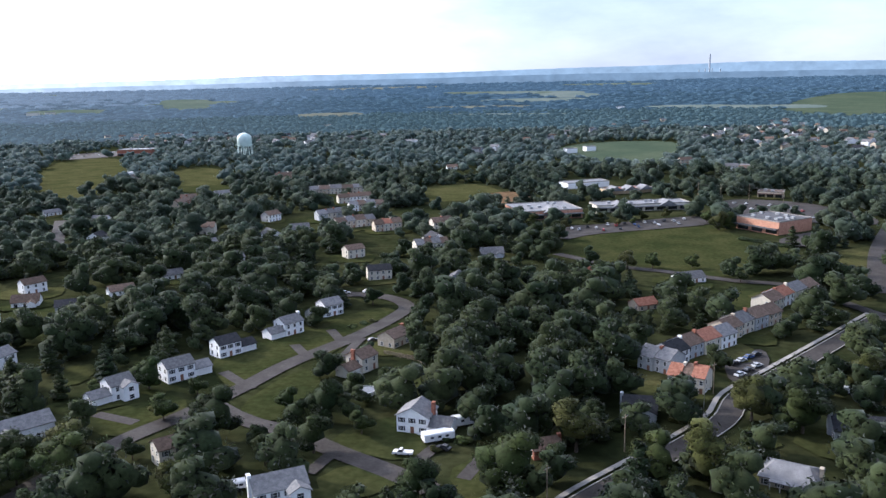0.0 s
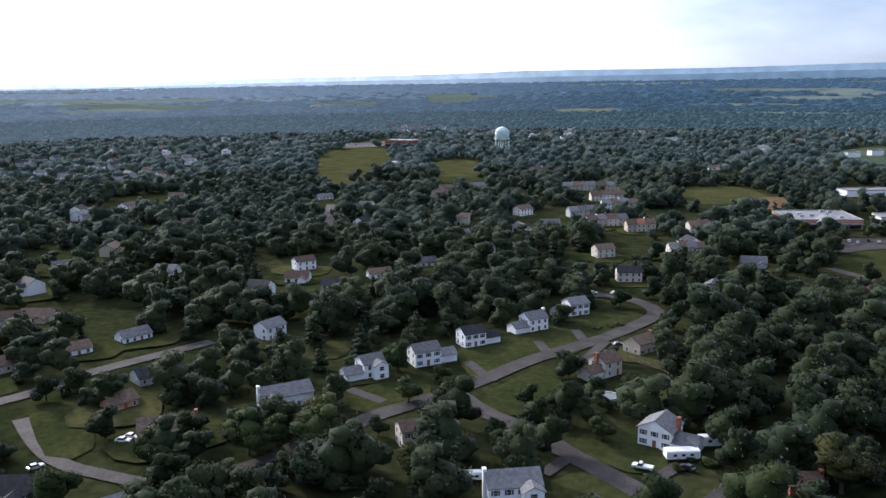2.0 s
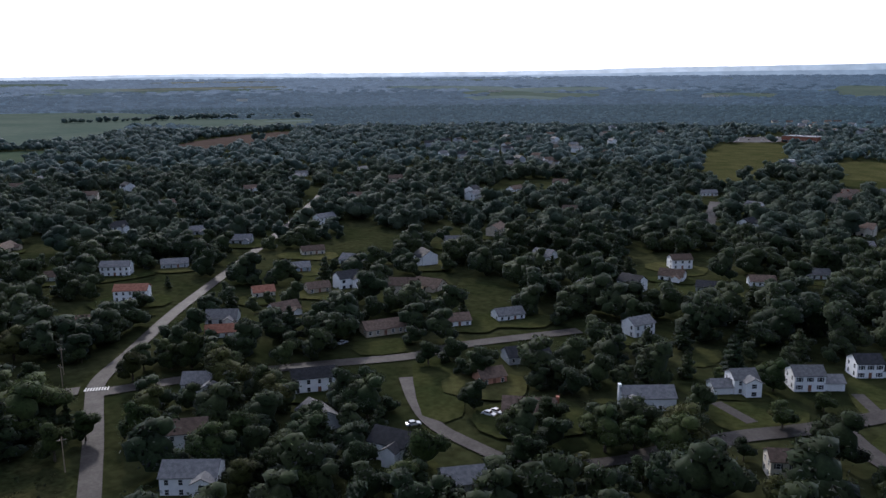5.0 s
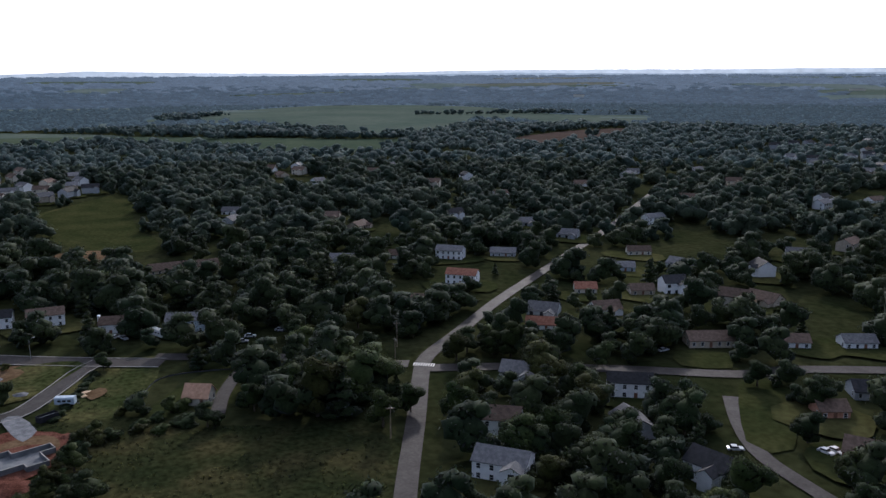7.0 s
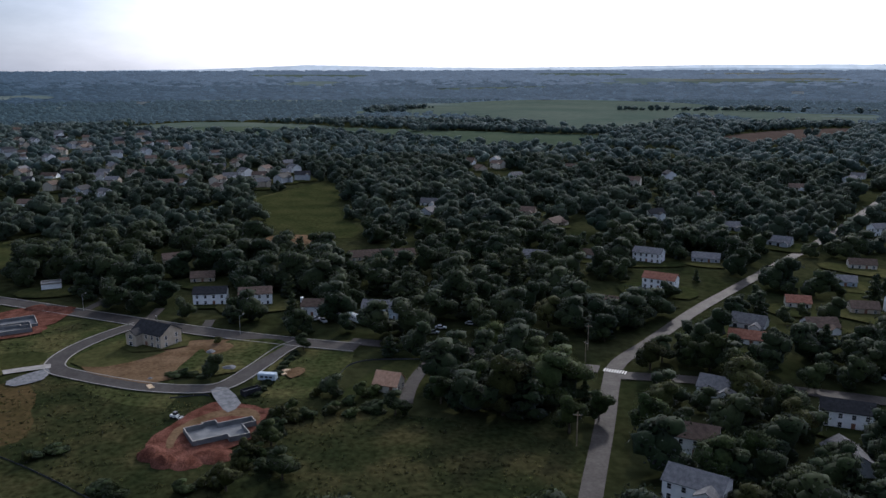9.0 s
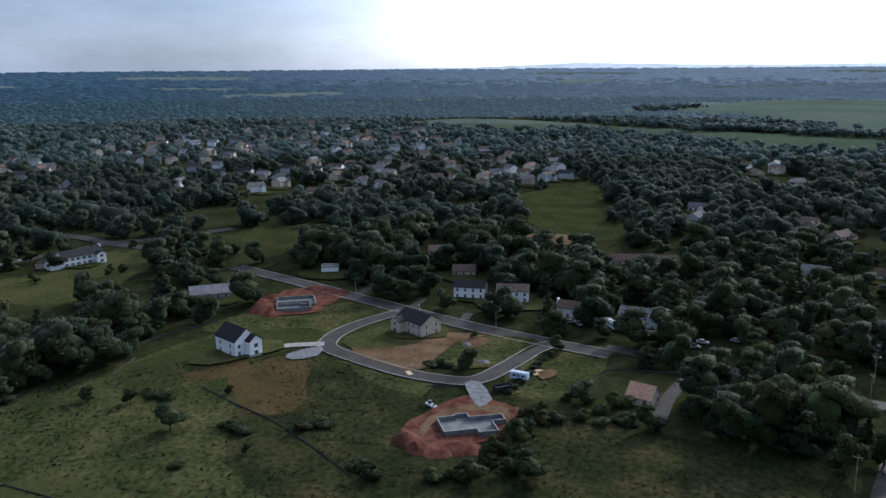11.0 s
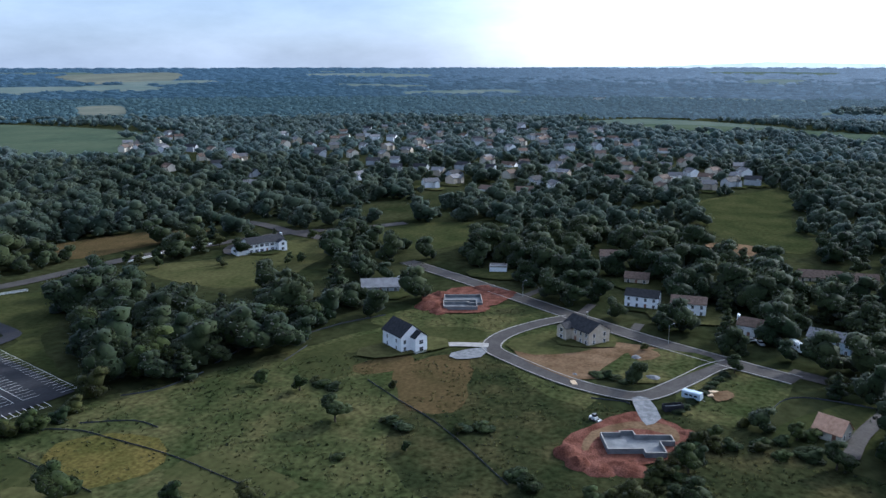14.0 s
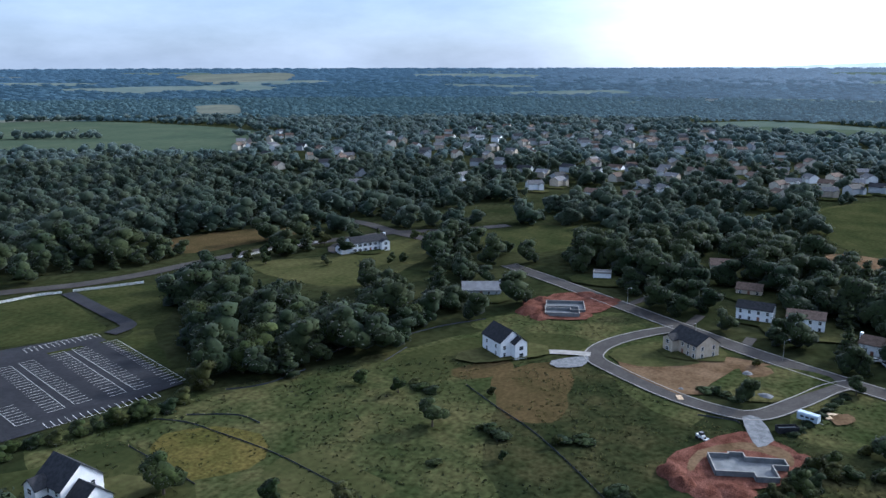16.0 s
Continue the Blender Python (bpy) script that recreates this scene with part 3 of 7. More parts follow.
# thin strips of farmland showing between the far woods
rnd = random.Random(21)
for k in range(56):
    a, r = radians(rnd.uniform(-34, 148)), 1650 + 2500 * rnd.random() ** 0.8
    x, y = -math.sin(a) * r, math.cos(a) * r
    ln, dp, tilt = rnd.uniform(50, 190) * r / 2200, rnd.uniform(30, 90) * r / 2200, a + rnd.uniform(-0.35, 0.35)
    cx, cy = math.cos(tilt), math.sin(tilt)
    patch("crop_field", [(x + cx * u * ln - cy * w * dp, y + cy * u * ln + cx * w * dp) for u, w in ((-1, -0.6), (0.1, -1), (1, -0.7), (0.9, 0.8), (-0.2, 1), (-1, 0.6))], 0.1, rnd.choice((CROP_HAZE, CROP_HAZE, CROP_HAZE, CROP_FAR_HAZE, STRAW)), "thin distant strip of farmland", wavy=5)
# front lawns of the near street
for pts in ([(-85.0, 293.5), (-68.7, 316.1), (-55.5, 291.6), (-69.7, 264.0)], [(-63.5, 312.1), (-48.7, 333.8), (-37.2, 313.9), (-51.4, 291.3)], [(-48.5, 342.1), (-27.0, 362.8), (-21.1, 346.9), (-37.5, 317.6)],
            [(-110.8, 240.2), (-91.1, 260.1), (-81.1, 245.3), (-93.8, 227.0)], [(-64.1, 256.1), (-49.9, 282.1), (-41.9, 267.6), (-46.5, 239.0), (-60.5, 239.7)], [(-21.5, 277.5), (-5.7, 282.3), (0.1, 259.9), (-12.6, 253.2)],
            [(-32.4, 222.0), (-17.2, 237.4), (-4.9, 213.3), (-15.5, 208.6)], [(1.2, 202.9), (13.4, 209.0), (13.3, 186.7), (3.6, 184.9)], [(74.2, 213.1), (90.4, 227.6), (90.9, 212.2), (74.9, 206.0)],
            [(-33.7, 198.1), (-23.0, 207.3), (-13.2, 194.2), (-26.5, 186.2)], [(-201.9, 376.6), (-185.1, 380.3), (-171.9, 351.2), (-185.0, 347.9)], [(-139.5, 284.7), (-130.8, 293.3), (-124.7, 280.9), (-132.2, 273.0)]):
    patch("lawn", pts, 0.05, LAWN, "mown front lawn of a house", wavy=1.0, clear=True)
for pts in ([(-239.0, 208.7), (-229.9, 224.1), (-216.3, 214.0), (-226.0, 200.3)], [(-205.4, 207.7), (-193.4, 216.8), (-160.6, 183.6), (-169.9, 176.3)], [(-196.1, 363.3), (-186.4, 381.8), (-172.2, 354.0), (-182.1, 343.0)],
            [(-138.0, 283.0), (-130.1, 291.9), (-124.8, 276.7), (-129.4, 270.1)], [(-359.5, 271.6), (-349.1, 282.9), (-321.7, 257.3), (-327.4, 251.1)]):
    patch("lawn", pts, 0.05, LAWN, "mown lawn of a house", wavy=1.0, clear=True)

# ---------------------------------------------------------------- roads
ROAD_LINES = []


def road(points, width, name="road", mat=ROAD, kerb=False, label="worn grey asphalt street", z=0.10, step=5.0):
    z = z * 0.5 + 0.27 + 0.003 * len(ROAD_LINES)
    line = curve_through(points, step)
    ob = strip(name, line, width / 2, -width / 2, z, mat)
    tagged(ob, label, "road", "", "structure")
    if kerb:
        for s in (1, -1):
            tagged(strip("kerb", line, s * (width / 2 + 0.35), s * width / 2, z + 0.12, CONCRETE, 0.2), "pale concrete kerb along the street", "kerb", "", "structure")
    CLEAR.append(("line", line, width / 2 + 4.0))
    ROAD_LINES.append((line, width))
    return line


main_line = road([(-161.7, 69.4), (-188.7, 81.8), (-226.5, 100.3), (-256.1, 114.2), (-272.7, 123.7), (-294.0, 146.4), (-327.7, 181.9), (-357.8, 217.5), (-403.1, 271.5), (-464.8, 344.6), (-561.8, 450.4), (-631.3, 530.5)], 5.8, label="straight grey asphalt road through the suburb")
cross_line = road([(-261.2, 119.5), (-250.5, 146.0), (-231.5, 180.1), (-211.2, 211.9), (-205.8, 234.0), (-182.7, 278.7)], 7.0, z=0.11)
new_line = road([(-421.9, -147.2), (-396.6, -108.3), (-356.6, -50.3), (-335.1, -17.9), (-317.2, 13.9), (-306.4, 35.8)], 8.5, kerb=True, z=0.11, label="newly laid street with concrete kerbs")
road([(-314.4, 34.0), (-306.6, 50.0), (-299.8, 67.9), (-280.9, 92.4), (-268.1, 114.6)], 7.0, z=0.11)
loop_line = road([(-351.7, -47.2), (-341.8, -56.1), (-327.8, -64.7), (-315.2, -68.7), (-304.5, -67.4), (-296.3, -58.4), (-282.6, -37.5), (-276.4, -21.0), (-277.2, -9.9), (-292.4, 0.1), (-309.5, 9.0), (-316.9, 15.5)], 6.5, kerb=True, z=0.13, step=2.5, label="new loop street with concrete kerbs")
street_line = road([(-108.1, 194.1), (-98.6, 213.7), (-91.7, 227.5), (-80.6, 243.4), (-67.7, 266.6), (-56.3, 289.6), (-34.9, 321.0), (-20.0, 350.3), (-17.2, 366.2), (-28.5, 382.3), (-47.7, 388.9)], 7.5)
branch_line = road([(-75.9, 253.3), (-66.2, 242.1), (-56.1, 234.0), (-44.5, 227.6), (-31.0, 214.7), (-14.5, 201.1), (-4.3, 191.2)], 7.0, z=0.11)
side_line = road([(-196.9, 195.3), (-180.1, 182.9), (-165.0, 174.4), (-150.3, 171.2), (-125.9, 171.7), (-109.5, 191.0), (-103.8, 203.9)], 5.0, z=0.11)
avenue_line = road([(30.3, 181.0), (36.4, 187.4), (60.1, 208.8), (81.1, 229.3), (92.4, 247.7), (110.8, 264.9), (145.2, 297.9), (181.6, 333.2)], 6.8, kerb=True, label="grey asphalt avenue with a pavement")
trunk_line = road([(322.6, 581.5), (259.9, 484.0), (227.3, 425.7), (200.2, 369.1)], 9.5, z=0.12, label="wide grey main road")
road([(65.6, 471.4), (90.1, 439.0), (115.6, 420.4), (143.0, 398.2), (165.3, 384.8), (181.6, 333.2)], 6.5, z=0.11)
road([(-244.7, 517.8), (-263.0, 561.2), (-292.6, 632.4)], 9.0, z=0.11)
farm_line = road([(-245.9, -349.1), (-269.5, -336.4), (-296.0, -316.1), (-323.4, -304.3), (-348.8, -298.4), (-389.9, -287.0), (-425.1, -269.6), (-450.6, -254.3), (-471.6, -242.5), (-493.4, -214.0), (-522.8, -187.5)], 9.0, z=0.12, label="grey two-lane road past the wood")
road([(-494.2, -317.3), (-489.9, -278.4), (-471.6, -242.5), (-461.1, -213.5)], 9.0, z=0.13)
road([(-1055.2, -813.7), (-857.2, -678.5), (-737.4, -597.2)], 8.0, z=0.12)
road([(-251.5, 45.6), (-266.8, 50.0), (-282.9, 57.5), (-295.1, 64.9), (-299.3, 73.0)], 4.5, z=0.14, label="narrow asphalt drive")
road([(-631.3, 530.5), (-682.7, 605.4), (-736.1, 679.4)], 7.0)
road([(-50.0, 384.7), (-39.3, 386.0), (-22.7, 377.3)], 6.0, z=0.11)
# driveways
for pts in ([(-50.8, 294.5), (-60.8, 315.5)], [(-38.8, 309.0), (-46.9, 329.7)], [(-64.9, 263.7), (-78.7, 281.0)], [(-94.1, 237.2), (-109.0, 244.5)], [(-9.3, 205.0), (-2.6, 216.8)], [(-30.1, 216.4), (-36.4, 201.4)], [(-33.0, 317.3), (-38.8, 290.5)],
            [(10.5, 210.8), (3.9, 196.4)], [(-351.9, -19.7), (-333.3, -21.6)], [(-373.4, -42.1), (-355.3, -44.6)], [(-371.3, -74.7), (-401.4, -64.2)]):
    road(pts, 4.0, "driveway", ROAD, z=0.09, label="asphalt driveway", step=2.0)
road([(-301.3, -88.8), (-304.7, -80.5), (-307.3, -69.6)], 4.5, "driveway", CONCRETE, z=0.16, label="pale concrete driveway", step=2.0)

# pavement along the avenue
tagged(strip("pavement", avenue_line, 6.4, 4.8, 0.52, CONCRETE, 0.15), "pale concrete pavement along the avenue", "pavement", "", "structure")
# crosswalk stripes
def crosswalk(x, y, heading, width, length, count):
    ob = thing("crosswalk", x, y, heading, "white painted crosswalk stripes on the road", "crosswalk", z=0.42)
    ob["kind"] = "structure"
    for i in range(count):
        bm = bmesh.new()
        u = -width / 2 + width * (i + 0.5) / count
        box(bm, u - width / count * 0.28, u + width / count * 0.28, -length / 2, length / 2, 0, 0.012)
        part("stripe", bm, PAINT, ob)


crosswalk(-264.9, 119.1, 55, 8.0, 3.0, 9)

# car park with painted bays
lot = [(-196.6, -282.4), (-216.9, -265.1), (-244.0, -249.5), (-244.2, -244.3), (-222.0, -181.7), (-177.5, -192.1), (-146.5, -202.5)]
CLEAR.append(("poly", [(-225.3, -347.1), (-293.4, -298.3), (-303.4, -266.4), (-257.6, -213.7), (-219.8, -175.0), (-168.7, -179.1), (-134.4, -194.3)]))
patch("car_park", lot, 0.12, ROAD_NEW, "empty car park of fresh dark asphalt", "car park", smooth=False)
road([(-248.8, -244.3), (-258.0, -244.9), (-262.1, -250.2), (-267.9, -266.7), (-283.1, -308.4)], 6.5, mat=ROAD_NEW, z=0.13, label="curved entrance road of dark asphalt", step=2.0)


def bay_row(p, q, depth, count, name="bay_lines"):
    """Painted bay lines from p to q, reaching depth to the side."""
    p, q = Vector((*p, 0.45)), Vector((*q, 0.45))
    d = (q - p).normalized()
    s = Vector((-d.y, d.x, 0))
    bm = bmesh.new()
    for i in range(count + 1):
        a = p + (q - p) * i / count
        w = d * 0.085
        b = a + s * depth
        bm.faces.new([bm.verts.new(c) for c in (a - w, a + w, b + w, b - w)])
    e = s * 0.07
    bm.faces.new([bm.verts.new(c) for c in (p - e, q - e, q + e, p + e)])
    ob = part(name, bm, PAINT, None)
    tagged(ob, "white painted parking bay lines", "bay lines", "parking bays", "structure")


for p, q, dep, cnt in (([(-244.5, -236.0)][0], [(-224.5, -183.3)][0], -5.3, 21), ([(-228.9, -241.9)][0], [(-210.7, -191.5)][0], 5.3, 20), ([(-226.4, -242.8)][0], [(-208.1, -192.6)][0], -5.3, 20),
                       ([(-210.4, -246.4)][0], [(-193.8, -199.3)][0], 5.3, 20), ([(-207.7, -246.8)][0], [(-190.7, -199.7)][0], -5.3, 20), ([(-180.2, -217.4)][0], [(-175.0, -201.4)][0], 5.3, 7),
                       ([(-221.4, -258.7)][0], [(-246.4, -249.2)][0], -5.3, 14), ([(-178.3, -192.1)][0], [(-210.1, -180.0)][0], 4.5, 16)):
    bay_row(p, q, dep, cnt)
for pts in ([(-222.3, -247.2), (-233.6, -242.2), (-232.7, -239.7), (-221.1, -244.1)], [(-239.3, -239.4), (-244.4, -237.9), (-243.4, -235.4), (-238.9, -237.2)]):
    patch("traffic_island", pts, 0.2, LAWN, "grassy kerbed island in the car park", "traffic island", smooth=False)

# ---------------------------------------------------------------- construction site
patch("bare_earth", [(-305.0, -59.7), (-321.7, -45.5), (-324.9, -32.1), (-325.8, -16.8), (-318.4, -6.9), (-301.5, -7.3), (-289.5, -21.3), (-283.2, -34.1), (-292.3, -48.8)], 0.07, BARE, "bare trodden earth with sparse grass", wavy=3)
patch("lawn", [(-309.4, -64.0), (-324.4, -58.5), (-326.1, -46.3), (-315.1, -32.4), (-302.9, -51.3)], 0.08, LAWN_DRY, "thin new lawn before the tan house", wavy=1)
patch("weeds", [(-292.0, -26.8), (-319.9, -16.2), (-323.4, 3.4), (-315.6, 10.5), (-296.4, -1.8), (-286.3, -12.4)], 0.08, MEADOW, "weeds on the bare plot", wavy=2)
patch("bare_earth", [(-315.4, -19.3), (-321.6, -12.7), (-316.5, -8.6), (-308.7, -14.9)], 0.10, BARE, "patch of raked bare earth", wavy=1)
patch("gravel", [(-273.9, -13.9), (-275.5, -8.9), (-261.1, -4.0), (-254.4, -7.4), (-262.7, -10.6)], 0.17, GRAVEL, "pale gravel track to the foundation", wavy=0.6)
patch("gravel", [(-295.0, -80.3), (-305.1, -70.0), (-294.3, -68.8), (-289.4, -76.4)], 0.10, GRAVEL, "spread pale gravel", wavy=0.6)
patch("clay", [(-236.9, -28.2), (-248.7, -22.9), (-263.6, -13.0), (-260.1, -3.6), (-256.1, 3.8), (-247.8, 5.0), (-235.4, -0.2), (-226.9, -11.1), (-225.8, -23.1)], 0.10, CLAY, "churned red clay round the foundation", wavy=2.5)
patch("clay", [(-353.8, -110.8), (-378.2, -107.6), (-385.7, -96.7), (-382.7, -81.5), (-366.7, -78.4), (-348.3, -90.1), (-343.7, -103.3)], 0.10, CLAY, "churned red clay round the foundation", wavy=2)
patch("clay", [(-285.5, 9.8), (-289.9, 14.3), (-285.2, 16.6), (-279.7, 11.5)], 0.10, BARE, "heap-trodden bare clay", wavy=1)
patch("clay", [(-365.5, -115.7), (-364.2, -90.0), (-347.8, -82.6), (-341.6, -103.9)], 0.12, CLAY, "churned red clay", wavy=1.5)


patch("clay_track", [(-234.3, -22.6), (-245.5, -21.7), (-256.0, -12.0), (-257.1, -1.9), (-251.6, 2.0), (-246.2, 1.7), (-250.7, -2.1), (-251.3, -11.5), (-242.1, -19.6), (-233.6, -20.6)], 0.12, BARE, "paler wheel track worn into the clay", clear=False)


def heap(x, y, size, height, mat, label, category="heap", seed=0):
    """A mound of loose earth or stone with a lumpy outline."""
    bm = bmesh.new()
    rows = []
    for r in np.linspace(1, 0.0, 7):
        row = []
        for i in range(20):
            a = i * math.tau / 20
            k = 1 + 0.25 * noise.noise((math.cos(a) * 1.3 + seed, math.sin(a) * 1.3, r * 2))
            h = height * (1 - r ** 1.7) * (1 + 0.3 * noise.noise((math.cos(a) * r * 3, math.sin(a) * r * 3, seed + 5.0)))
            row.append(bm.verts.new((math.cos(a) * r * size * k, math.sin(a) * r * size * 0.8 * k, h - 0.02)))
        rows.append(row)
    for lo, hi in zip(rows, rows[1:]):
        for i in range(20):
            bm.faces.new((lo[i], lo[(i + 1) % 20], hi[(i + 1) % 20], hi[i]))
    ob = part("mound", bm, mat, None, "", True)
    ob.matrix_basis = pose(x, y, 0.08, 0, 0, seed * 37)
    tagged(ob, label, category)
    CLEAR.append(("disc", x, y, size + 2))


for i, (x, y, s, h) in enumerate([(-230.7, -25.8, 5, 2.4), (-225.4, -21.9, 4.5, 2), (-227.0, -9.8, 6, 1.2), (-223.9, -16.0, 5, 1), (-253.5, 3.7, 3, 0.9), (-350.3, -108.2, 8, 2.6), (-367.2, -109.1, 5, 1.8), (-383.1, -93.3, 6, 1.8), (-380.0, -80.8, 4, 1.2), (-353.5, -86.9, 5, 0.9), (-344.5, -101.6, 6, 1.6)]):
    heap(x, y, s, h, CLAY, "heap of dug red clay beside the foundation", seed=i)
for i, (x, y, s, h) in enumerate([(-311.9, -16.7, 2.6, 1), (-288.4, -34.2, 1.5, 0.6)]):
    heap(x, y, s, h, GRAVEL, "heap of grey gravel on bare earth", seed=i + 20)
heap(-293.9, -9.1, 3.0, 1.0, GRAVEL, "heap of blue-grey stone on bare earth", seed=31)


def foundation(x, y, heading, outline, height, label):
    """Open basement walls of poured concrete, on a slab."""
    ob = thing("foundation", x, y, heading, label, "foundation", "house foundations", 0.32)
    k = len(outline)
    bm = bmesh.new()
    prism(bm, outline, 0.0, 0.15)
    part("slab", bm, BLOCK, ob)
    for i in range(k):
        (x0, y0), (x1, y1) = outline[i], outline[(i + 1) % k]
        dx, dy = x1 - x0, y1 - y0
        ln = math.hypot(dx, dy)
        ux, uy = dx / ln * 0.15, dy / ln * 0.15
        bm = bmesh.new()
        prism(bm, [(x0 - ux + uy, y0 - uy - ux), (x1 + ux + uy, y1 + uy - ux), (x1 + ux - uy, y1 + uy + ux), (x0 - ux - uy, y0 - uy + ux)], 0.1, height + 0.01 * (i % 2))
        part("foundation_wall", bm, BLOCK, ob)
        # Thin cap of paler concrete along the top of the wall.
        bm = bmesh.new()
        prism(bm, [(x0 - ux + uy, y0 - uy - ux), (x1 + ux + uy, y1 + uy - ux), (x1 + ux - uy, y1 + uy + ux), (x0 - ux - uy, y0 - uy + ux)], height + 0.02, height + 0.08 + 0.01 * (i % 2))
        part("sill_plate", bm, CONCRETE, ob, "pale top of the foundation wall")
    CLEAR.append(("disc", x, y, 16))
    return ob


foundation(-238.8, -9.9, 110, [(-7, -3.5), (2.5, -3.5), (2.5, -6.0), (8.0, -6.0), (8.0, 0.8), (12, 0.8), (12, 4.5), (2.2, 4.8), (2.2, 7.5), (-1.6, 7.5), (-1.6, 6.5), (-7, 6.5)], 1.5,
           "open grey concrete basement walls in red clay")
foundation(-359.9, -96.3, 110, [(-8, -5), (2, -5), (2, -7), (8, -7), (8, 6), (-8, 6)], 1.4, "open grey concrete basement walls in red clay")
foundation(-351.7, -95.0, 110, [(-7, -5), (7, -5), (7, 5), (-7, 5)], 1.6, "open grey concrete basement walls in red clay")

# ---------------------------------------------------------------- houses
WINDOW_MESH = {}


def window_meshes(w, h, shutters):
    key = (w, h, shutters)
    if key not in WINDOW_MESH:
        f = bmesh.new()
        for a, b, c, d in ((-w / 2 - 0.1, w / 2 + 0.1, h / 2, h / 2 + 0.12), (-w / 2 - 0.1, w / 2 + 0.1, -h / 2 - 0.12, -h / 2),
                           (-w / 2 - 0.1, -w / 2, -h / 2, h / 2), (w / 2, w / 2 + 0.1, -h / 2, h / 2), (-w / 2, w / 2, -0.03, 0.03)):
            box(f, a, b, -0.07, 0.0, c, d)
        g = bmesh.new()
        box(g, -w / 2, w / 2, -0.03, 0.0, -h / 2, h / 2)
        sh = bmesh.new()
        box(sh, -0.21, 0.21, -0.06, 0.0, -h / 2, h / 2)
        made = []
        for name, bm, mat in (("window_frame", f, TRIM), ("pane", g, GLASS), ("shutter", sh, SHUTTER)):
            me = bpy.data.meshes.new(name)
            bm.to_mesh(me)
            bm.free()
            me.materials.append(mat)
            made.append(me)
        WINDOW_MESH[key] = made
    return WINDOW_MESH[key]


def window(parent, m, w=1.0, h=1.35, shutters=False):
    f, g, s = window_meshes(w, h, shutters)
    ob = new("window", f)
    ob.parent, ob.matrix_basis = parent, m
    p = new("pane", g)
    p.parent = ob
    if shutters:
        for side in (-1, 1):
            q = new("shutter", s)
            q.parent, q.location = ob, (side * (w / 2 + 0.34), 0, 0)


def gable_block(parent, x0, x1, y0, y1, height, pitch, wall, roof, along="x", over=0.45, z0=0.0, plinth=True, hip=0.0):
    """Walls with gable ends and a two-sided roof slab; the ridge runs along x or y. Returns the ridge height."""
    cx, cy, lx, ly = (x0 + x1) / 2, (y0 + y1) / 2, x1 - x0, y1 - y0
    if along == "y":
        lx, ly = ly, lx
    turn = Matrix.Translation((cx, cy, z0)) @ (Matrix.Rotation(radians(90), 4, "Z") if along == "y" else Matrix.Identity(4))
    rise = ly / 2 * pitch
    bm = bmesh.new()
    a, b = lx / 2, ly / 2
    hx = a - hip
    pts = [(-a, -b, 0), (a, -b, 0), (a, b, 0), (-a, b, 0), (-a, -b, height), (a, -b, height), (a, b, height), (-a, b, height), (-hx, 0, height + rise), (hx, 0, height + rise)]
    v = [bm.verts.new(p) for p in pts]
    for f in ((0, 1, 5, 4), (2, 3, 7, 6), (1, 2, 6, 9, 5) if not hip else (1, 2, 6, 5), (3, 0, 4, 8, 7) if not hip else (3, 0, 4, 7)):
        bm.faces.new([v[i] for i in f])
    if hip:
        bm.faces.new([v[i] for i in (4, 5, 6, 7)])
    bm.transform(turn)
    part("wall", bm, wall, parent)
    bm = bmesh.new()
    t = 0.22
    oh = over
    dz = oh * pitch
    A, B = a + (0.35 if not hip else oh), b + oh
    rx = hx + (0.35 if not hip else 0.0)
    for s in (1, -1):
        lo = [(-A, s * B, height - dz), (A, s * B, height - dz), (rx, 0, height + rise), (-rx, 0, height + rise)]
        q = [bm.verts.new((x, y, z + 0.03)) for x, y, z in lo] + [bm.verts.new((x, y, z + t)) for x, y, z in lo]
        for f in ((0, 1, 2, 3), (4, 7, 6, 5), (0, 4, 5, 1), (1, 5, 6, 2), (3, 7, 4, 0)):
            bm.faces.new([q[i] for i in f])
    if hip:
        for s in (1, -1):
            lo = [(s * A, -B, height - dz), (s * A, B, height - dz), (s * rx, 0, height + rise)]
            q = [bm.verts.new((x, y, z + 0.03)) for x, y, z in lo] + [bm.verts.new((x, y, z + t)) for x, y, z in lo]
            for f in ((0, 1, 2), (3, 5, 4), (0, 3, 4, 1)):
                bm.faces.new([q[i] for i in f])
    bm.transform(turn)
    part("roof", bm, roof, parent)
    return height + rise + z0


HOUSE_COUNT = [0]
HOUSES = []


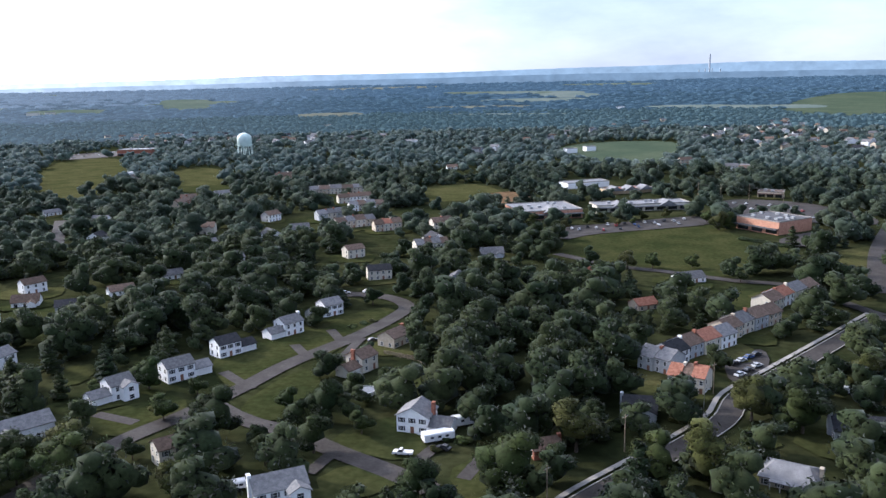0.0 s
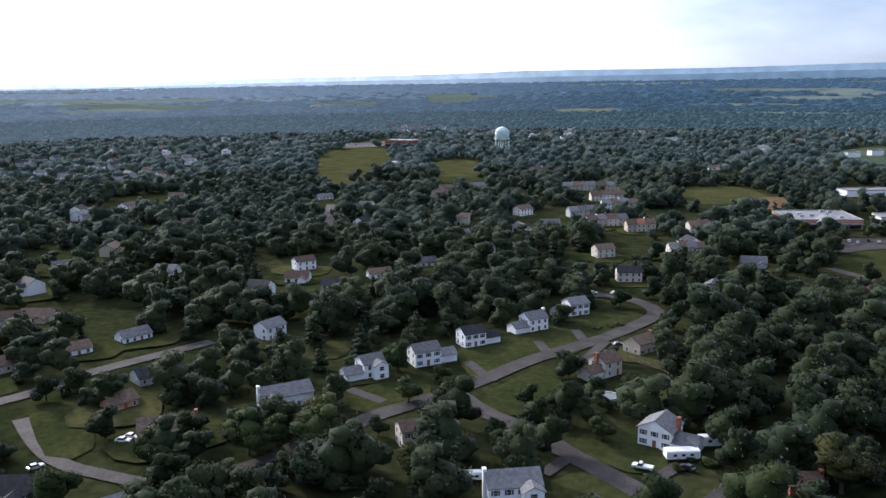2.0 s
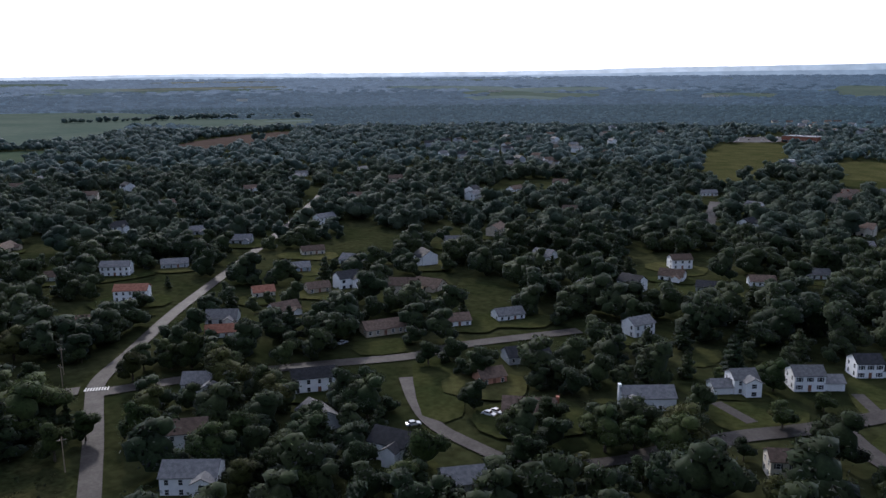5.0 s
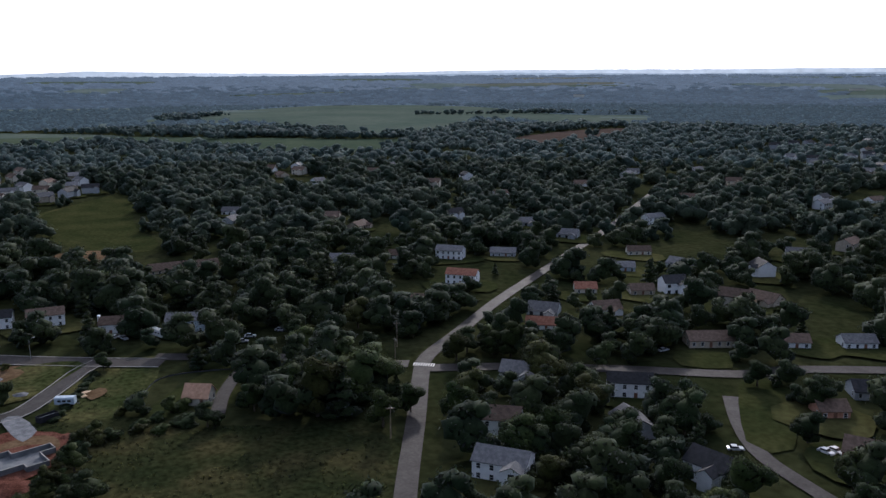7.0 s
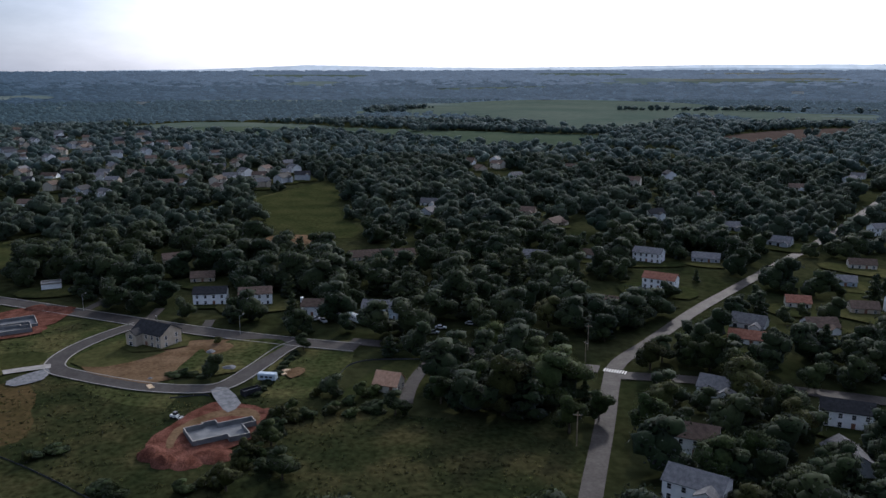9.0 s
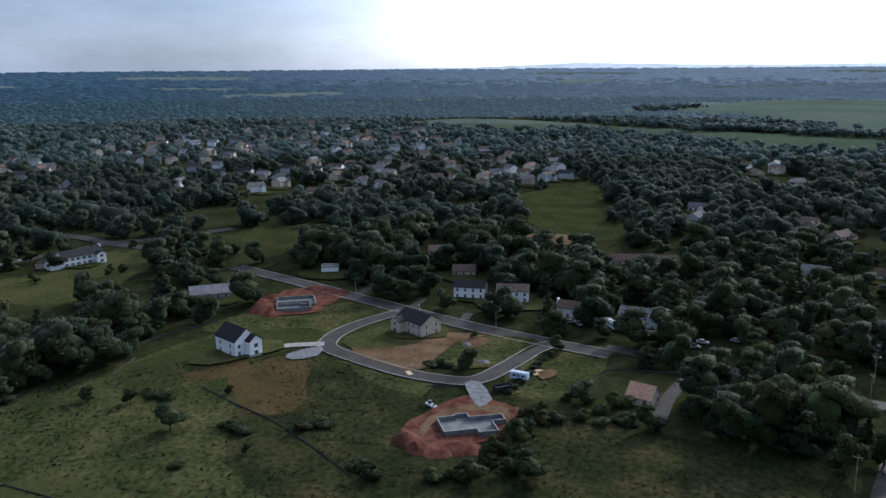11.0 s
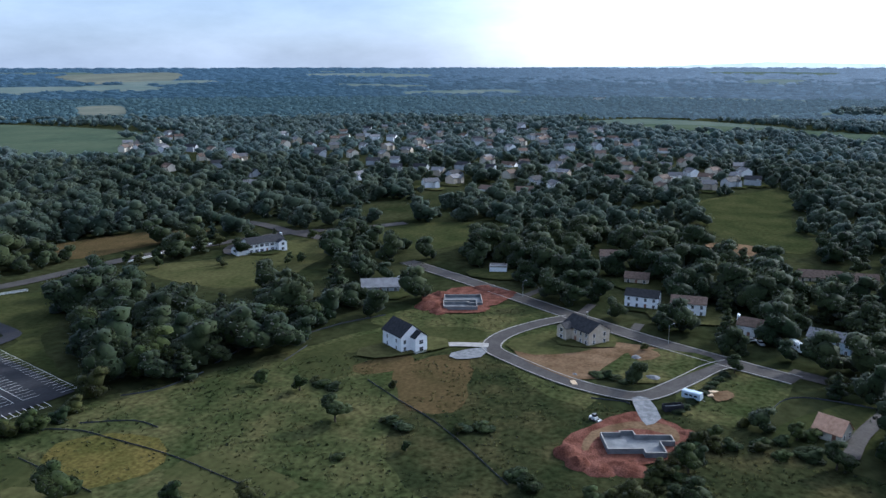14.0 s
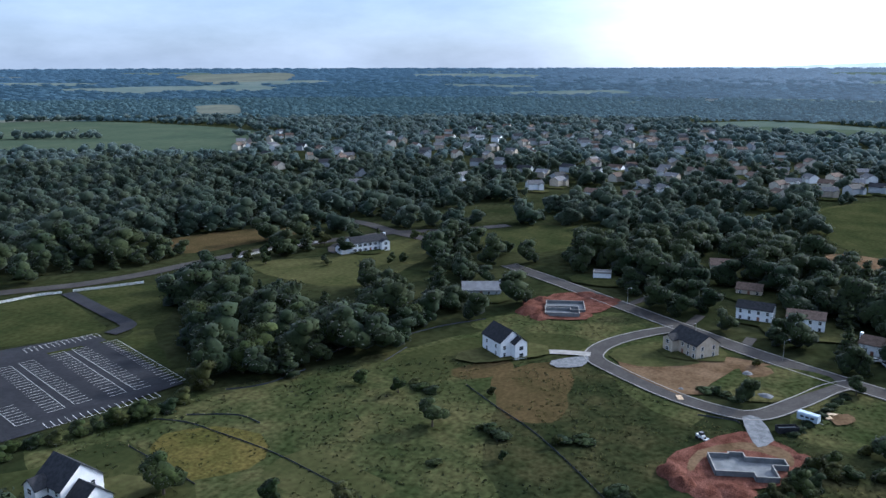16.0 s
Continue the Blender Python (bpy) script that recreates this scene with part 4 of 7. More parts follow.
def house(x, y, heading, length, depth, storeys=2, wall="white", roof="grey", garage=0, wing=0, chimney=1, porch=False, label="", pitch=0.55, hip=0.0, name="house", group="suburban houses", lower=None, shutters=None, detail=True, ridge="x"):
    """A suburban house: main block, optional garage wing at one end (+1 / -1), front cross wing, chimney, porch, windows and doors. Its front looks along local -y."""
    HOUSE_COUNT[0] += 1
    rnd = random.Random(HOUSE_COUNT[0])
    W, Rf = WALLS[wall], ROOFS[roof]
    ob = thing(name, x, y, heading, label or "%s-walled house with a %s shingle roof among trees" % (wall.replace("_", " "), roof), "house", group)
    hgt = 2.6 * storeys + 0.2
    if name == "house" and length > 24:
        length = 24
    a, b = length / 2, depth / 2
    top = gable_block(ob, -a, a, -b, b, hgt, pitch, W, Rf, hip=hip, along=ridge)
    if lower:
        bm = bmesh.new()
        for s in (1, -1):
            box(bm, -a - 0.03, a + 0.03, s * b - 0.04, s * b + 0.04, 0, 2.7)
        for s in (1, -1):
            box(bm, s * a - 0.04, s * a + 0.04, -b - 0.03, b + 0.03, 0, 2.7)
        part("lower_wall", bm, WALLS[lower], ob, lower.replace("_", " ") + " ground floor")
    shut = (detail and rnd.random() < 0.5) if shutters is None else shutters
    count = max(2, int(length / 3.0))
    for fl in range(int(storeys)):
        z = 1.5 + 2.6 * fl
        for i in range(count):
            u = -a + length * (i + 0.5) / count
            if fl == 0 and i == count // 2:
                continue
            window(ob, pose(u, -b, z, 0, 0, 0), shutters=shut)
            if detail:
                window(ob, pose(u, b, z, 0, 0, 180))
        for i in range(2):
            u = -b + depth * (i + 0.5) / 2
            if detail or i == 0:
                window(ob, pose(-a, u, z, 0, 0, -90))
                window(ob, pose(a, u, z, 0, 0, 90))
    bm = bmesh.new()
    u = -a + length * (count // 2 + 0.5) / count
    box(bm, u - 0.55, u + 0.55, -b - 0.06, -b, 0.1, 2.3)
    part("door", bm, DOOR, ob)
    if garage:
        gl, gd = 6.5, depth * 0.8
        gx0, gx1 = (a, a + gl) if garage > 0 else (-a - gl, -a)
        gable_block(ob, gx0, gx1, -b + 0.4, -b + 0.4 + gd, 2.8, pitch, W, Rf)
        bm = bmesh.new()
        box(bm, (gx0 + gx1) / 2 - 2.4, (gx0 + gx1) / 2 + 2.4, -b + 0.32, -b + 0.4, 0.05, 2.3)
        part("garage_door", bm, TRIM, ob, "white panelled garage door")
    if wing:
        wl = 5.0
        wx = wing * (a - wl / 2 - 0.3)
        gable_block(ob, wx - wl / 2, wx + wl / 2, -b - 3.0, -b + 0.5, hgt - 0.25 if storeys == 1 or wing in (1, -1) else 2.8, pitch * 0.95, W, Rf, along="y")
        for fl in range(int(storeys)):
            window(ob, pose(wx, -b - 3.0, 1.5 + 2.6 * fl), 1.6, 1.35)
    if porch:
        bm = bmesh.new()
        box(bm, -a * 0.6, a * 0.6, -b - 2.2, -b, 2.6, 2.8)
        part("porch_roof", bm, Rf, ob)
        for i in range(4):
            bm = bmesh.new()
            px = -a * 0.55 + a * 1.1 * i / 3
            box(bm, px - 0.1, px + 0.1, -b - 2.1, -b - 1.9, 0, 2.6)
            part("post", bm, TRIM, ob)
    if chimney:
        bm = bmesh.new()
        cx = chimney * (a + 0.35)
        box(bm, cx - 0.45, cx + 0.45, -0.7, 0.7, 0, top + 0.7)
        box(bm, cx - 0.52, cx + 0.52, -0.77, 0.77, top + 0.45, top + 0.6)
        part("chimney", bm, BRICK if rnd.random() < 0.6 else W, ob)
    CLEAR.append(("disc", x, y, max(length, depth) * 0.62 + 2.5))
    HOUSES.append((x, y, max(length, depth)))
    return ob


# street of the first view
house(-82.9, 301.6, 43, 9.0, 8, 2, "white", "dark", 1, 0, 0)
house(-63.5, 327.2, 46, 9.0, 8, 2, "white", "grey", -1, 0, 1)
house(-50.3, 353.8, 40, 9.0, 8, 2, "white", "grey", -1, 0, 0)
house(-93.7, 276.8, 42, 10.0, 8, 2, "white", "grey", 1, 0, 0)
house(-107.8, 260.0, 47, 8.0, 8, 2, "white", "grey", -1, 1, 0)
house(-123.7, 227.5, 44, 16.0, 9, 1.7, "white", "grey", 0, -1, -1)
house(-75.4, 210.8, 37, 7.5, 7, 2, "cream", "brown", 0, 0, 0)
house(-41.4, 187.5, 24, 13.0, 9, 2, "white", "grey", 0, 1, -1)
house(-8.6, 229.6, -18, 9.5, 9, 2, "white", "grey", 1, 0, 1, ridge="y")
house(-29.6, 282.3, 52, 8.0, 8, 2, "cream", "brown", -1, 0, -1)
house(-19.7, 309.0, 55, 10.0, 8, 1.6, "tan", "brown", 0, 0, 1)
house(58.3, 236.8, -14, 10.0, 9, 1.2, "grey", "dark", 0, 1, -1)
house(85.3, 191.4, -33, 13.0, 11, 1, "tan", "light", 0, 0, 1, porch=True, hip=2.5, pitch=0.4)
house(114.3, 216.9, -13, 14.0, 10, 1.3, "grey", "dark", 0, 0, -1)
house(26.2, 210.9, 13, 8.0, 7, 1, "brick", "brown", 0, 0, 1)
# houses further along the first view
for args in ((-205.5, 405.6, 49, 11.0, 8, 2, "white", "brown"), (-158.7, 398.4, 37, 12.0, 8, 1, "white", "brown"), (-171.2, 371.6, 21, 14.0, 8, 1, "grey", "dark"),
             (-144.5, 429.4, 38, 13.0, 8, 1, "white", "grey"), (-52.1, 474.7, 34, 11.0, 8, 2, "cream", "brown"), (-33.3, 419.6, 15, 12.0, 8, 2, "cream", "dark"),
             (69.7, 418.1, 22, 11.0, 8, 1, "brick", "red"), (87.0, 352.4, 22, 10.0, 8, 1, "tan", "red"), (120.5, 399.1, 18, 14.0, 9, 1, "white", "grey"),
             (-313.0, 661.8, 45, 13.0, 8, 1, "white", "grey"), (-247.1, 602.2, 35, 15.0, 8, 1, "tan", "brown"), (-219.0, 716.4, 20, 13.0, 9, 2, "cream", "brown"),
             (-195.8, 738.3, 32, 13.0, 9, 2, "white", "grey"), (-163.1, 290.3, 70, 10.0, 8, 2, "white", "grey"), (6.4, 397.2, 78, 11.0, 8, 2, "grey", "grey"),
             (278.8, 953.9, 19, 16.0, 9, 2, "tan", "brown"), (305.5, 877.0, -11, 13.0, 9, 2, "white", "grey"), (313.4, 853.9, -11, 15.0, 9, 2, "tan", "brown"),
             (-126.9, 610.8, 54, 12.0, 9, 2, "white", "brown"), (-148.6, 517.0, 42, 11.0, 8, 1, "cream", "grey"), (-120.7, 468.7, 29, 12.0, 8, 1, "white", "grey")):
    house(*args, chimney=0, detail=False)
# town house rows: narrow attached units, each a little higher or further back than the next
def town_row(x0, y0, x1, y1, units, walls, roofs, depth=9.5):
    d = math.hypot(x1 - x0, y1 - y0)
    ux, uy = (x1 - x0) / d, (y1 - y0) / d
    w = d / units
    for i in range(units):
        s = (i + 0.5) * w
        b = depth / 2 + (0.0, 0.9, 0.3)[i % 3]
        wall, roof = walls[i % len(walls)], roofs[i % len(roofs)]
        house(x0 + ux * s - uy * b, y0 + uy * s + ux * b, math.degrees(math.atan2(uy, ux)), w - 0.05, depth, 2.0 + (0.0, 0.18, 0.08)[(i * 2) % 3], wall, roof, 0, 0, (1, 0, -1)[i % 3] if i % 2 == 0 else 0,
              name="town_house", group="town house rows", label="narrow %s town house in a row with a %s roof" % (wall.replace("_", " "), roof), detail=False)


for (p, q), n_, ww, rr_ in (([(71.6, 255.8), (81.5, 249.3)], 3, ("cream", "tan"), ("red", "brown")), ([(66.9, 276.6), (74.7, 267.1)], 2, ("grey",), ("grey",)),
                        ([(79.0, 275.9), (109.3, 299.0)], 4, ("white", "grey", "cream"), ("dark", "brown", "red", "grey")), ([(107.7, 302.6), (137.3, 326.6)], 4, ("tan", "cream", "grey"), ("brown", "grey", "brown")),
                        ([(138.4, 340.0), (170.5, 367.4)], 4, ("cream", "white"), ("brown", "red", "grey")), ([(-120.8, 747.1), (-70.8, 758.3)], 5, ("cream", "tan"), ("grey", "brown")),
                        ([(-86.0, 689.8), (-59.3, 699.0)], 3, ("cream", "white"), ("brown",)), ([(-72.1, 565.4), (-47.1, 580.5)], 4, ("cream", "tan"), ("brown", "grey")),
                        ([(-45.1, 553.6), (-27.5, 560.1)], 3, ("tan", "cream"), ("brown", "red")), ([(-15.3, 479.7), (3.7, 486.0)], 4, ("cream", "white"), ("grey", "brown")),
                        ([(-90.2, 602.7), (-71.8, 613.0)], 3, ("grey", "cream"), ("grey",)), ([(-71.9, 645.4), (-45.9, 653.4)], 4, ("white", "tan"), ("grey", "brown")), ([(-5.9, 557.5), (7.3, 562.5)], 2, ("cream",), ("brown",)),
                        ([(-176.9, 863.5), (-150.1, 878.7)], 3, ("cream", "tan"), ("brown",)), ([(-214.0, 676.6), (-209.9, 714.4)], 3, ("tan", "pink_brick"), ("brown",))):
    town_row(*p, *q, n_, ww, rr_)
# houses of the backlit middle views
for args in ((-212.3, 167.7, 57, 14.0, 8, 2, "white", "dark", 0, 0, 0), (-205.0, 117.7, 55, 11.0, 9, 2, "white", "brown", 0, 0, 0), (-181.0, 105.2, 44, 14.0, 9, 2, "white", "grey", 0, 1, 0),
             (-241.1, 225.1, 67, 16.0, 9, 1, "tan", "brown", 1, 0, 0), (-147.0, 198.9, 34, 16.0, 10, 1, "pink_brick", "brown", 0, 0, 1), (-131.9, 152.2, 54, 12.0, 9, 1, "grey", "grey", 0, 0, 0),
             (-363.3, 181.7, 48, 15.0, 8, 2, "white", "red", 0, 0, 0), (-427.6, 175.4, 60, 14.0, 8, 1, "white", "brown", 0, 0, 0), (-416.0, 199.8, 48, 15.0, 8, 2, "white", "grey", 0, 0, 0),
             (-284.4, 179.2, 56, 13.0, 8, 1, "white", "red", 0, 0, 0), (-348.3, 166.3, 60, 11.0, 8, 1, "blue", "grey", 0, 0, 0), (-324.2, 226.3, 64, 10.0, 8, 1, "cream", "red", 0, 0, 0),
             (-380.4, 299.7, 63, 13.0, 8, 1, "cream", "brown", 0, 0, 0), (-352.3, 267.5, 60, 13.0, 8, 1, "blue", "grey", 0, 0, 0), (-452.6, 367.1, 90, 14.0, 8, 2, "white", "grey", 0, 0, 0),
             (-655.0, 495.8, 112, 12.0, 9, 2, "white", "grey", 0, 0, 0), (-335.7, 412.3, 107, 14.0, 9, 2, "tan", "brown", 0, 0, 0), (-178.4, 237.9, 59, 16.0, 9, 1, "grey", "dark", 0, 0, 1),
             
             (-173.9, 212.0, 66, 9.0, 8, 1, "pink_brick", "brown", 0, 0, 0), (-310.8, 247.9, 68, 11.0, 8, 1, "tan", "brown", 0, 0, 0), (-225.4, 252.6, 59, 10.0, 8, 1, "white", "brown", 0, 0, 0),
             (-215.0, 273.2, 64, 12.0, 8, 1, "white", "grey", 0, 0, 0), (-433.4, 142.8, 63, 13.0, 8, 1, "grey", "grey", 0, 0, 0), (-409.3, 229.1, 58, 14.0, 8, 1, "grey", "grey", 0, 0, 0),
             (-653.6, 578.7, 107, 14.0, 9, 2, "white", "grey", 0, 0, 0), (-553.8, 527.9, 108, 14.0, 9, 1, "cream", "brown", 0, 0, 0), (-447.0, 517.4, 102, 13.0, 9, 2, "white", "grey", 0, 0, 0),
             (-452.0, 578.8, 89, 14.0, 9, 1, "white", "brown", 0, 0, 0), (-872.6, 233.3, 152, 13.0, 9, 2, "white", "grey", 0, 0, 0), (-738.7, 218.2, 107, 11.0, 9, 2, "white", "grey", 0, 0, 0),
             (-828.2, 321.8, 108, 11.0, 9, 2, "white", "grey", 0, 0, 0)):
    house(*args, detail=False)
# houses along the new street
for args in ((-352.4, 22.0, 76, 9.0, 8, 1.7, "white", "brown", 1, 0, -1), (-342.5, 49.2, 71, 15.0, 8, 2, "blue", "grey", 0, 0, 0),
             (-378.3, -21.3, 85, 14.0, 8, 2, "white", "dark", 0, 0, 0), (-373.9, -2.2, 90, 14.0, 8, 2, "white", "brown", 0, 0, 0), (-462.6, -45.9, 103, 13.0, 9, 1, "cream", "brown", 0, 0, 0),
             (-418.7, -28.1, 90, 11.0, 8, 1, "tan", "brown", 0, 0, 0), (-366.4, -138.6, 116, 17.0, 10, 1, "grey", "light", 0, 0, 1), (-449.4, 54.1, 94, 19.0, 9, 1, "tan", "brown", 0, 0, 0),
             (-448.5, 70.7, 93, 17.0, 9, 1, "tan", "brown", 0, 0, 0)):
    house(*args, detail=False)
house(-296.7, -99.4, 143, 9.5, 13, 2.3, "white", "dark", 0, 1, 0, label="new white two-storey house with a dark shingle roof", pitch=0.8, shutters=False, ridge="y")
house(-326.3, -37.0, 50, 15.0, 10, 2, "tan", "dark", 0, -1, 0, label="new tan two-storey house with a dark shingle roof", pitch=0.6, shutters=False)
house(-154.5, -154.5, 81, 11.0, 11, 2, "white", "dark", 1, -1, 0, label="large new white house with dark roofs and porches", pitch=0.85, porch=True, shutters=False)
house(-422.2, -233.5, 147, 22.0, 10, 2, "white", "dark", -1, 1, 1, label="white farmhouse with red brick chimneys on a lawn")


# ---------------------------------------------------------------- shops, school, tower
def store(x, y, heading, length, depth, height, wall, roof, label, gables=0, glazed=True, units=0):
    """A flat-roofed shop building with parapet, glazed front, canopy and roof units."""
    ob = thing("shop_building", x, y, heading, label, "shop", "shopping centre", float(rise(x, y)))
    a, b = length / 2, depth / 2
    bm = bmesh.new()
    box(bm, -a, a, -b, b, 0, height)
    part("wall", bm, wall, ob)
    bm = bmesh.new()
    box(bm, -a + 0.4, a - 0.4, -b + 0.4, b - 0.4, height, height + 0.12)
    part("roof", bm, roof, ob)
    for x0, x1, y0, y1 in ((-a - 0.1, a + 0.1, -b - 0.1, -b + 0.3), (-a - 0.1, a + 0.1, b - 0.3, b + 0.1), (-a - 0.1, -a + 0.3, -b + 0.31, b - 0.31), (a - 0.3, a + 0.1, -b + 0.31, b - 0.31)):
        bm = bmesh.new()
        box(bm, x0, x1, y0, y1, height, height + 0.7)
        part("parapet", bm, CONCRETE, ob)
    if glazed:
        k = max(3, int(length / 9))
        for i in range(k):
            u = -a + length * (i + 0.5) / k
            bm = bmesh.new()
            box(bm, u - length / k * 0.38, u + length / k * 0.38, -b - 0.06, -b, 0.4, 3.0)
            part("shop_window", bm, GLASS, ob)
        bm = bmesh.new()
        box(bm, -a, a, -b - 3.0, -b - 0.1, 3.3, 4.0)
        part("canopy", bm, roof, ob)
    for g in range(gables):
        u = -a + length * (g + 0.5) / gables
        bm = bmesh.new()
        w = 7.0
        v = [bm.verts.new(p) for p in ((u - w, -b - 3.2, height - 1), (u + w, -b - 3.2, height - 1), (u, -b - 3.2, height + 3.0), (u - w, -b + 9, height - 1), (u + w, -b + 9, height - 1), (u, -b + 9, height + 3.0))]
        for f in ((0, 1, 2), (5, 4, 3), (0, 2, 5, 3), (1, 4, 5, 2), (0, 3, 4, 1)):
            bm.faces.new([v[i] for i in f])
        part("gable", bm, ROOFS["light"], ob)
    rr = random.Random(int(length * 10))
    for i in range(units):
        bm = bmesh.new()
        u, w = rr.uniform(-a * 0.8, a * 0.8), rr.uniform(-b * 0.6, b * 0.7)
        box(bm, u - 1.3, u + 1.3, w - 0.9, w + 0.9, height + 0.1, height + 1.5)
        part("roof_unit", bm, METAL, ob)
    CLEAR.append(("disc", x, y, math.hypot(a, b) + 4))
    HOUSES.append((x, y, length))
    return ob


store(75.0, 614.1, 11, 46.5, 42, 6.0, WALLS["pink_brick"], ROOFS["light"], "large brick supermarket with a pale grey flat roof", 1, True, 6)
store(150.9, 631.8, 7, 72.9, 20, 5.0, WALLS["cream"], ROOFS["light"], "long low strip of shops with a pale roof", 2, True, 8)
store(216.2, 535.9, -60, 33.0, 32, 8.0, WALLS["pink_brick"], ROOFS["black"], "orange brick commercial building with a dark flat roof", 0, True, 9)
store(132.3, 771.3, 19, 42.7, 18, 5.0, WALLS["white"], ROOFS["light"], "white metal shed with a pale roof", 0, False, 0)
store(161.8, 726.0, 16, 43.6, 14, 4.0, RAW_WOOD, ROOFS["red"], "half-built timber frame building in raw lumber", 3, False, 0)
store(-448.3, 1241.3, -3, 50.7, 30, 9.0, WALLS["brick"], ROOFS["light"], "red brick school building beside playing fields", 0, True, 4)
store(-49.7, 1342.0, 14, 23.0, 20, 7.0, WALLS["white"], ROOFS["light"], "white hall with a pale flat roof", 0, False, 2)
store(174.3, 1125.8, 18, 16.0, 10, 6.0, WALLS["white"], ROOFS["light"], "white barn beside the crop field", 0, False, 0)
store(204.9, 1154.3, 22, 15.3, 10, 6.0, WALLS["white"], ROOFS["light"], "white barn beside the crop field", 0, False, 0)
store(270.6, 679.6, -28, 19.5, 14, 5.0, WALLS["tan"], ROOFS["brown"], "low tan shop with a brown roof", 0, True, 2)
store(535.9, 2510.7, -30, 20.7, 18, 9.0, WALLS["white"], ROOFS["grey"], "distant white hall among far woods", 0, False, 0)
store(-417.5, -96.2, 103, 8.5, 6, 3.0, WALLS["white"], ROOFS["light"], "small white garden building", 0, False, 0)
for q in ([(-2394.3, -348.0, 34)], [(-1287.3, 2675.3, 40), (-1241.5, 2692.8, 30), (-248.2, 1853.8, 16)], [(-2065.5, 2505.2, 50), (-2432.2, 1619.2, 36)]):
    for x, y, ln in q:
        store(x, y, math.degrees(math.atan2(y, x)) - 90, ln, 16, 8, WALLS["cream"], ROOFS["light"], "long pale distant barn among woods", 0, False, 0)

patch("car_park", [(74.9, 539.4), (83.5, 559.9), (107.8, 565.9), (181.3, 590.2), (187.7, 569.8), (174.0, 553.2), (101.1, 530.2), (76.7, 513.5)], 0.2, ROAD, "asphalt car park before the shops", "car park")
patch("car_park", [(231.3, 665.7), (280.8, 642.8), (298.0, 572.4), (281.6, 540.0), (250.9, 554.9), (212.2, 609.5)], 0.2, ROAD, "asphalt car park beside the shops", "car park")
patch("car_park", [(205.6, 499.1), (235.8, 520.5), (242.5, 504.2), (227.4, 479.0), (203.9, 478.1)], 0.2, ROAD, "asphalt car park beside the brick building", "car park")
patch("car_park", [(99.6, 281.7), (116.0, 293.2), (112.1, 275.0), (94.9, 259.5)], 0.2, ROAD, "asphalt parking court of the town houses", "car park")
patch("car_park", [(-574.6, 1241.9), (-509.7, 1325.6), (-471.9, 1236.4), (-534.4, 1179.7)], 0.2, ROAD, "school car park", "car park")
patch("sand", [(23.1, 707.1), (60.0, 745.2), (76.1, 705.9), (44.8, 670.9)], 0.2, BARE, "bare sandy ground beside the playing field", wavy=2)
patch("car_park", [(-404.4, -244.0), (-428.6, -244.5), (-430.9, -257.6), (-415.1, -254.9)], 0.2, ROAD, "gravel yard of the farmhouse", "yard")
patch("car_park", [(-503.9, -7.3), (-524.0, 8.5), (-513.3, 34.3), (-489.4, 30.5), (-478.9, 3.1)], 0.2, BARE, "worn yard behind the trees", "yard", wavy=1)


def water_tower(x, y, height, radius):
    ob = thing("water_tower", x, y, 0, "pale green water tower on tall legs", "water tower")
    bm = bmesh.new()
    z0 = height - radius * 1.75
    rings = [(0.3, z0 - radius * 0.35), (radius * 0.6, z0 - radius * 0.2), (radius, z0 + radius * 0.15), (radius, z0 + radius * 0.95)]
    rings += [(radius * math.cos(q), z0 + radius * 0.95 + radius * 0.8 * math.sin(q)) for q in (0.3, 0.6, 0.9, 1.2, 1.45)]
    lathe(bm, rings)
    part("tank", bm, TOWER_PAINT, ob, smooth=True)
    bm = bmesh.new()
    lathe(bm, [(radius + 0.7, z0 + 0.1), (radius + 0.7, z0 + 0.9)])
    part("walkway", bm, TOWER_PAINT, ob)
    bm = bmesh.new()
    tube(bm, (0, 0, 0), (0, 0, z0), 1.0, 1.0, 12)
    part("riser_pipe", bm, TOWER_PAINT, ob)
    for i in range(8):
        a = i * math.tau / 8
        bm = bmesh.new()
        tube(bm, (math.cos(a) * radius * 1.15, math.sin(a) * radius * 1.15, 0), (math.cos(a) * radius * 0.95, math.sin(a) * radius * 0.95, z0 + 0.3), 0.55, 0.5, 8)
        part("leg", bm, TOWER_PAINT, ob)
    bm = bmesh.new()
    tube(bm, (0, 0, height - 0.3), (0, 0, height + 3), 0.25, 0.15, 6)
    part("mast", bm, METAL, ob)


water_tower(-259.5, 1110.2, 37.0, 9.5)

# sloping stand beside the playing field
stand = thing("grandstand", -336.5, 912.4, 60, "pale sloping grandstand beside the playing field", "grandstand")
for k in range(9):
    bm = bmesh.new()
    box(bm, -22, 22, k * 1.1, k * 1.1 + 1.0, 0, 0.6 + k * 0.55)
    part("tier", bm, CONCRETE, stand)
bm = bmesh.new()
box(bm, -8, 8, 10.0, 13.0, 0, 7.5)
part("press_box", bm, TRIM, stand)

# power station on the skyline
stack = thing("power_station", *Vector((math.sin(radians(17.6)), math.cos(radians(17.6)))) * 4700, 0, "far power station with a tall thin chimney", "power station")
for i, (u, r, h) in enumerate(((0, 8, 205), (-22, 4, 130), (14, 4, 132), (58, 5, 128), (-55, 5, 125))):
    bm = bmesh.new()
    tube(bm, (u, 0, 0), (u, 0, h), r * 0.62, r * 0.5, 10)
    part("chimney_stack", bm, WALLS["grey"], stack)


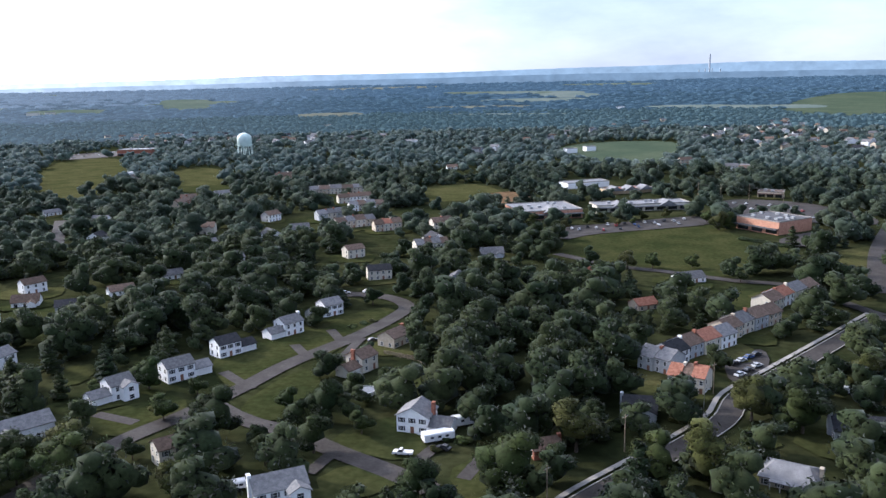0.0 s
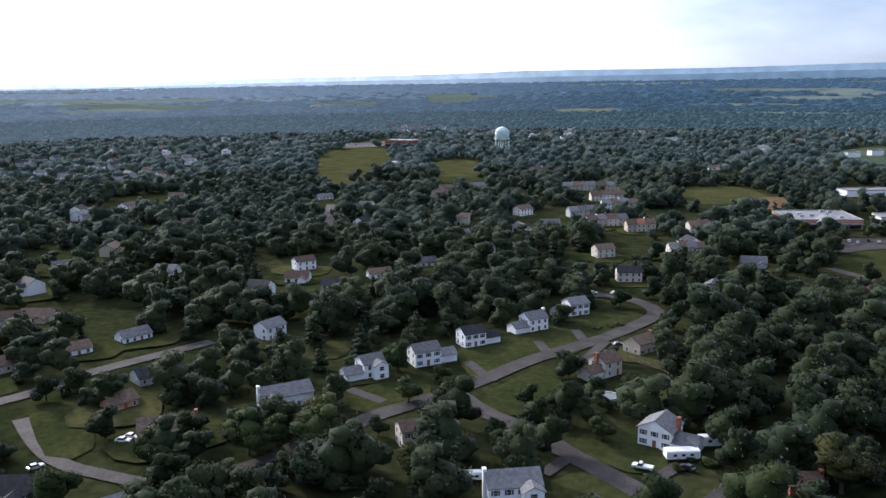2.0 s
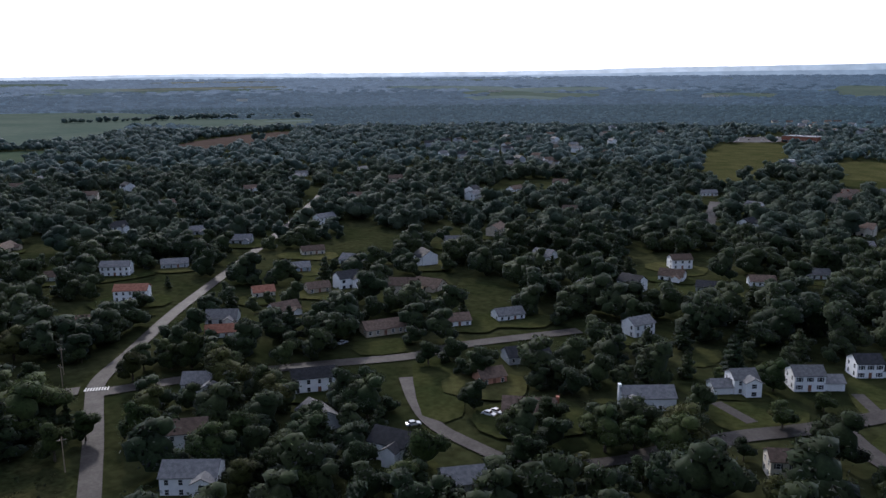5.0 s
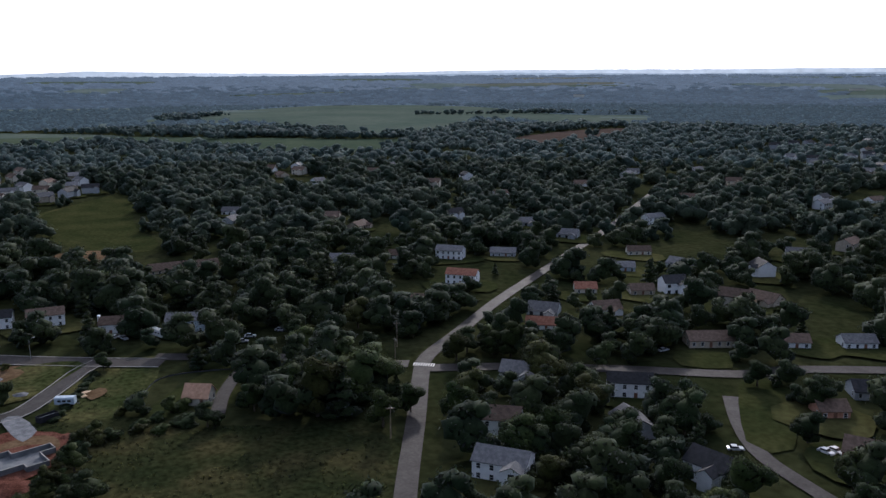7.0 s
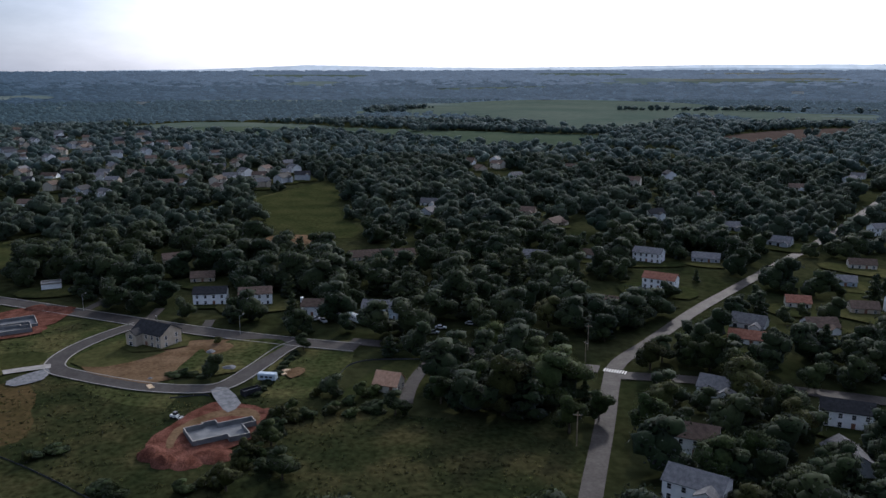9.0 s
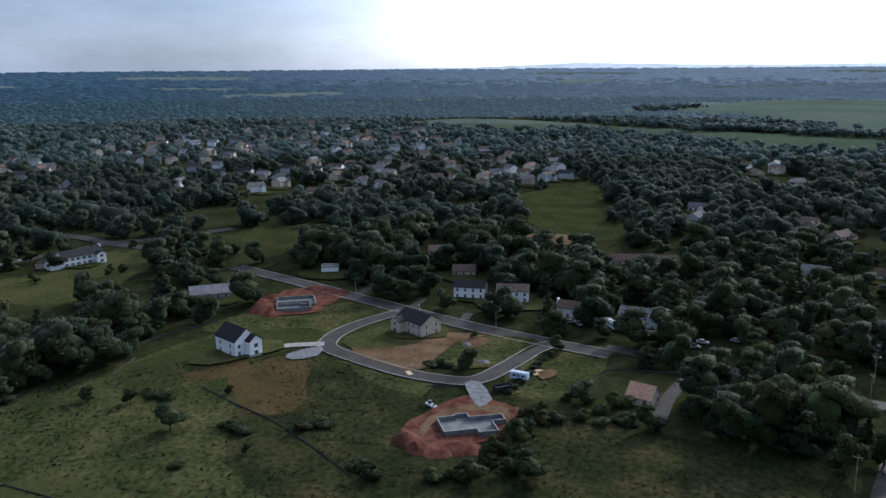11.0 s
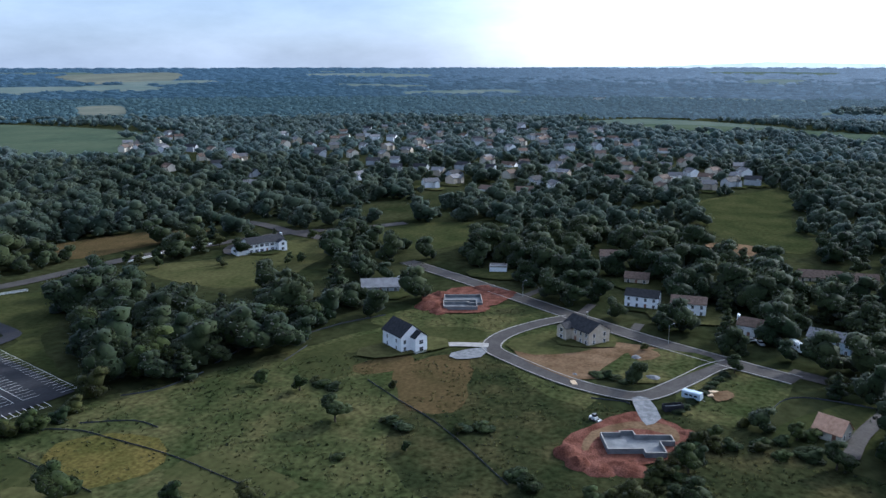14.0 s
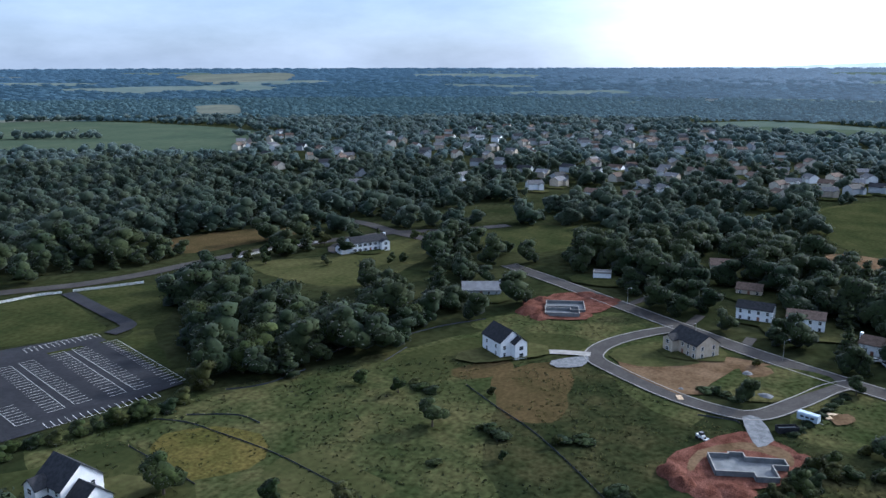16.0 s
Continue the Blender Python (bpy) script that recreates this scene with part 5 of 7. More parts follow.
# ---------------------------------------------------------------- vehicles
def car_kind(kind, paint):
    """A car seen from above: shaped body, glazed cabin, four wheels, lamps."""
    words = {"car": "parked %s saloon car on asphalt", "pickup": "parked %s pickup truck", "van": "parked %s panel van on asphalt"}[kind] % paint.name.split("_")[2].split(".")[0]
    ob = thing({"car": "car", "pickup": "pickup_truck", "van": "van"}[kind], 0, 0, 0, words, "car", "parked cars")
    ln, wd = {"car": (4.5, 1.8), "pickup": (5.6, 1.95), "van": (5.8, 2.0)}[kind]
    a, b = ln / 2, wd / 2
    bm = bmesh.new()
    prof = {"car": [(-a, 0.35), (-a, 0.85), (-a * 0.75, 0.95), (a * 0.35, 0.95), (a * 0.9, 0.8), (a, 0.6), (a, 0.35)],
            "pickup": [(-a, 0.45), (-a, 1.05), (-a * 0.1, 1.05), (a * 0.45, 1.1), (a * 0.92, 1.0), (a, 0.7), (a, 0.45)],
            "van": [(-a, 0.4), (-a, 2.2), (a * 0.45, 2.25), (a * 0.7, 1.3), (a * 0.95, 1.1), (a, 0.7), (a, 0.4)]}[kind]
    lo = [bm.verts.new((x, -b, z)) for x, z in prof]
    hi = [bm.verts.new((x, b, z)) for x, z in prof]
    k = len(prof)
    for i in range(k):
        bm.faces.new((lo[i], lo[(i + 1) % k], hi[(i + 1) % k], hi[i]))
    bm.faces.new(lo)
    bm.faces.new(hi[::-1])
    part("body", bm, paint, ob)
    x0, x1 = {"car": (-a * 0.72, a * 0.4), "pickup": (-a * 0.1, a * 0.5), "van": (a * 0.47, a * 0.72)}[kind]
    z0, z1 = {"car": (0.94, 1.45), "pickup": (1.06, 1.75), "van": (1.32, 1.9)}[kind]
    if kind != "van":
        for name, g, top, mat in (("cabin_glass", 0.0, z1 - 0.05, GLASS), ("cabin_roof", 0.0, z1, paint)):
            bm = bmesh.new()
            if name == "cabin_glass":
                p = [(x0, z0), (x0 + 0.4, top), (x1 - 0.6, top), (x1, z0)]
                w = b * 0.9
            else:
                p = [(x0 + 0.36, z1 - 0.04), (x0 + 0.45, z1 + 0.03), (x1 - 0.65, z1 + 0.03), (x1 - 0.56, z1 - 0.04)]
                w = b * 0.82
            lo = [bm.verts.new((x, -w, z)) for x, z in p]
            hi = [bm.verts.new((x, w, z)) for x, z in p]
            for i in range(4):
                bm.faces.new((lo[i], lo[(i + 1) % 4], hi[(i + 1) % 4], hi[i]))
            bm.faces.new(lo)
            bm.faces.new(hi[::-1])
            part(name, bm, mat, ob)
    for sx in (-0.62, 0.62):
        for sy in (-1, 1):
            bm = bmesh.new()
            tube(bm, (sx * a, sy * (b - 0.2), 0.34), (sx * a, sy * (b + 0.02), 0.34), 0.34, 0.34, 10)
            part("wheel", bm, TYRE, ob)
    return ob


CARS = {}


def car(x, y, heading, kind="car", colour=0, z=0.55):
    m = pose(x, y, z, 0, 0, heading)
    if (kind, colour) not in CARS:
        CARS[(kind, colour)] = car_kind(kind, CAR_COLOURS[colour])
        CARS[(kind, colour)].matrix_basis = m
    else:
        copy_thing(CARS[(kind, colour)], m)


car(-12.1, 210.9, 170, "pickup", 0)
car(71.5, 188.1, 160, "pickup", 0, 0.2)
car(-40.2, 284.5, 20, "car", 0, 0.2)
car(125.7, 249.2, 160, "van", 0, 0.2)
for i, (x, y) in enumerate([(86.4, 548.6), (90.5, 543.9), (97.9, 553.7), (102.7, 548.8), (112.6, 560.8), (117.4, 555.8), (124.8, 563.8), (130.3, 558.6), (139.1, 566.6), (145.3, 563.6), (154.1, 571.7), (159.9, 568.7), (169.4, 576.9), (105.9, 539.9), (117.6, 542.7), (131.2, 549.7), (145.7, 554.5), (160.5, 559.4)]):
    car(x, y, 80 + (i * 37) % 12, "car", (0, 1, 2, 1, 0, 3, 2, 4)[i % 8], 0.6)
for i, (x, y) in enumerate([(228.4, 644.4), (235.8, 640.3), (241.0, 630.7), (250.0, 629.4), (255.1, 617.3), (258.9, 611.3), (262.5, 600.0), (268.7, 586.2), (274.9, 577.9), (279.9, 567.5), (231.0, 615.1), (242.7, 600.0), (257.7, 570.4)]):
    car(x, y, 40 + (i * 29) % 15, "car", (1, 0, 2, 0, 4, 1, 3)[i % 7], 0.6)
for i, (x, y) in enumerate([(100.9, 276.8), (104.3, 279.6), (108.1, 283.0), (111.8, 285.8), (99.0, 265.7), (103.3, 269.8), (107.8, 274.1)]):
    car(x, y, 30, "car", (2, 1, 4, 2, 0, 2, 1)[i], 0.6)
for i, (x, y) in enumerate([(-569.8, 1259.6), (-560.2, 1267.0), (-550.6, 1274.4), (-540.8, 1281.9), (-530.8, 1289.4), (-520.8, 1297.1), (-506.3, 1293.5), (-537.6, 1224.2), (-523.5, 1230.0), (-508.8, 1245.2)]):
    car(x, y, 70, "car", (0, 1, 0, 2, 1)[i % 5], 0.6)
for i, (x, y) in enumerate([(-155.2, 189.6), (-154.5, 192.4), (-237.6, 127.4), (-240.9, 204.5), (-235.4, 231.0), (-167.0, 169.1)]):
    car(x, y, (10, 5, 100, 95, 20, 60)[i], "car", (0, 0, 1, 1, 0, 1)[i], 0.25)
for i, (x, y) in enumerate([(-317.5, 66.3), (-322.6, 70.2), (-325.4, 82.9), (-340.7, 25.3), (-343.6, 22.4)]):
    car(x, y, (70, 75, 60, 20, 110)[i], "car", (1, 0, 1, 1, 0)[i], 0.25)
for i, (x, y) in enumerate([(-47.2, 388.8), (-37.1, 391.2), (-1.0, 214.2), (118.6, 248.1), (-28.2, 313.3)]):
    car(x, y, (15, 40, 150, 150, 30)[i], "car", (0, 0, 2, 2, 2)[i], 0.25)


def box_trailer(x, y, heading, ln, wd, ht, mat, name, label, roof=None):
    """A boxy trailer or camper on wheels with rounded top edge, windows and hitch."""
    ob = thing(name, x, y, heading, label, name.replace("_", " "))
    ob.location.z = 0.2
    a, b = ln / 2, wd / 2
    bm = bmesh.new()
    prof = [(-b, 0.6), (-b, ht - 0.3), (-b + 0.3, ht), (b - 0.3, ht), (b, ht - 0.3), (b, 0.6)]
    lo = [bm.verts.new((-a, y_, z_)) for y_, z_ in prof]
    hi = [bm.verts.new((a, y_, z_)) for y_, z_ in prof]
    for i in range(6):
        bm.faces.new((lo[i], lo[(i + 1) % 6], hi[(i + 1) % 6], hi[i]))
    bm.faces.new(lo)
    bm.faces.new(hi[::-1])
    part("body", bm, mat, ob)
    for u in (-0.5, 0.0, 0.5):
        bm = bmesh.new()
        box(bm, u * a - 0.5, u * a + 0.5, -b - 0.04, -b, ht * 0.5, ht * 0.72)
        part("window", bm, GLASS, ob)
    for sy in (-1, 1):
        for sx in (-0.15, 0.15):
            bm = bmesh.new()
            tube(bm, (sx * ln, sy * (b - 0.25), 0.4), (sx * ln, sy * b, 0.4), 0.4, 0.4, 10)
            part("wheel", bm, TYRE, ob)
    bm = bmesh.new()
    tube(bm, (a, 0, 0.6), (a + 1.2, 0, 0.5), 0.08, 0.06, 6)
    part("hitch", bm, METAL, ob)


box_trailer(-338.7, 37.9, 25, 8.5, 2.4, 3.2, TRIM, "camper", "white camper trailer parked beside a house")
box_trailer(6.9, 231.1, 20, 11.0, 2.5, 3.3, TRIM, "camper", "long white camper trailer beside a hedge")
box_trailer(-2.6, 220.5, 20, 9.0, 3.5, 2.8, TRIM, "trailer", "white covered trailer beside the driveway")
box_trailer(-279.1, 4.0, 70, 6.0, 2.4, 2.8, WALLS["blue"], "site_trailer", "pale site trailer on the building plot")
box_trailer(-53.3, 193.6, 20, 5.0, 2.2, 2.6, TRIM, "trailer", "white box trailer beside the house")


def skip(x, y, heading):
    ob = thing("skip", x, y, heading, "dark open waste skip full of rubble", "skip")
    for x0, x1, y0, y1 in ((-3, 3, -1.2, -1.1), (-3, 3, 1.1, 1.2), (-3, -2.9, -1.09, 1.09), (2.9, 3, -1.09, 1.09)):
        bm = bmesh.new()
        box(bm, x0, x1, y0, y1, 0.1, 1.9)
        part("side", bm, ROOFS["dark"], ob)
    bm = bmesh.new()
    box(bm, -2.89, 2.89, -1.09, 1.09, 0.1, 1.2)
    part("load", bm, GRAVEL, ob)


skip(-269.3, -1.1, 120)


def digger(x, y, heading):
    ob = thing("skid_loader", x, y, heading, "small white skid loader on red clay", "loader")
    for name, q, mat in (("body", (-1.3, 0.8, -0.7, 0.7, 0.4, 1.3), TRIM), ("cab", (-0.5, 0.6, -0.55, 0.55, 1.31, 2.1), GLASS), ("bucket", (1.6, 2.3, -0.9, 0.9, 0.1, 0.7), METAL)):
        bm = bmesh.new()
        box(bm, *q)
        part(name, bm, mat, ob)
    for sy in (-1, 1):
        bm = bmesh.new()
        tube(bm, (-1.2, sy * 0.8, 1.4), (1.7, sy * 0.8, 0.5), 0.1, 0.1, 6)
        part("arm", bm, METAL, ob)
        for sx in (-0.8, 0.6):
            bm = bmesh.new()
            tube(bm, (sx, sy * 0.7, 0.42), (sx, sy * 1.0, 0.42), 0.42, 0.42, 10)
            part("wheel", bm, TYRE, ob)


digger(-254.1, -22.3, 60)


def lumber(x, y, heading, count, label="stack of raw lumber boards on the ground"):
    ob = thing("lumber_stack", x, y, heading, label, "lumber")
    for i in range(count):
        bm = bmesh.new()
        box(bm, -1.8, 1.8, -0.9 + 0.36 * (i % 5), -0.6 + 0.36 * (i % 5), 0.16 + 0.2 * (i // 5), 0.32 + 0.2 * (i // 5))
        part("board", bm, RAW_WOOD, ob)


lumber(-285.1, 9.0, 20, 10)
lumber(-280.7, -33.1, 25, 10)
lumber(-288.0, 10.5, 80, 5)

# gambrel shed of bare timber
house(-264.6, 42.3, 60, 8.0, 7, 1, "cream", "cedar", 0, 0, 0, label="small timber house with a sunlit cedar roof", pitch=0.9)


# ---------------------------------------------------------------- fences, poles, hedges
def silt_fence(points, height=0.45):
    """Black fabric fence on stakes, sagging a little."""
    line = curve_through(points, 3.0)
    ob = thing("silt_fence", line[0][0], line[0][1], 0, "black fabric silt fence on wooden stakes in the meadow", "fence", "silt fences")
    loc = line - line[0]
    k = len(loc)
    tops = [height * (0.85 + 0.25 * noise.noise((i * 0.7, 0.3, 0))) for i in range(k)]
    nrm = offsets(line) * 0.04
    verts = [(*q, -0.05) for q in loc] + [(*q, h) for q, h in zip(loc, tops)] + [(*q, h) for q, h in zip(loc + nrm, tops)] + [(*q, -0.05) for q in loc + nrm]
    faces = [(j * k + i, j * k + i + 1, (j + 1) * k + i + 1, (j + 1) * k + i) for j in range(3) for i in range(k - 1)]
    mesh_object("fabric", verts, faces, SHUTTER, ob)
    for q in loc[::2]:
        bm = bmesh.new()
        box(bm, q[0] - 0.04, q[0] + 0.04, q[1] - 0.12, q[1] - 0.05, -0.05, height + 0.15)
        part("stake", bm, WOOD, ob)


for pts in ([(-261.7, -97.9), (-249.2, -81.7), (-238.5, -66.8), (-225.1, -52.3), (-208.6, -36.4)], [(-196.8, -170.2), (-199.4, -159.5), (-197.8, -145.4), (-194.9, -125.4), (-189.7, -107.0), (-184.6, -90.4)], [(-180.5, -162.7), (-176.6, -148.1), (-172.0, -131.3)],
            [(-203.4, -163.2), (-210.1, -149.5), (-208.2, -139.6)], [(-258.8, -154.7), (-278.4, -153.1), (-293.8, -142.4), (-314.0, -133.1), (-330.9, -120.7)], [(-224.2, -165.9), (-233.7, -157.5), (-250.1, -153.4)], [(-269.2, -133.2), (-285.9, -133.2)],
            [(-270.3, -25.8), (-270.9, -15.5), (-268.8, -13.6)], [(-283.6, 78.8), (-292.1, 36.1), (-267.6, 24.7)], [(-282.5, -0.9), (-310.2, 10.7), (-311.8, 13.9)]):
    silt_fence(pts)


def rail_fence(points, mat, name, label, height=1.2, gap=3.0, planks=3):
    line = curve_through(points, gap)
    ob = thing(name, line[0][0], line[0][1], 0, label, "fence")
    loc = line - line[0]
    for p, q in zip(loc[:-1], loc[1:]):
        bm = bmesh.new()
        box(bm, p[0] - 0.08, p[0] + 0.08, p[1] - 0.08, p[1] + 0.08, 0, height + 0.1)
        part("post", bm, mat, ob)
    for i in range(planks):
        z = height * (i + 0.6) / planks
        k = len(loc)
        nrm = offsets(line) * 0.05
        verts = [(*w, z) for w in loc] + [(*w, z + height / planks * 0.6) for w in loc] + [(*w, z + height / planks * 0.6) for w in loc + nrm] + [(*w, z) for w in loc + nrm]
        faces = [(j * k + a, j * k + a + 1, ((j + 1) % 4) * k + a + 1, ((j + 1) % 4) * k + a) for j in range(4) for a in range(k - 1)]
        mesh_object("rail", verts, faces, mat, ob)


rail_fence([(-247.9, -329.0), (-258.4, -321.3), (-272.4, -317.4), (-281.9, -310.7)], TRIM, "rail_fence", "white rail fence along the road")
rail_fence([(-286.2, -308.5), (-300.0, -298.3), (-311.8, -290.6)], TRIM, "rail_fence", "white rail fence along the road")
rail_fence([(-372.6, -284.7), (-403.9, -278.1), (-430.7, -265.4)], TRIM, "rail_fence", "white rail fence along the road")
rail_fence([(-22.8, 297.2), (-9.9, 288.7), (-8.8, 285.5)], WOOD, "board_fence", "brown board fence behind the gardens", 1.7, 2.5, 4)


def utility_pole(x, y, heading, h=11.0):
    ob = thing("utility_pole", x, y, heading, "grey wooden utility pole with a cross arm", "pole", "utility poles")
    bm = bmesh.new()
    tube(bm, (0, 0, 0), (0, 0, h), 0.17, 0.11, 8)
    part("pole", bm, WOOD, ob)
    bm = bmesh.new()
    box(bm, -1.2, 1.2, -0.06, 0.06, h - 1.0, h - 0.85)
    part("cross_arm", bm, WOOD, ob)
    for u in (-1.1, -0.5, 0.5, 1.1):
        bm = bmesh.new()
        tube(bm, (u, 0, h - 0.85), (u, 0, h - 0.6), 0.07, 0.05, 6)
        part("insulator", bm, METAL, ob)
    CLEAR.append(("disc", x, y, 3))


def cable(points, r=0.03):
    bm = bmesh.new()
    for (x0, y0, z0), (x1, y1, z1) in zip(points[:-1], points[1:]):
        k = 6
        for i in range(k):
            s0, s1 = i / k, (i + 1) / k
            tube(bm, (x0 + (x1 - x0) * s0, y0 + (y1 - y0) * s0, z0 + (z1 - z0) * s0 - 6 * s0 * (1 - s0) * 0.5),
                 (x0 + (x1 - x0) * s1, y0 + (y1 - y0) * s1, z0 + (z1 - z0) * s1 - 6 * s1 * (1 - s1) * 0.5), r, r, 4)
    ob = part("cable", bm, TYRE, None)
    tagged(ob, "sagging black overhead cable between poles", "cable", "overhead cables")


poles = [(23.3, 181.3), (48.1, 210.8), (84.8, 250.1), (173.3, 351.6)]
for x, y in poles:
    utility_pole(x, y, 40)
cable([(x, y, 10.3) for x, y in poles])
poles = [(-267.7, 109.4), (-255.7, 85.1), (-185.5, 128.4)]
for x, y in poles[:2]:
    utility_pole(x, y, 10)
for x, y in [(-214.0, 87.1), (-288.0, 118.0)]:
    utility_pole(x, y, 70, 10)
poles = [(210.2, 678.7), (222.8, 660.6), (244.3, 657.5), (253.0, 612.1)]
for x, y in poles:
    utility_pole(x, y, 60, 14)
for z in (13.3, 12.2):
    cable([(x, y, z) for x, y in poles], 0.08)


def street_lamp(x, y, heading):
    ob = thing("street_lamp", x, y, heading, "grey metal street lamp with a curved arm", "street lamp", "street lamps")
    bm = bmesh.new()
    tube(bm, (0, 0, 0), (0, 0, 7.5), 0.10, 0.07, 8)
    part("pole", bm, METAL, ob)
    bm = bmesh.new()
    tube(bm, (0, 0, 7.4), (1.6, 0, 8.0), 0.05, 0.04, 6)
    part("arm", bm, METAL, ob)
    bm = bmesh.new()
    box(bm, 1.5, 2.2, -0.15, 0.15, 7.93, 8.08)
    part("lamp_head", bm, METAL, ob)


for i, (x, y) in enumerate([(-337.8, -38.3), (-376.6, -73.6), (-330.6, -7.0)]):
    street_lamp(x, y, 60 * i)
street_lamp(76.9, 234.5, 20)


# pool in the garden
pool = thing("swimming_pool", -26.2, 258.9, 0, "round garden pool with a pale rim", "pool")
bm = bmesh.new()
lathe(bm, [(3.6, 0.0), (3.6, 1.1), (3.3, 1.1), (3.3, 0.9)])
part("rim", bm, TRIM, pool)
bm = bmesh.new()
lathe(bm, [(3.29, 0.85), (3.29, 0.93)])
part("water", bm, GLASS, pool)

# ---------------------------------------------------------------- far houses
def far_house_kind(wall, roof, length, storeys, glazed=False):
    ob = thing("far_house", 0, 0, 0, "small distant %s house with a %s roof" % (wall, roof), "house", "distant houses")
    a, b, h = length / 2, 4.5, 2.75 * storeys + 0.3
    gable_block(ob, -a, a, -b, b, h, 0.6, WALLS[wall], ROOFS[roof])
    wing = 4.0
    gable_block(ob, a - wing - 1, a - 1, -b - 3.0, -b + 0.5, h - 0.4, 0.62, WALLS[wall], ROOFS[roof], along="y")
    for fl in range(storeys if glazed else 0):
        for i in range(3):
            if i != 1 or fl == 0:
                w = new("window", window_meshes(1.5, 1.5, False)[1])
                w.parent, w.matrix_basis = ob, pose(-a + length * (i + 0.5) / 3, -b, 1.6 + 2.75 * fl)
    return ob


kinds = [far_house_kind(*k) for k in (("white", "grey", 13, 2), ("cream", "brown", 12, 2), ("grey", "dark", 14, 2), ("white", "brown", 15, 1), ("tan", "grey", 12, 2))]
# further houses of the suburb, each on its own lawn, seen between the crowns
suburb = [far_house_kind(*k, True) for k in (("white", "grey", 12, 1), ("cream", "brown", 13, 2), ("white", "dark", 11, 2), ("tan", "brown", 14, 1), ("grey", "grey", 13, 1), ("white", "brown", 12, 1))]
rnd = random.Random(4)
for i, (x, y) in enumerate((
                 (-255.9, 618.8), (-161.5, 561.0), (-4.8, 504.3), (-160.6, 870.9), (27.8, 467.5), (12.2, 948.8), (324.3, 886.0), (-113.9, 545.1), (-98.3, 564.3), (-685.2, 526.4), (-342.6, 298.2), (-306.2, 262.5), (-275.2, 270.7),
                 (-312.4, 323.9), (-271.8, 376.7), (-464.3, 536.4), (-432.9, 619.9), (-198.8, 346.3), (-195.7, 379.3), (-223.1, 531.1), (-189.6, 151.9), (-335.8, 147.1), (-485.5, 287.2), (-829.0, 224.9), (-883.9, 207.4),
                 (-617.1, 117.5), (-525.6, 253.7), (-714.6, 355.3), (-291.6, 214.3), (-300.8, 189.8), (-273.3, 286.2), (-335.2, 372.9), (-525.9, 459.6), (-570.3, 547.5), (-156.2, 151.0), (-240.7, 144.0), (-213.7, 331.6), (-350.3, 515.7),
                 (-438.0, 290.4), (-608.3, 334.3), (-632.8, 429.0), (-784.3, -9.1), (-761.6, -44.8), (-817.6, 204.1), (-867.3, 203.8), (-522.1, 182.5), (-682.7, 306.7), (-566.3, 176.6), (-579.5, 110.9), (-808.4, 295.0),
)):
    face = math.degrees(math.atan2(y, x)) - 90 + rnd.choice((-65, -30, -12, 8, 25, 60))
    spot = pose(x, y, 0, 0, 0, face)
    if i < len(suburb):
        suburb[i].matrix_basis = spot
    else:
        copy_thing(suburb[rnd.randrange(len(suburb))], spot)
    HOUSES.append((x, y, 13))
    CLEAR.append(("disc", x, y, 10))
for ob in suburb:
    ob.name, ob["group"] = "house", "suburban houses"
    ob["label"] = ob["label"].replace("small distant", "low")
placed = 0
rnd = random.Random(11)
for zone, count in (([(-867.9, -708.7), (-1090.1, -807.7), (-871.7, -546.5), (-633.4, -330.9), (-608.9, -371.9), (-669.4, -478.3)], 28), ([(-1077.4, -643.7), (-1202.5, -529.6), (-1485.8, -416.0), (-1221.2, -202.6), (-988.1, -160.8), (-894.1, -308.9), (-820.5, -394.4)], 60),
                    ([(-774.1, -383.4), (-881.1, -240.1), (-894.3, -60.4), (-870.6, 52.2), (-745.3, 23.9), (-662.9, -129.9), (-660.0, -283.4)], 48), ([(401.8, 1491.1), (733.7, 1759.8), (700.1, 1317.4), (536.1, 1005.0), (416.0, 1119.3)], 44),
                    ([(-751.8, 1620.8), (-589.1, 1829.4), (-356.7, 1659.9), (-80.3, 1493.2), (-157.9, 1299.7), (-445.1, 1375.7)], 36), ([(-1047.1, -335.0), (-1341.8, -195.6), (-920.3, -0.1), (-750.0, -22.7), (-746.8, -172.9)], 26),
                    ([(-841.0, 851.4), (-804.1, 1387.2), (-600.6, 1228.5), (-473.0, 821.6), (-564.1, 654.2)], 30), ([(-169.2, 824.6), (93.3, 1154.9), (500.7, 1861.2), (229.7, 1549.8), (-52.8, 961.4)], 18)):
    xs, ys = [q[0] for q in zone], [q[1] for q in zone]
    made = 0
    while made < count:
        x, y = rnd.uniform(min(xs), max(xs)), rnd.uniform(min(ys), max(ys))
        if not inside(np.array([x]), np.array([y]), zone)[0] or any((x - u) ** 2 + (y - v) ** 2 < 22 ** 2 for u, v, w in HOUSES):
            made += 0.05
            continue
        face = math.degrees(math.atan2(y, x)) - 90 + rnd.choice((-60, -25, 0, 20, 55))
        spot = pose(x, y, 0, 0, 0, face)
        if placed < len(kinds):
            kinds[placed].matrix_basis = spot
        else:
            copy_thing(kinds[rnd.randrange(len(kinds))], spot)
        placed += 1
        made += 1
        HOUSES.append((x, y, 13))
        CLEAR.append(("disc", x, y, 10))

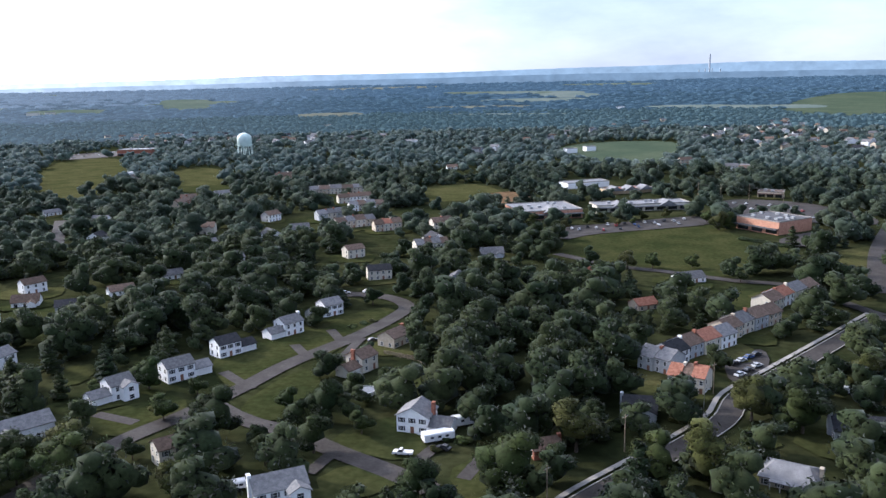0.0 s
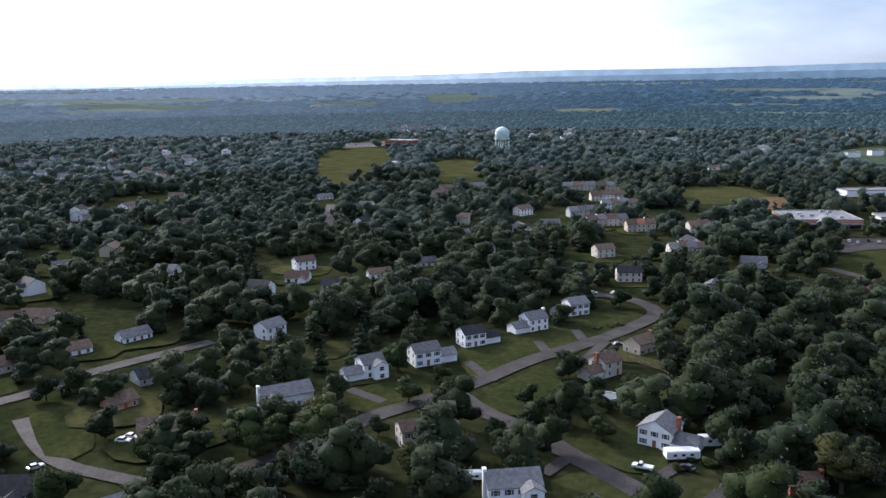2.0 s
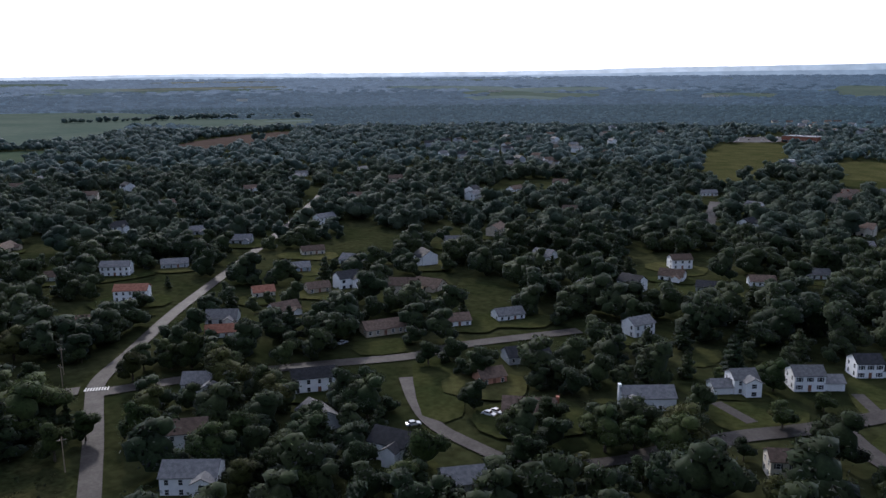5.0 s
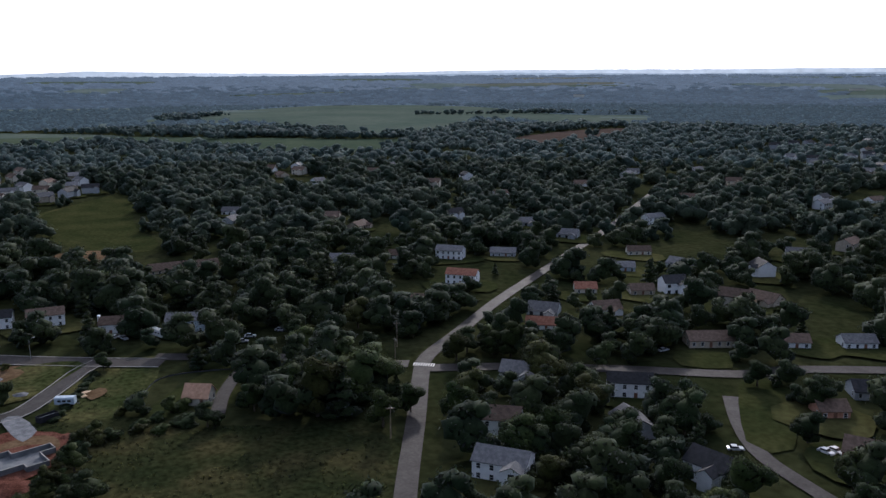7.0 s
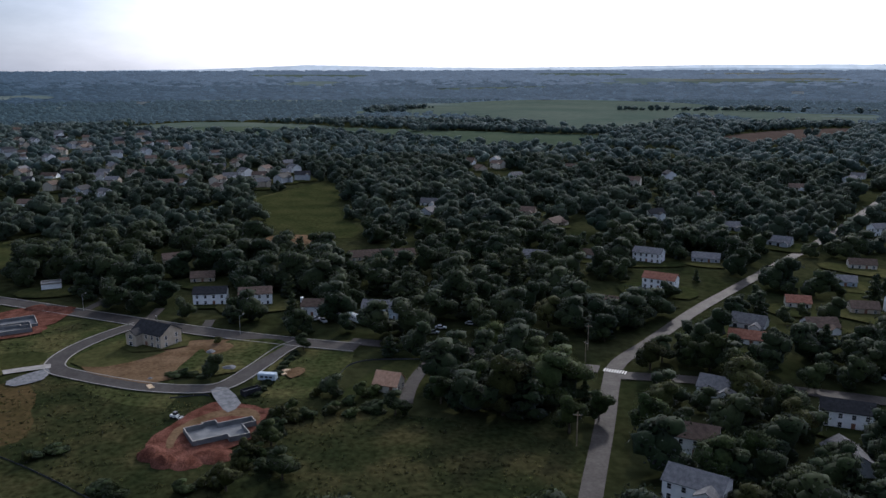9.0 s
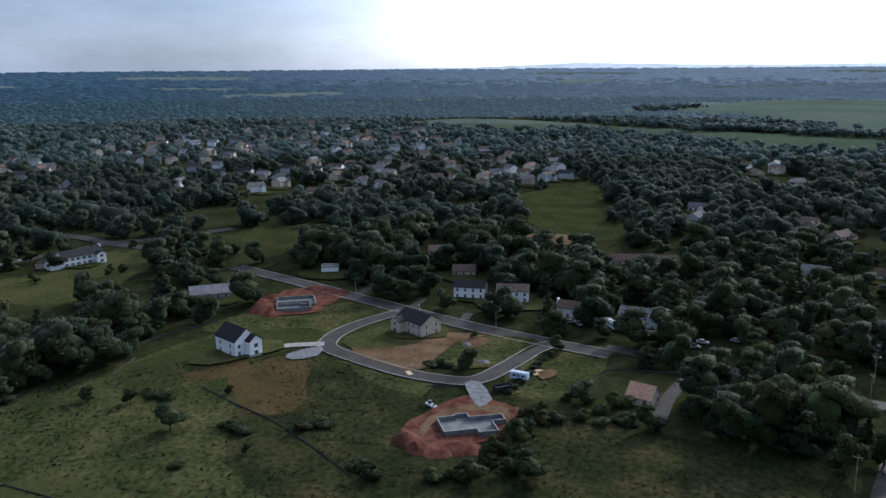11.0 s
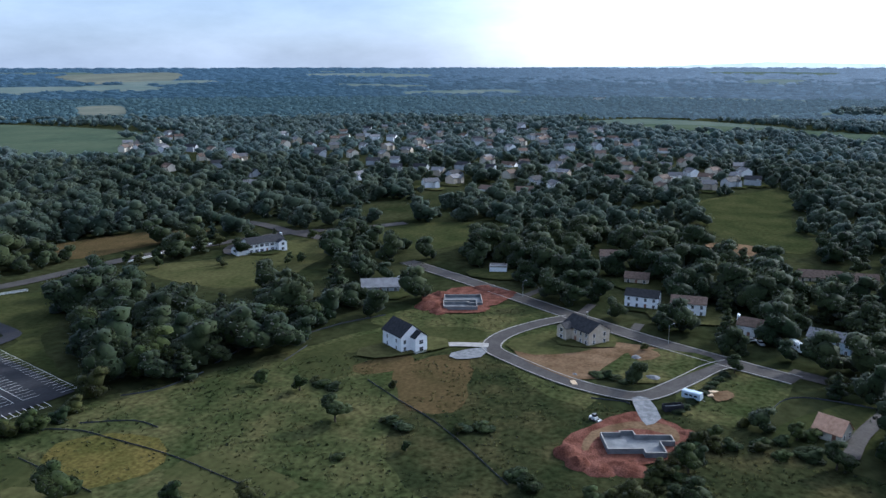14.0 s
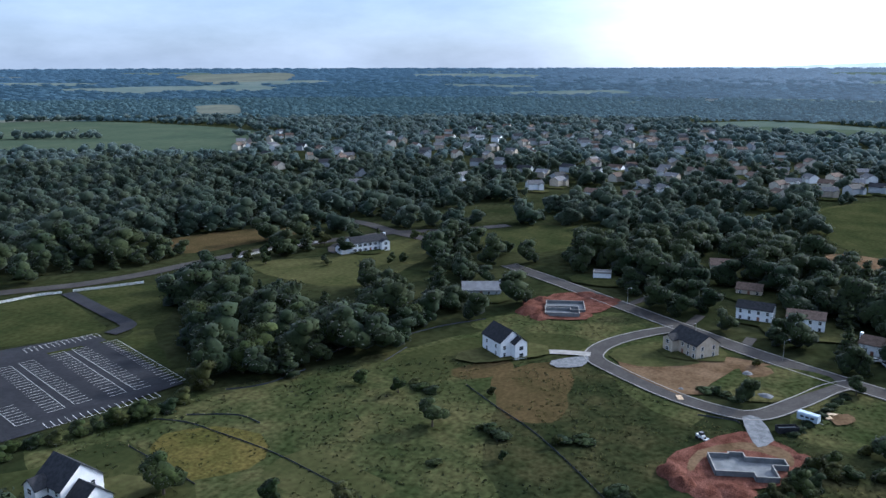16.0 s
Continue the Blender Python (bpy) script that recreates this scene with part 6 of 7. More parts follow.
# garden lawns on the camera's side of the houses, to open its view
rnd = random.Random(8)
for x, y, size in list(HOUSES):
    d = math.hypot(x, y)
    if size > 30 or d > 950 or d < 330 and rnd.random() < 0.5:
        continue
    ux, uy = x / d, y / d
    deep, half, back = rnd.uniform(9, 17), rnd.uniform(8, 15), rnd.uniform(-2, 6)
    turn = rnd.uniform(-0.5, 0.5)
    vx, vy = -uy * math.cos(turn) + ux * math.sin(turn), ux * math.cos(turn) + uy * math.sin(turn)
    wx, wy = -vy, vx
    if wx * ux + wy * uy < 0:
        wx, wy = -wx, -wy
    pts = [(x + vx * half * a + wx * b, y + vy * half * a + wy * b) for a, b in ((-1, -deep), (1, -deep * 0.9), (1.1, back), (-0.9, back + 2))]
    patch("lawn", pts, 0.03, rnd.choice((LAWN, LAWN, LAWN_DRY)), "mown garden lawn before a house", "lawn", wavy=1.5, clear=d < 600 and rnd.random() < 0.6)

# ---------------------------------------------------------------- trees
def ico(sub):
    bm = bmesh.new()
    bmesh.ops.create_icosphere(bm, subdivisions=sub, radius=1.0)
    v = np.array([q.co[:] for q in bm.verts])
    f = np.array([[q.index for q in p.verts] for p in bm.faces])
    bm.free()
    return v, f


ICO = {k: ico(k) for k in (1, 2)}


def crown_shape(seed, sub, clumps, leaves, leaf, conifer=False, spread=0.36, size=0.17):
    """A crown one metre high and about one metre wide on z 0..1: rounded clumps with gaps between, clad in many small leaf tufts.
    Returns points, triangles and the way each point faces: outwards, between its clump and the whole crown."""
    rs = np.random.RandomState(seed)
    v0, f0 = ICO[sub]
    V, F, N, base = [], [], [], 0
    centres, sizes = [], []
    for i in range(clumps):
        if conifer:
            z = 0.06 + 0.86 * (i + 0.5) / clumps
            r = 0.26 * (1 - z) ** 0.8 + 0.03
            a = i * 2.4
            c = np.array([math.cos(a) * r * 0.55, math.sin(a) * r * 0.55, z])
            k = np.array([r * 0.95, r * 0.95, 0.55 / clumps + 0.035])
        elif i == 0:
            c, k = np.array([0, 0, 0.46]), np.array([0.37, 0.37, 0.39])
        else:
            a, z = i * 2.4 + rs.uniform(-0.5, 0.5), 0.14 + 0.74 * ((i * 0.618 + 0.1 * rs.rand()) % 1.0)
            ring = spread * math.sqrt(max(0.02, 1 - ((z - 0.42) / 0.52) ** 2)) * rs.uniform(0.72, 1.08)
            c = np.array([math.cos(a) * ring, math.sin(a) * ring, z])
            k = size * rs.uniform(0.75, 1.2) * np.array([1.0, 1.0, rs.uniform(0.75, 1.0)])
        centres.append(c)
        sizes.append(k)
        v = v0 * k * 0.86 * (1 + rs.uniform(-0.18, 0.18, (len(v0), 1))) + c
        V.append(v)
        N.append(v0)
        F.append(f0 + base)
        base += len(v)
    centres, sizes = np.array(centres), np.array(sizes)
    pick = rs.randint(0, clumps, leaves)
    d = rs.normal(size=(leaves, 3))
    d /= np.linalg.norm(d, axis=1)[:, None]
    d[:, 2] = np.where(d[:, 2] < -0.4, -d[:, 2], d[:, 2])
    p = centres[pick] + d * sizes[pick] * rs.uniform(0.80, 1.20, (leaves, 1))
    e = rs.normal(size=(leaves, 3))
    e /= np.linalg.norm(e, axis=1)[:, None]
    g = np.cross(d, e)
    m = leaf * rs.uniform(0.55, 1.45, (leaves, 1))
    V.append(np.stack([p - e * m, p + g * m, p + e * m * 0.8], 1).reshape(-1, 3))
    N.append(np.repeat(d + rs.normal(size=(leaves, 3)) * 0.35, 3, 0))
    F.append(np.arange(leaves * 3).reshape(leaves, 3) + base)
    V, N = np.concatenate(V), np.concatenate(N)
    out = V - np.array([0, 0, 0.40])
    out /= np.maximum(np.linalg.norm(out, axis=1), 0.05)[:, None]
    N = N / np.maximum(np.linalg.norm(N, axis=1), 1e-6)[:, None] * 0.6 + out * 0.5
    return V, np.concatenate(F), N / np.maximum(np.linalg.norm(N, axis=1), 1e-6)[:, None]


def raw_mesh(name, v, f, n, mat):
    me = bpy.data.meshes.new(name)
    me.vertices.add(len(v))
    me.vertices.foreach_set("co", np.ascontiguousarray(v, dtype=np.float32).ravel())
    me.loops.add(len(f) * 3)
    me.loops.foreach_set("vertex_index", np.ascontiguousarray(f, dtype=np.int32).ravel())
    me.polygons.add(len(f))
    me.polygons.foreach_set("loop_start", np.arange(0, len(f) * 3, 3, dtype=np.int32))
    me.polygons.foreach_set("use_smooth", np.ones(len(f), dtype=bool))
    me.update(calc_edges=True)
    me.normals_split_custom_set_from_vertices(np.ascontiguousarray(n, dtype=np.float32))
    me.materials.append(mat)
    return me


def scatter(name, spots, shapes, mat, label):
    """Many trees joined into one stretch of woodland. spots: x, y, height, width, turn, shape."""
    V, F, N, base = [], [], [], 0
    for k, (v, f, n) in enumerate(shapes):
        sel = spots[spots[:, 5].astype(int) == k]
        if not len(sel):
            continue
        ca, sa = np.cos(sel[:, 4])[:, None], np.sin(sel[:, 4])[:, None]
        x = (v[:, 0] * ca - v[:, 1] * sa) * sel[:, 3:4] + sel[:, 0:1]
        y = (v[:, 0] * sa + v[:, 1] * ca) * sel[:, 3:4] + sel[:, 1:2]
        z = v[:, 2] * sel[:, 2:3] * 0.95 - 0.1 + rise(sel[:, 0:1], sel[:, 1:2])
        V.append(np.stack([x, y, z], -1).reshape(-1, 3))
        N.append(np.stack([n[:, 0] * ca - n[:, 1] * sa, n[:, 0] * sa + n[:, 1] * ca, np.broadcast_to(n[:, 2], x.shape)], -1).reshape(-1, 3))
        F.append((f[None] + (np.arange(len(sel)) * len(v))[:, None, None]).reshape(-1, 3) + base)
        base += len(sel) * len(v)
    ob = new(name, raw_mesh(name, np.concatenate(V), np.concatenate(F), np.concatenate(N), mat))
    return tagged(ob, label, "woodland", "", "stuff")


def free(px, py, grow=0.0, discs=True):
    """Which of the points are clear of roads, fields, lawns and houses."""
    ok = np.ones(len(px), bool)
    for c in CLEAR:
        if c[0] == "poly":
            ok &= ~inside(px, py, c[1])
        elif c[0] == "line":
            ok &= ~near_line(px, py, c[1], c[2] + grow)
        elif discs:
            ok &= np.hypot(px - c[1], py - c[2]) > c[3] + grow * 0.5
    return ok


def open_views(px, py, hgt):
    """Keeps tall trees out of the camera's view of houses, roads and fields."""
    ok = np.ones(len(px), bool)
    for x, y, size in HOUSES:
        d = math.hypot(x, y)
        ux, uy = x / d, y / d
        along = (x - px) * ux + (y - py) * uy
        side = np.abs((px - x) * uy - (py - y) * ux)
        ok &= ~((along > 0) & (along < np.minimum(hgt * d / 100.0 * 0.43, 70.0)) & (side < size * 0.5 + 1.5))
    for line, first, last, deep in OPEN_ROADS:
        for x, y in line[int(len(line) * first):int(len(line) * last):2]:
            d = math.hypot(x, y)
            ux, uy = x / d, y / d
            along = (x - px) * ux + (y - py) * uy
            side = np.abs((px - x) * uy - (py - y) * ux)
            ok &= ~((along > 0) & (along < np.minimum(hgt * d / 100.0 * deep, 60.0)) & (side < 6.0))
    return ok


OPEN_ROADS = [(curve_through([(-368, -285), (-354, -240), (-352, -196)], 5.0), 0.0, 1.0, 0.9), (curve_through([(-420, -255), (-404, -190)], 5.0), 0.0, 1.0, 0.7), (curve_through([(-498, -190), (-462, -132)], 5.0), 0.0, 1.0, 0.7), (curve_through([(66, 470), (105, 437), (140, 405), (175, 405)], 5.0), 0.0, 1.0, 0.8),
              (curve_through([(-575, -20), (-515, 50)], 5.0), 0.0, 1.0, 0.8), (curve_through([(-350, 760), (-210, 800)], 5.0), 0.0, 1.0, 0.8), (curve_through([(60, 556), (190, 590)], 5.0), 0.0, 1.0, 0.5), (curve_through([(-10, 700), (60, 720)], 5.0), 0.0, 1.0, 0.6),
              (main_line, 0.0, 0.33, 0.8), (main_line, 0.6, 0.82, 0.45), (side_line, 0.0, 1.0, 0.5), (street_line, 0.0, 1.0, 0.75), (branch_line, 0.0, 1.0, 0.7), (new_line, 0.1, 1.0, 0.8), (loop_line, 0.0, 1.0, 0.6), (cross_line, 0.05, 1.0, 0.55), (avenue_line, 0.5, 0.8, 0.5), (farm_line, 0.0, 0.3, 0.7)]
rs = np.random.RandomState(5)


def candidates(r0, r1, pitch):
    k = int(r1 / pitch) + 1
    gx, gy = np.meshgrid(np.arange(-k, k + 1) * pitch, np.arange(-k, k + 1) * pitch)
    px = gx.ravel() + rs.uniform(-0.5, 0.5, gx.size) * pitch
    py = gy.ravel() + rs.uniform(-0.5, 0.5, gx.size) * pitch
    r = np.hypot(px, py)
    az = np.degrees(np.arctan2(-px, py))
    ok = (r > r0) & (r < r1) & (az > -36) & (az < 150)
    return px[ok], py[ok]


def lumps(px, py, scale):
    return np.array([noise.noise((x * scale, y * scale, 7.0)) for x, y in zip(px, py)])


HEDGEROWS = [
    ((-1489.4, 101.4), (-1476.5, 228.8)), ((-1393.8, 225.9), (-1316.4, 350.9)), ((-1278.9, 359.3), (-1189.7, 517.6)), ((-1215.5, 602.5), (-1262.9, 835.1)), ((-1860.1, 789.5), (-1772.4, 1067.4)),
    ((-1772.4, 1067.4), (-1589.8, 1259.4)), ((-1396.5, -245.8), (-1293.4, 30.1)), ((-1242.1, 29.2), (-1279.2, 96.6)), ((-1986.7, 224.7), (-2063.4, 372.5)), ((-1837.0, 210.6), (-1878.3, 286.9)),
    ((-802.1, -1059.3), (-843.2, -1013.7)), ((-850.1, -999.1), (-872.9, -950.3)), ((-1212.4, -1087.8), (-1298.7, -1014.0)), ((-1061.0, -1379.7), (-1220.0, -1108.5)), ((-1331.4, 215.1), (-1342.8, 360.7)),
    ((-1312.1, 29.6), (-1284.8, 92.8)), ((-1887.5, 208.6), (-2021.8, 318.0)), ((-1319.9, 953.6), (-1319.9, 953.6)), ((-1332.8, 893.7), (-1332.8, 893.7)), ((-1105.4, 768.7), (-1105.4, 768.7)),
    ((-1401.7, 189.2), (-1401.7, 189.2)), ((-1300.3, 938.5), (-1300.3, 938.5)), ((-1390.6, 710.4), (-1390.6, 710.4)), ((-991.9, -784.0), (-991.9, -784.0)), ((-1281.6, -1051.2), (-1281.6, -1051.2)),
    ((-1553.8, 785.1), (-1553.8, 785.1)), ((-1512.9, 805.7), (-1512.9, 805.7)),]
WOODS = [[(-10.2, 301.6), (11.9, 384.9), (60.4, 403.2), (73.5, 333.0), (73.4, 255.7), (49.7, 238.2), (31.6, 208.1), (9.2, 216.2), (7.1, 245.0), (-5.5, 260.2)],
         [(-154.1, 285.6), (-153.0, 341.4), (-133.9, 386.4), (-109.4, 430.9), (-81.7, 382.1), (-64.4, 343.2), (-92.4, 321.4), (-104.2, 288.5), (-125.5, 262.1)],
         [(-220.2, -174.1), (-257.6, -213.7), (-323.5, -271.3), (-318.4, -214.1), (-363.2, -143.1), (-334.5, -122.3), (-265.7, -140.4), (-224.2, -165.9)],
         [(-503.5, -814.9), (-714.7, -584.1), (-543.9, -292.6), (-489.4, -256.8), (-433.2, -330.5), (-338.5, -319.7), (-246.8, -383.2)],
         [(-286.7, 63.3), (-294.4, 85.7), (-278.3, 106.0), (-240.0, 94.6), (-224.4, 70.8), (-239.5, 54.3)],
         [(-413.6, -117.4), (-467.7, -106.2), (-512.4, -39.1), (-451.9, 39.3), (-390.6, 102.3), (-336.2, 91.7), (-355.8, 56.7), (-393.4, -16.0), (-403.5, -66.7)]]

SHAPES_NEAR = [crown_shape(i, 1, 32, 2100, 0.024, size=0.18) for i in range(6)]
SHAPES_CONIFER = [crown_shape(20 + i, 1, 18, 1500, 0.026, True) for i in range(2)]
SHAPES_WOOD = [crown_shape(60 + i, 1, 17, 420, 0.040, size=0.21) for i in range(6)] + [crown_shape(68, 1, 14, 380, 0.036, True)]
SHAPES_MID = [crown_shape(30 + i, 1, 9, 105, 0.058, size=0.26) for i in range(6)] + [crown_shape(38, 1, 9, 130, 0.045, True)]
SHAPES_FAR = [crown_shape(40 + i, 1, 3, 30, 0.085, size=0.30) for i in range(6)]
SHAPES_HORIZON = [crown_shape(50 + i, 1, 1, 14, 0.12) for i in range(4)]


def spots_for(r0, r1, pitch, tall, keep, shapes, wide=0.95):
    px, py = candidates(r0, r1, pitch)
    ok = free(px, py)
    px, py = px[ok], py[ok]
    wood = np.zeros(len(px), bool)
    for w in WOODS:
        wood |= inside(px, py, w)
    ok = wood | (lumps(px, py, 0.012) + 0.5 * lumps(px, py, 0.04) > keep)
    px, py, wood = px[ok], py[ok], wood[ok]
    h = tall * rs.uniform(0.5, 1.3, len(px)) * np.where(wood, 1.12, 1.0)
    ok = open_views(px, py, h)
    px, py, h = px[ok], py[ok], h[ok]
    return np.stack([px, py, h, h * wide * rs.uniform(0.85, 1.2, len(px)), rs.uniform(0, 6.28, len(px)), rs.randint(0, shapes, len(px))], 1)


near = spots_for(85, 330, 10.8, 13.0, -0.24, 7, 0.98)
wood_near = spots_for(330, 520, 11.5, 13.5, -0.24, 7, 1.0)
mid = spots_for(520, 900, 12.5, 13.5, -0.26, 7, 1.02)
far = spots_for(900, 1600, 14.5, 13.0, -0.36, 6, 1.1)
horizon = spots_for(1600, 2500, 19.0, 12.0, -0.42, 4, 1.9)
last_woods = spots_for(2500, 4480, 37.0, 12.0, -0.6, 4, 4.6)
near = near[np.argsort(np.hypot(near[:, 0], near[:, 1]))]
LONE = 150          # the nearest trees are things of their own


def tree_rows(rows, step, tall):
    """Hedgerow trees along straight field edges."""
    out = []
    for (x0, y0), (x1, y1) in rows:
        k = max(1, int(math.hypot(x1 - x0, y1 - y0) / step))
        for i in range(k + 1):
            for side in range(2):
                h = tall * rs.uniform(0.5, 1.35)
                out.append((x0 + (x1 - x0) * i / k + rs.uniform(-9, 9), y0 + (y1 - y0) * i / k + rs.uniform(-9, 9), h, h * rs.uniform(1.0, 1.5), rs.uniform(0, 6.28), rs.randint(0, 6)))
    return np.array(out)


hedgerows = tree_rows(HEDGEROWS, 11.0, 13.0)
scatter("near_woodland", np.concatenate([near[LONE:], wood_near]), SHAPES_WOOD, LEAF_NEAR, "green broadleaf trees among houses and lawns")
scatter("mid_woodland", mid, SHAPES_MID, LEAF_MID_HAZE, "dense green broadleaf trees among the houses")
scatter("far_woodland", np.concatenate([far, hedgerows]), SHAPES_FAR, LEAF_FAR_HAZE, "endless distant woods of round green trees")
# Woods beyond 1600 m glow with haze painted into their materials.
scatter("horizon_woodland", horizon, SHAPES_HORIZON, WOODS_HAZE_GLOW[0], "far woods towards the horizon, glowing with painted bluish haze")
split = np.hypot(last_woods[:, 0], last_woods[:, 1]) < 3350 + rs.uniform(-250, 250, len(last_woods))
scatter("skyline_woodland", last_woods[split], SHAPES_HORIZON, WOODS_HAZE_GLOW[1], "hazy blue woods below the far ridges")
scatter("skyline_woodland", last_woods[~split], SHAPES_HORIZON, WOODS_HAZE_GLOW[2], "pale hazy blue woods under the far ridges")

TREE_MESH = {}
LEAVES = {"green": LEAF, "dark": LEAF_DARK, "olive": LEAF_OLIVE, "copper": LEAF_RED, "conifer": NEEDLES}


def trunk_mesh(seed):
    r = random.Random(seed)
    bm = bmesh.new()
    tube(bm, (0, 0, -0.02), (0, 0, 0.35), 0.035, 0.022, 7)
    for i in range(5):
        a = i * 2.3 + r.random()
        tube(bm, (0, 0, 0.2 + 0.05 * i), (math.cos(a) * 0.2, math.sin(a) * 0.2, 0.5 + 0.06 * i), 0.014, 0.005, 5)
    me = bpy.data.meshes.new("trunk")
    bm.to_mesh(me)
    bm.free()
    me.materials.append(BARK)
    return me


TRUNKS = [trunk_mesh(i) for i in range(3)]


def tree(x, y, h, kind="green", turn=0.0, width=0.95, shape=0):
    """One tree: trunk with limbs, crown of leaf tufts."""
    key = (kind, shape)
    if key not in TREE_MESH:
        v, f, n = SHAPES_CONIFER[shape % 2] if kind == "conifer" else SHAPES_NEAR[shape % 6]
        v = v.copy()
        v[:, 2] = 0.12 + v[:, 2] * 0.86
        TREE_MESH[key] = raw_mesh("crown", v, f, n, LEAVES[kind])
    words = {"green": "full green broadleaf tree on grass", "dark": "dark green dense broadleaf tree", "olive": "olive green broadleaf tree in low sun",
             "copper": "copper-red leaved ornamental tree", "conifer": "dark pointed conifer tree"}
    ob = thing("tree", x, y, turn, words[kind], "tree", "garden trees")
    ob.scale = (h * width, h * width, h)
    t = new("trunk", TRUNKS[shape % 3])
    c = new("crown", TREE_MESH[key])
    t.parent = c.parent = ob


PLACED = []
PLACED += [(100.6, 569.1, 7), (110.3, 574.9, 7), (140.5, 575.8, 7), (159.7, 585.5, 7), (181.2, 592.7, 7), (180.3, 535.3, 12), (186.9, 540.8, 11), (130.5, 563.1, 5), (120.1, 559.9, 5), (82.6, 553.4, 7), (74.9, 539.4, 8), (60.0, 556.1, 10), (48.1, 573.4, 8), (181.1, 563.7, 8), (240.9, 549.4, 6), (252.2, 532.9, 7), (253.5, 512.5, 6)]
PLACED += [(-382.5, -273.4, 7), (-389.2, -269.0, 7), (-397.2, -265.4, 8), (-410.2, -265.1, 8), (-420.7, -260.7, 8), (-434.0, -244.0, 6), (-368.8, -262.7, 6), (-371.0, -275.7, 6), (-372.6, -284.7, 6), (-457.4, -221.0, 6), (-456.8, -211.3, 6), (-455.4, -199.5, 6), (-385.5, -236.9, 4), (-406.8, -207.8, 4), (-409.2, -202.9, 4)]
for some in ([(-66.3, 225.6, 14), (-98.5, 198.6, 13), (-36.8, 214.2, 11), (-35.8, 236.3, 13), (-99.6, 265.7, 11), (-7.3, 185.3, 12), (-48.6, 206.8, 8), (-85.9, 212.0, 6), (-18.2, 256.0, 9), (-24.6, 225.5, 7), (-110.8, 198.5, 9), (-81.7, 259.6, 6), (-86.1, 238.9, 8), (-67.5, 190.1, 9), (-115.9, 261.5, 5)],
                [(-49.5, 245.8, 7), (15.4, 187.1, 17), (35.1, 211.4, 14), (64.5, 187.8, 17), (89.5, 229.7, 13), (100.0, 219.2, 13), (134.0, 252.2, 12), (51.6, 191.3, 13), (-32.5, 368.1, 8), (144.9, 395.7, 7), (131.1, 428.2, 7), (110.7, 430.2, 8), (79.6, 440.1, 10), (97.6, 431.4, 9), (58.5, 480.2, 9)],
                [(-237.9, 72.8, 19), (-243.8, 86.9, 16), (-245.7, 66.0, 14), (-248.9, 95.9, 15), (-228.6, 99.2, 9), (-227.0, 117.9, 11), (-190.2, 125.0, 12), (-212.6, 150.7, 12), (-242.5, 152.3, 13), (-183.4, 144.2, 10), (-307.7, 84.8, 9), (-316.6, 112.2, 12), (-264.7, 131.6, 10), (-210.0, 8.4, 8)],
                [(-222.6, -0.3, 6), (-230.0, 5.5, 7), (-244.0, 41.5, 7), (-258.9, 32.9, 5), (-243.4, 44.8, 4), (-264.7, 146.0, 9), (-295.9, 127.7, 7), (-206.9, -5.1, 7), (-249.8, 56.3, 9), (-186.5, 113.7, 12), (-269.9, 148.7, 9), (-209.3, -31.6, 4)],
                [(-246.5, -114.8, 5), (-228.5, -93.5, 8), (-247.6, -129.1, 5), (-165.0, -134.8, 10), (-173.3, -108.7, 6), (-178.8, -91.5, 6), (-307.8, 16.4, 6), (-243.8, 7.2, 6), (-320.8, -14.4, 3), (-221.0, -172.5, 10), (-238.6, -170.9, 11), (-380.9, -232.0, 4), (-397.2, -204.0, 4), (-403.7, -199.2, 4), (-407.1, -238.4, 9)],
                [(-217.9, -67.1, 3), (-232.1, -57.1, 3), (-288.7, -22.9, 3), (-257.4, -87.1, 3), (-276.5, -174.8, 13), (-250.9, -170.9, 13), (-272.3, -154.1, 13), (-294.7, -153.0, 12), (-306.8, -144.6, 12), (-260.5, -207.8, 14), (-287.2, -219.6, 14), (-189.4, -178.3, 5), (-194.4, -172.3, 6)],
                [(-174.2, 136.7, 12), (-206.5, 148.3, 11), (-228.2, 145.4, 15), (-181.2, 163.6, 13), (-171.2, 125.0, 10), (-153.6, 135.4, 11), (-183.9, 115.6, 10), (-144.3, 150.6, 12), (-125.0, 167.8, 11), (-116.1, 192.1, 12), (-101.3, 208.8, 12), (-177.2, 210.2, 10), (-200.0, 209.4, 9), (-218.0, 109.9, 12), (-109.6, 172.2, 8)],
                [(-260.0, 151.2, 13), (-271.0, 138.9, 9), (-162.6, 190.9, 9), (-99.5, 183.5, 7), (-136.7, 195.5, 9), (-137.3, 178.4, 10), (-170.3, 112.1, 9), (-139.7, 138.1, 9), (-155.3, 120.4, 9), (-125.0, 208.8, 7), (-244.6, 207.7, 8), (-252.0, 199.4, 10), (-238.1, 175.6, 9), (-222.3, 87.9, 11), (-268.1, 93.3, 12), (-291.1, 82.6, 11)]):
    PLACED += some
rk = random.Random(3)
for x, y, h in PLACED:
    kind = rk.choice(("green", "green", "dark", "olive"))
    tree(x, y, h * 1.08, kind, rk.uniform(0, 360), rk.uniform(0.9, 1.15), rk.randrange(6))
for x, y, h, w, a, s in near[:LONE]:
    u = rk.random()
    kind = "conifer" if u < (0.30 if x > -10 else 0.10) else "copper" if u < 0.16 else "olive" if u < 0.30 else "dark" if u < 0.5 else "green"
    tree(x, y, h * (1.2 if kind == "conifer" else 1), kind, math.degrees(a), w / h, int(s))


